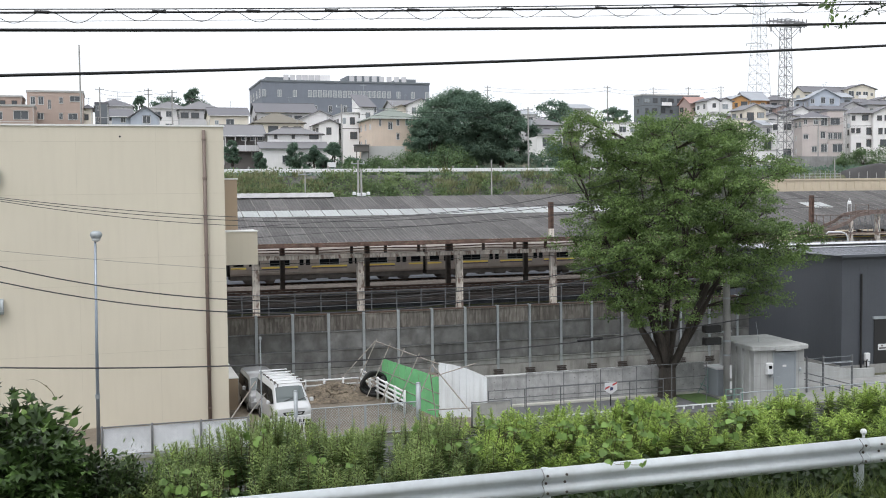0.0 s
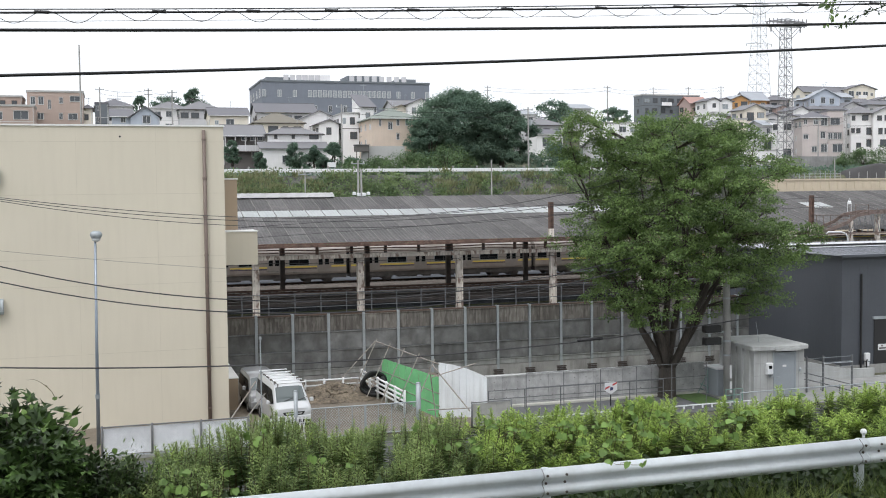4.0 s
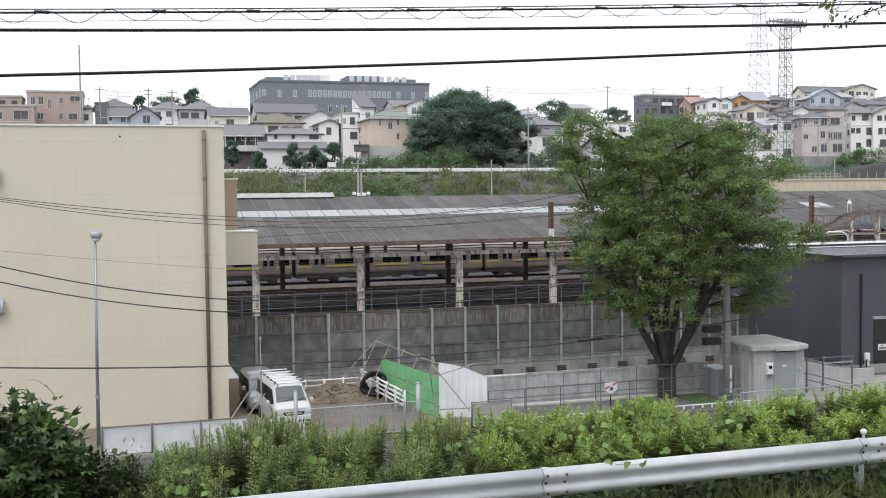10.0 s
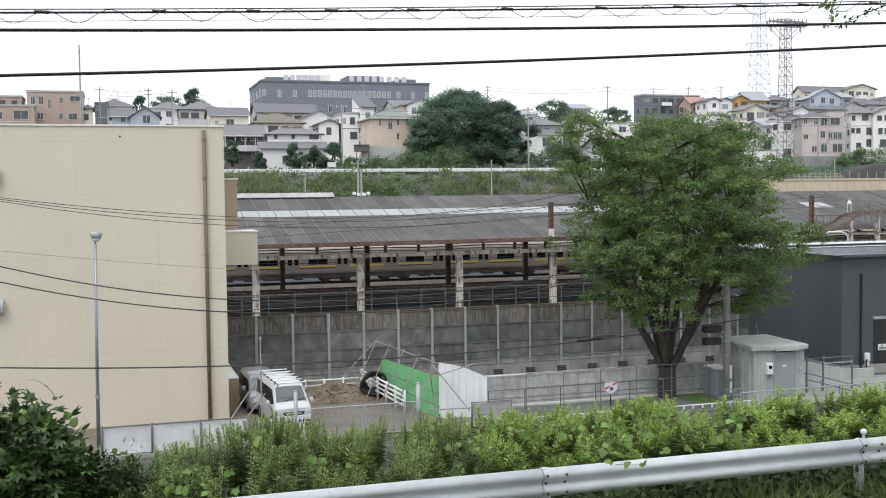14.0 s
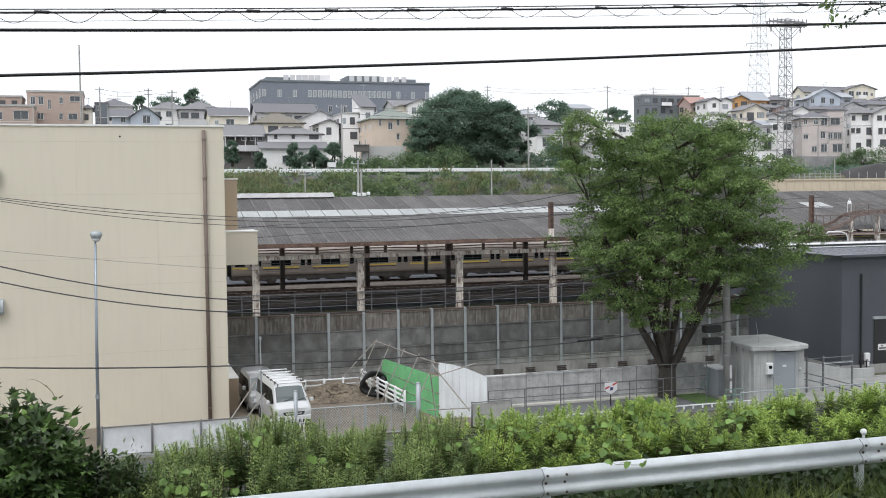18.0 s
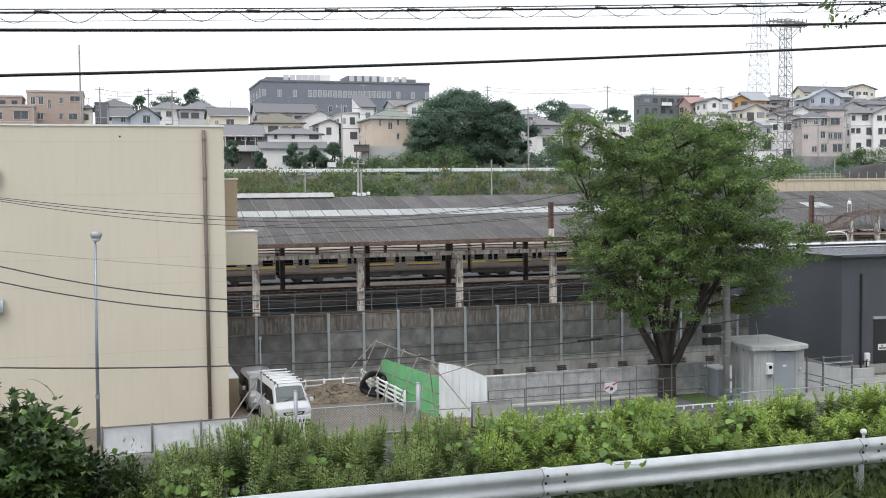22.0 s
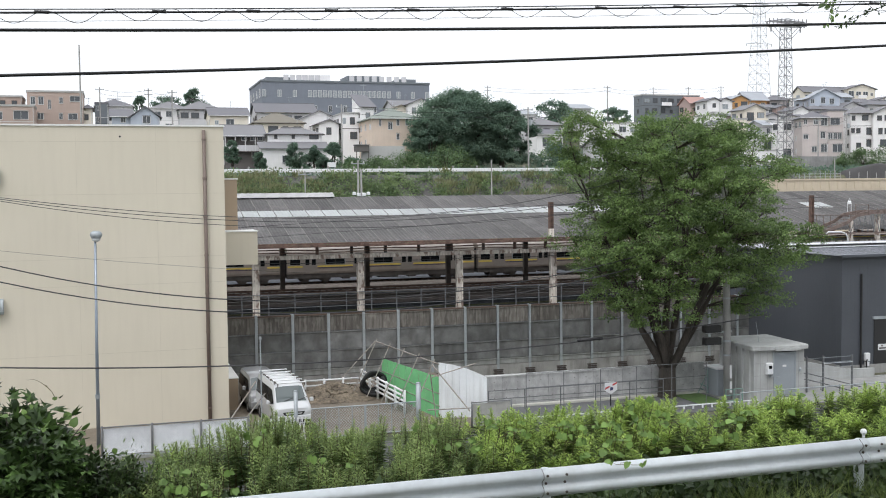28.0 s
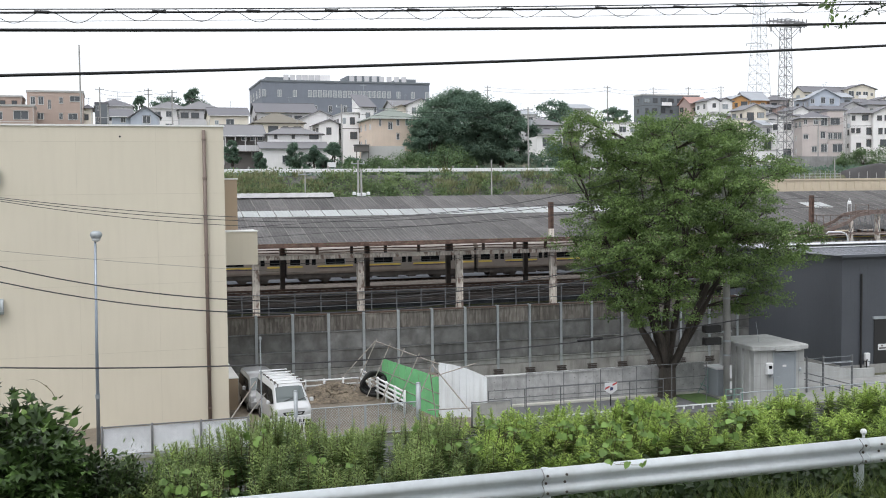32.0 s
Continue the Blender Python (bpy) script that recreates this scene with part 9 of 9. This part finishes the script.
tree("broadleaf_tree", "dark green tree by the grey apartments", 18.686, 172, 15.01, 3.73, ((0.08, 0.89), (0.25, 1.13), (0.5, 1.19), (0.75, 1.01), (0.92, 0.59), (1.0, 0.18)), 0.4, 40, 60, M_HAZELEAF, 69, 0.15, 6, 1.12, 0.5, 0.24, -0.2)
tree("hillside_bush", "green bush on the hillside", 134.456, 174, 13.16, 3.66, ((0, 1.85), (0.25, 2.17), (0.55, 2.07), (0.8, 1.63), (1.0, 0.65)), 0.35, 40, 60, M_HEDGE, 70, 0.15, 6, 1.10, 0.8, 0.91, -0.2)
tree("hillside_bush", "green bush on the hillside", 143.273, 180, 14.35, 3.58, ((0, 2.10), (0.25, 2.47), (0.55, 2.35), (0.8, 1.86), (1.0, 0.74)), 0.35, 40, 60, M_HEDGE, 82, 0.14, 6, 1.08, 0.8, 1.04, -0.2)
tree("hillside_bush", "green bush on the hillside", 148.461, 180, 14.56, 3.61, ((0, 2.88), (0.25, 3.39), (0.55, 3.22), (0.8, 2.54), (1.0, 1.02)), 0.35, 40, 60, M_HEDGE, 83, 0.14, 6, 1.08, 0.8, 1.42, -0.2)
tree("hillside_bush", "dark green bushes above the cutting", 76.838, 180, 14.62, 3.86, ((0, 2.81), (0.25, 3.31), (0.55, 3.14), (0.8, 2.48), (1.0, 0.99)), 0.45, 60, 60, M_HAZELEAF, 71, 0.15, 6, 1.16, 0.8, 1.39, -0.2)


# ---------- moving vehicles ----------
# blue car: nose at -x of its own space
CAR = [(-2.13, 0.38, 0.78, 0.82, 0.66, 0.6), (-2.05, 0.24, 0.86, 0.92, 0.78, 0.68), (-1.7, 0.22, 0.93, 1.03, 0.835, 0.7), (-1.15, 0.22, 0.96, 1.16, 0.845, 0.68), (-0.35, 0.22, 0.98, 1.6, 0.847, 0.62), (0.05, 0.22, 0.99, 1.68, 0.847, 0.63),
       (0.7, 0.22, 1.0, 1.71, 0.847, 0.64), (1.4, 0.22, 1.02, 1.69, 0.845, 0.63), (1.85, 0.24, 1.04, 1.64, 0.835, 0.6), (2.0, 0.26, 1.05, 1.5, 0.82, 0.6), (2.12, 0.36, 0.9, 1.02, 0.78, 0.62)]
CAR = [(x, a, b, b + (c - b) * 0.93, d, e) for x, a, b, c, d, e in CAR]
blue_car = vehicle("blue_car", "metallic light blue compact minivan with dark windows", "car", M_BLUECAR, CAR,
                   [[(-0.95, 1.02), (-0.3, 1.4), (-0.25, 1.03)], [(-0.19, 1.03), (-0.2, 1.45), (0.64, 1.51), (0.64, 1.04)], [(0.69, 1.05), (0.69, 1.51), (1.33, 1.5), (1.33, 1.06)], [(1.37, 1.08), (1.37, 1.49), (1.72, 1.44), (1.9, 1.24), (1.7, 1.1)]],
                   (-1.2, 1.12, 0.68, -0.36, 1.6, 0.58), (2.03, 1.12, 0.66, 1.93, 1.56, 0.55), (-1.33, 1.41), 0.31, pose(40, 10.6, 6.15), (0.78, 1.16), False, (-0.72, 1.08), "",
                   ([(-1.02, 1.0), (-0.2, 1.01), (1.6, 1.07), (1.92, 1.22)], [(-1.02, 1.02), (-0.32, 1.43), (0.7, 1.54), (1.4, 1.53), (1.76, 1.46), (1.92, 1.25)]))
part("rear_spoiler", Geo().bevel_box(1.8, 1.99, -0.54, 0.54, 1.55, 1.59, 0.02), M_BLUECAR, blue_car)
part("roof_moulding", Geo().tube([(-0.3, -0.575, 1.545), (0.1, -0.59, 1.62), (0.7, -0.6, 1.65), (1.4, -0.59, 1.63), (1.85, -0.56, 1.585)], 0.012, 5), M_BLACKPLASTIC, blue_car)
for sgn in (1, -1):
    part("lamp_cluster", side_pane(CAR, [(1.84, 0.97), (1.93, 1.2), (2.03, 1.1), (2.1, 0.95), (2.02, 0.84)], sgn, 0.025), M_REDLAMP, blue_car, "red wrap-round tail lamp")

# white van on the lower road: nose at +x
white_van = vehicle("white_van", "white van driving along the lower road", "van", M_WHITECAR, VAN, VAN_SIDES, VAN_FRONT, VAN_REAR, (1.5, -1.3), 0.33,
                    pose(-60, 37, 0.02), (0.75, 1.15), False, (1.5, 1.25), "", VAN_BAND)


def digger_truck():
    """Flatbed truck carrying a small yellow excavator with a black canopy; the canopy stands over the truck's own origin."""
    t = thing("flatbed_truck", "flatbed truck carrying a small yellow excavator", "truck", pose(-80, 37, 0.02))
    part("chassis", Geo().box(-3.2, 2.9, -0.35, 0.35, 0.4, 0.62), M_DIGDARK, t)
    part("flatbed", Geo().box(-3.3, 1.35, -0.95, 0.95, 0.63, 0.74), M_GALV, t)
    for s in (-0.95, 0.92):
        part("side_board", Geo().box(-3.3, 1.35, s, s + 0.03, 0.74, 1.08), M_GREYCAR, t)
    cab = part("cab", Geo().prism([(1.4, 0.4), (2.95, 0.4), (3.0, 1.0), (2.72, 1.68), (2.45, 1.78), (1.45, 1.78)], "y", -0.85, 0.85), M_GREYCAR, t, "grey truck cab")
    part("windscreen", Geo().add([(2.99, -0.75, 1.05), (2.99, 0.75, 1.05), (2.75, 0.7, 1.64), (2.75, -0.7, 1.64)], [(0, 1, 2, 3)]), M_GLASSDARK, cab)
    part("side_window", Geo().prism([(1.75, 1.05), (2.8, 1.05), (2.6, 1.6), (1.75, 1.6)], "y", -0.86, -0.85), M_GLASSDARK, cab)
    for wx in (2.2, -2.0):
        for y in (-0.8, 0.6):
            tyre = part("tyre", Geo().tube([(wx, y, 0.34), (wx, y + 0.2, 0.34)], 0.34, 18), M_BLACKRUB, t)
            part("rim", Geo().tube([(wx, y - 0.005, 0.34), (wx, y + 0.205, 0.34)], 0.2, 14), M_RIM, tyre)
    for y in (-0.55, 0.3):
        part("crawler", Geo().prism([(-0.85, 0.92), (-0.7, 0.74), (0.75, 0.74), (0.9, 0.92), (0.75, 1.1), (-0.7, 1.1)], "y", y, y + 0.25), M_BLACKRUB, t, "black rubber crawler")
    part("digger_body", Geo().bevel_box(-0.55, 0.85, -0.5, 0.5, 1.12, 1.62, 0.12), M_DIGGER, t, "yellow excavator body")
    part("seat", Geo().bevel_box(-0.1, 0.4, -0.25, 0.25, 1.62, 2.05, 0.08), M_BLACKPLASTIC, t)
    TOP = 2.716
    for x in (-0.52, 0.52):
        for y in (-0.48, 0.48):
            part("canopy_post", Geo().tube([(x, y, 1.3), (x * 0.96, y, TOP - 0.05)], 0.042, 6), M_DIGDARK, t)
    for y in (-0.48, 0.48):
        part("guard_bar", Geo().tube([(-0.56, y, TOP - 0.05), (0.56, y, TOP - 0.05)], 0.045, 6), M_DIGDARK, t, "black guard frame bar")
    for x in (-0.5, 0.5):
        part("guard_bar", Geo().tube([(x, -0.48, TOP - 0.05), (x, 0.48, TOP - 0.05)], 0.04, 6), M_DIGDARK, t)
    for z in (TOP - 0.4, TOP - 0.75):
        part("canopy_bar", Geo().tube([(-0.5, -0.48, z), (0.5, -0.48, z)], 0.02, 6), M_DIGDARK, t)
    bx, bz = -1.715, 2.497
    part("boom", Geo().loft([[(x, y, z) for y, z in ((-0.1, zz - hh), (0.1, zz - hh), (0.1, zz + hh), (-0.1, zz + hh))]
                             for x, zz, hh in ((bx + 1.25, 1.4, 0.12), (bx + 0.75, 2.1, 0.15), (bx + 0.3, bz - 0.12, 0.16), (bx - 0.25, bz - 0.15, 0.15), (bx - 0.8, bz - 0.55, 0.12), (bx - 1.15, bz - 0.95, 0.09))]), M_DIGGER, t, "yellow excavator boom")
    part("arm", Geo().tube([(bx - 1.1, 0, bz - 0.85), (bx - 0.75, 0, 1.3)], 0.09, 6), M_DIGGER, t, "yellow excavator arm")
    part("ram", Geo().tube([(bx + 0.45, 0, bz + 0.02), (bx - 0.3, 0, bz + 0.12)], 0.05, 8).tube([(bx - 0.3, 0, bz + 0.12), (bx - 1.0, 0, bz - 0.5)], 0.035, 8), M_DIGDARK, t, "dark hydraulic ram")
    part("bucket", Geo().prism([(bx - 0.95, 1.3), (bx - 0.6, 1.35), (bx - 0.5, 1.0), (bx - 0.8, 0.8), (bx - 1.05, 0.95)], "y", -0.25, 0.25), M_DIGDARK, t)
    return t


truck = digger_truck()


def motions():
    base = Vector(train.location)
    walk(train, [(t, pose(base.x + s, base.y, base.z)) for t, s in
                 ((0, -45.56), (1.2, -41.6), (3.0, -36.4), (6.0, -28.12), (9.0, -21.15), (13.0, -13.45), (17.0, -6.86), (18.0, -5.43), (19.0, -4.0), (20.0, -2.69), (21.0, -1.61), (22.0, -0.7), (22.5, -0.28), (23.0, -0.09), (24.0, 0.07), (25.0, 0.0), (32.0, 0.0))])
    walk(blue_car, [(t, pose(7.68 - 2.1 - 15.4 * (t - 20.5), 10.65, 6.15)) for t in (0.0, 16.0, 20.5, 26.0, 32.0)])
    walk(truck, [(t, pose(14.535 + 13.55 * (t - 1.4), 37.0, 0.02)) for t in (0.0, 1.4, 4.0, 10.0, 32.0)])
    walk(white_van, [(t, pose(10.75 + 12.24 * (t - 24.0), 37.0, 0.02)) for t in (0.0, 22.0, 24.0, 26.0, 32.0)])


motions()
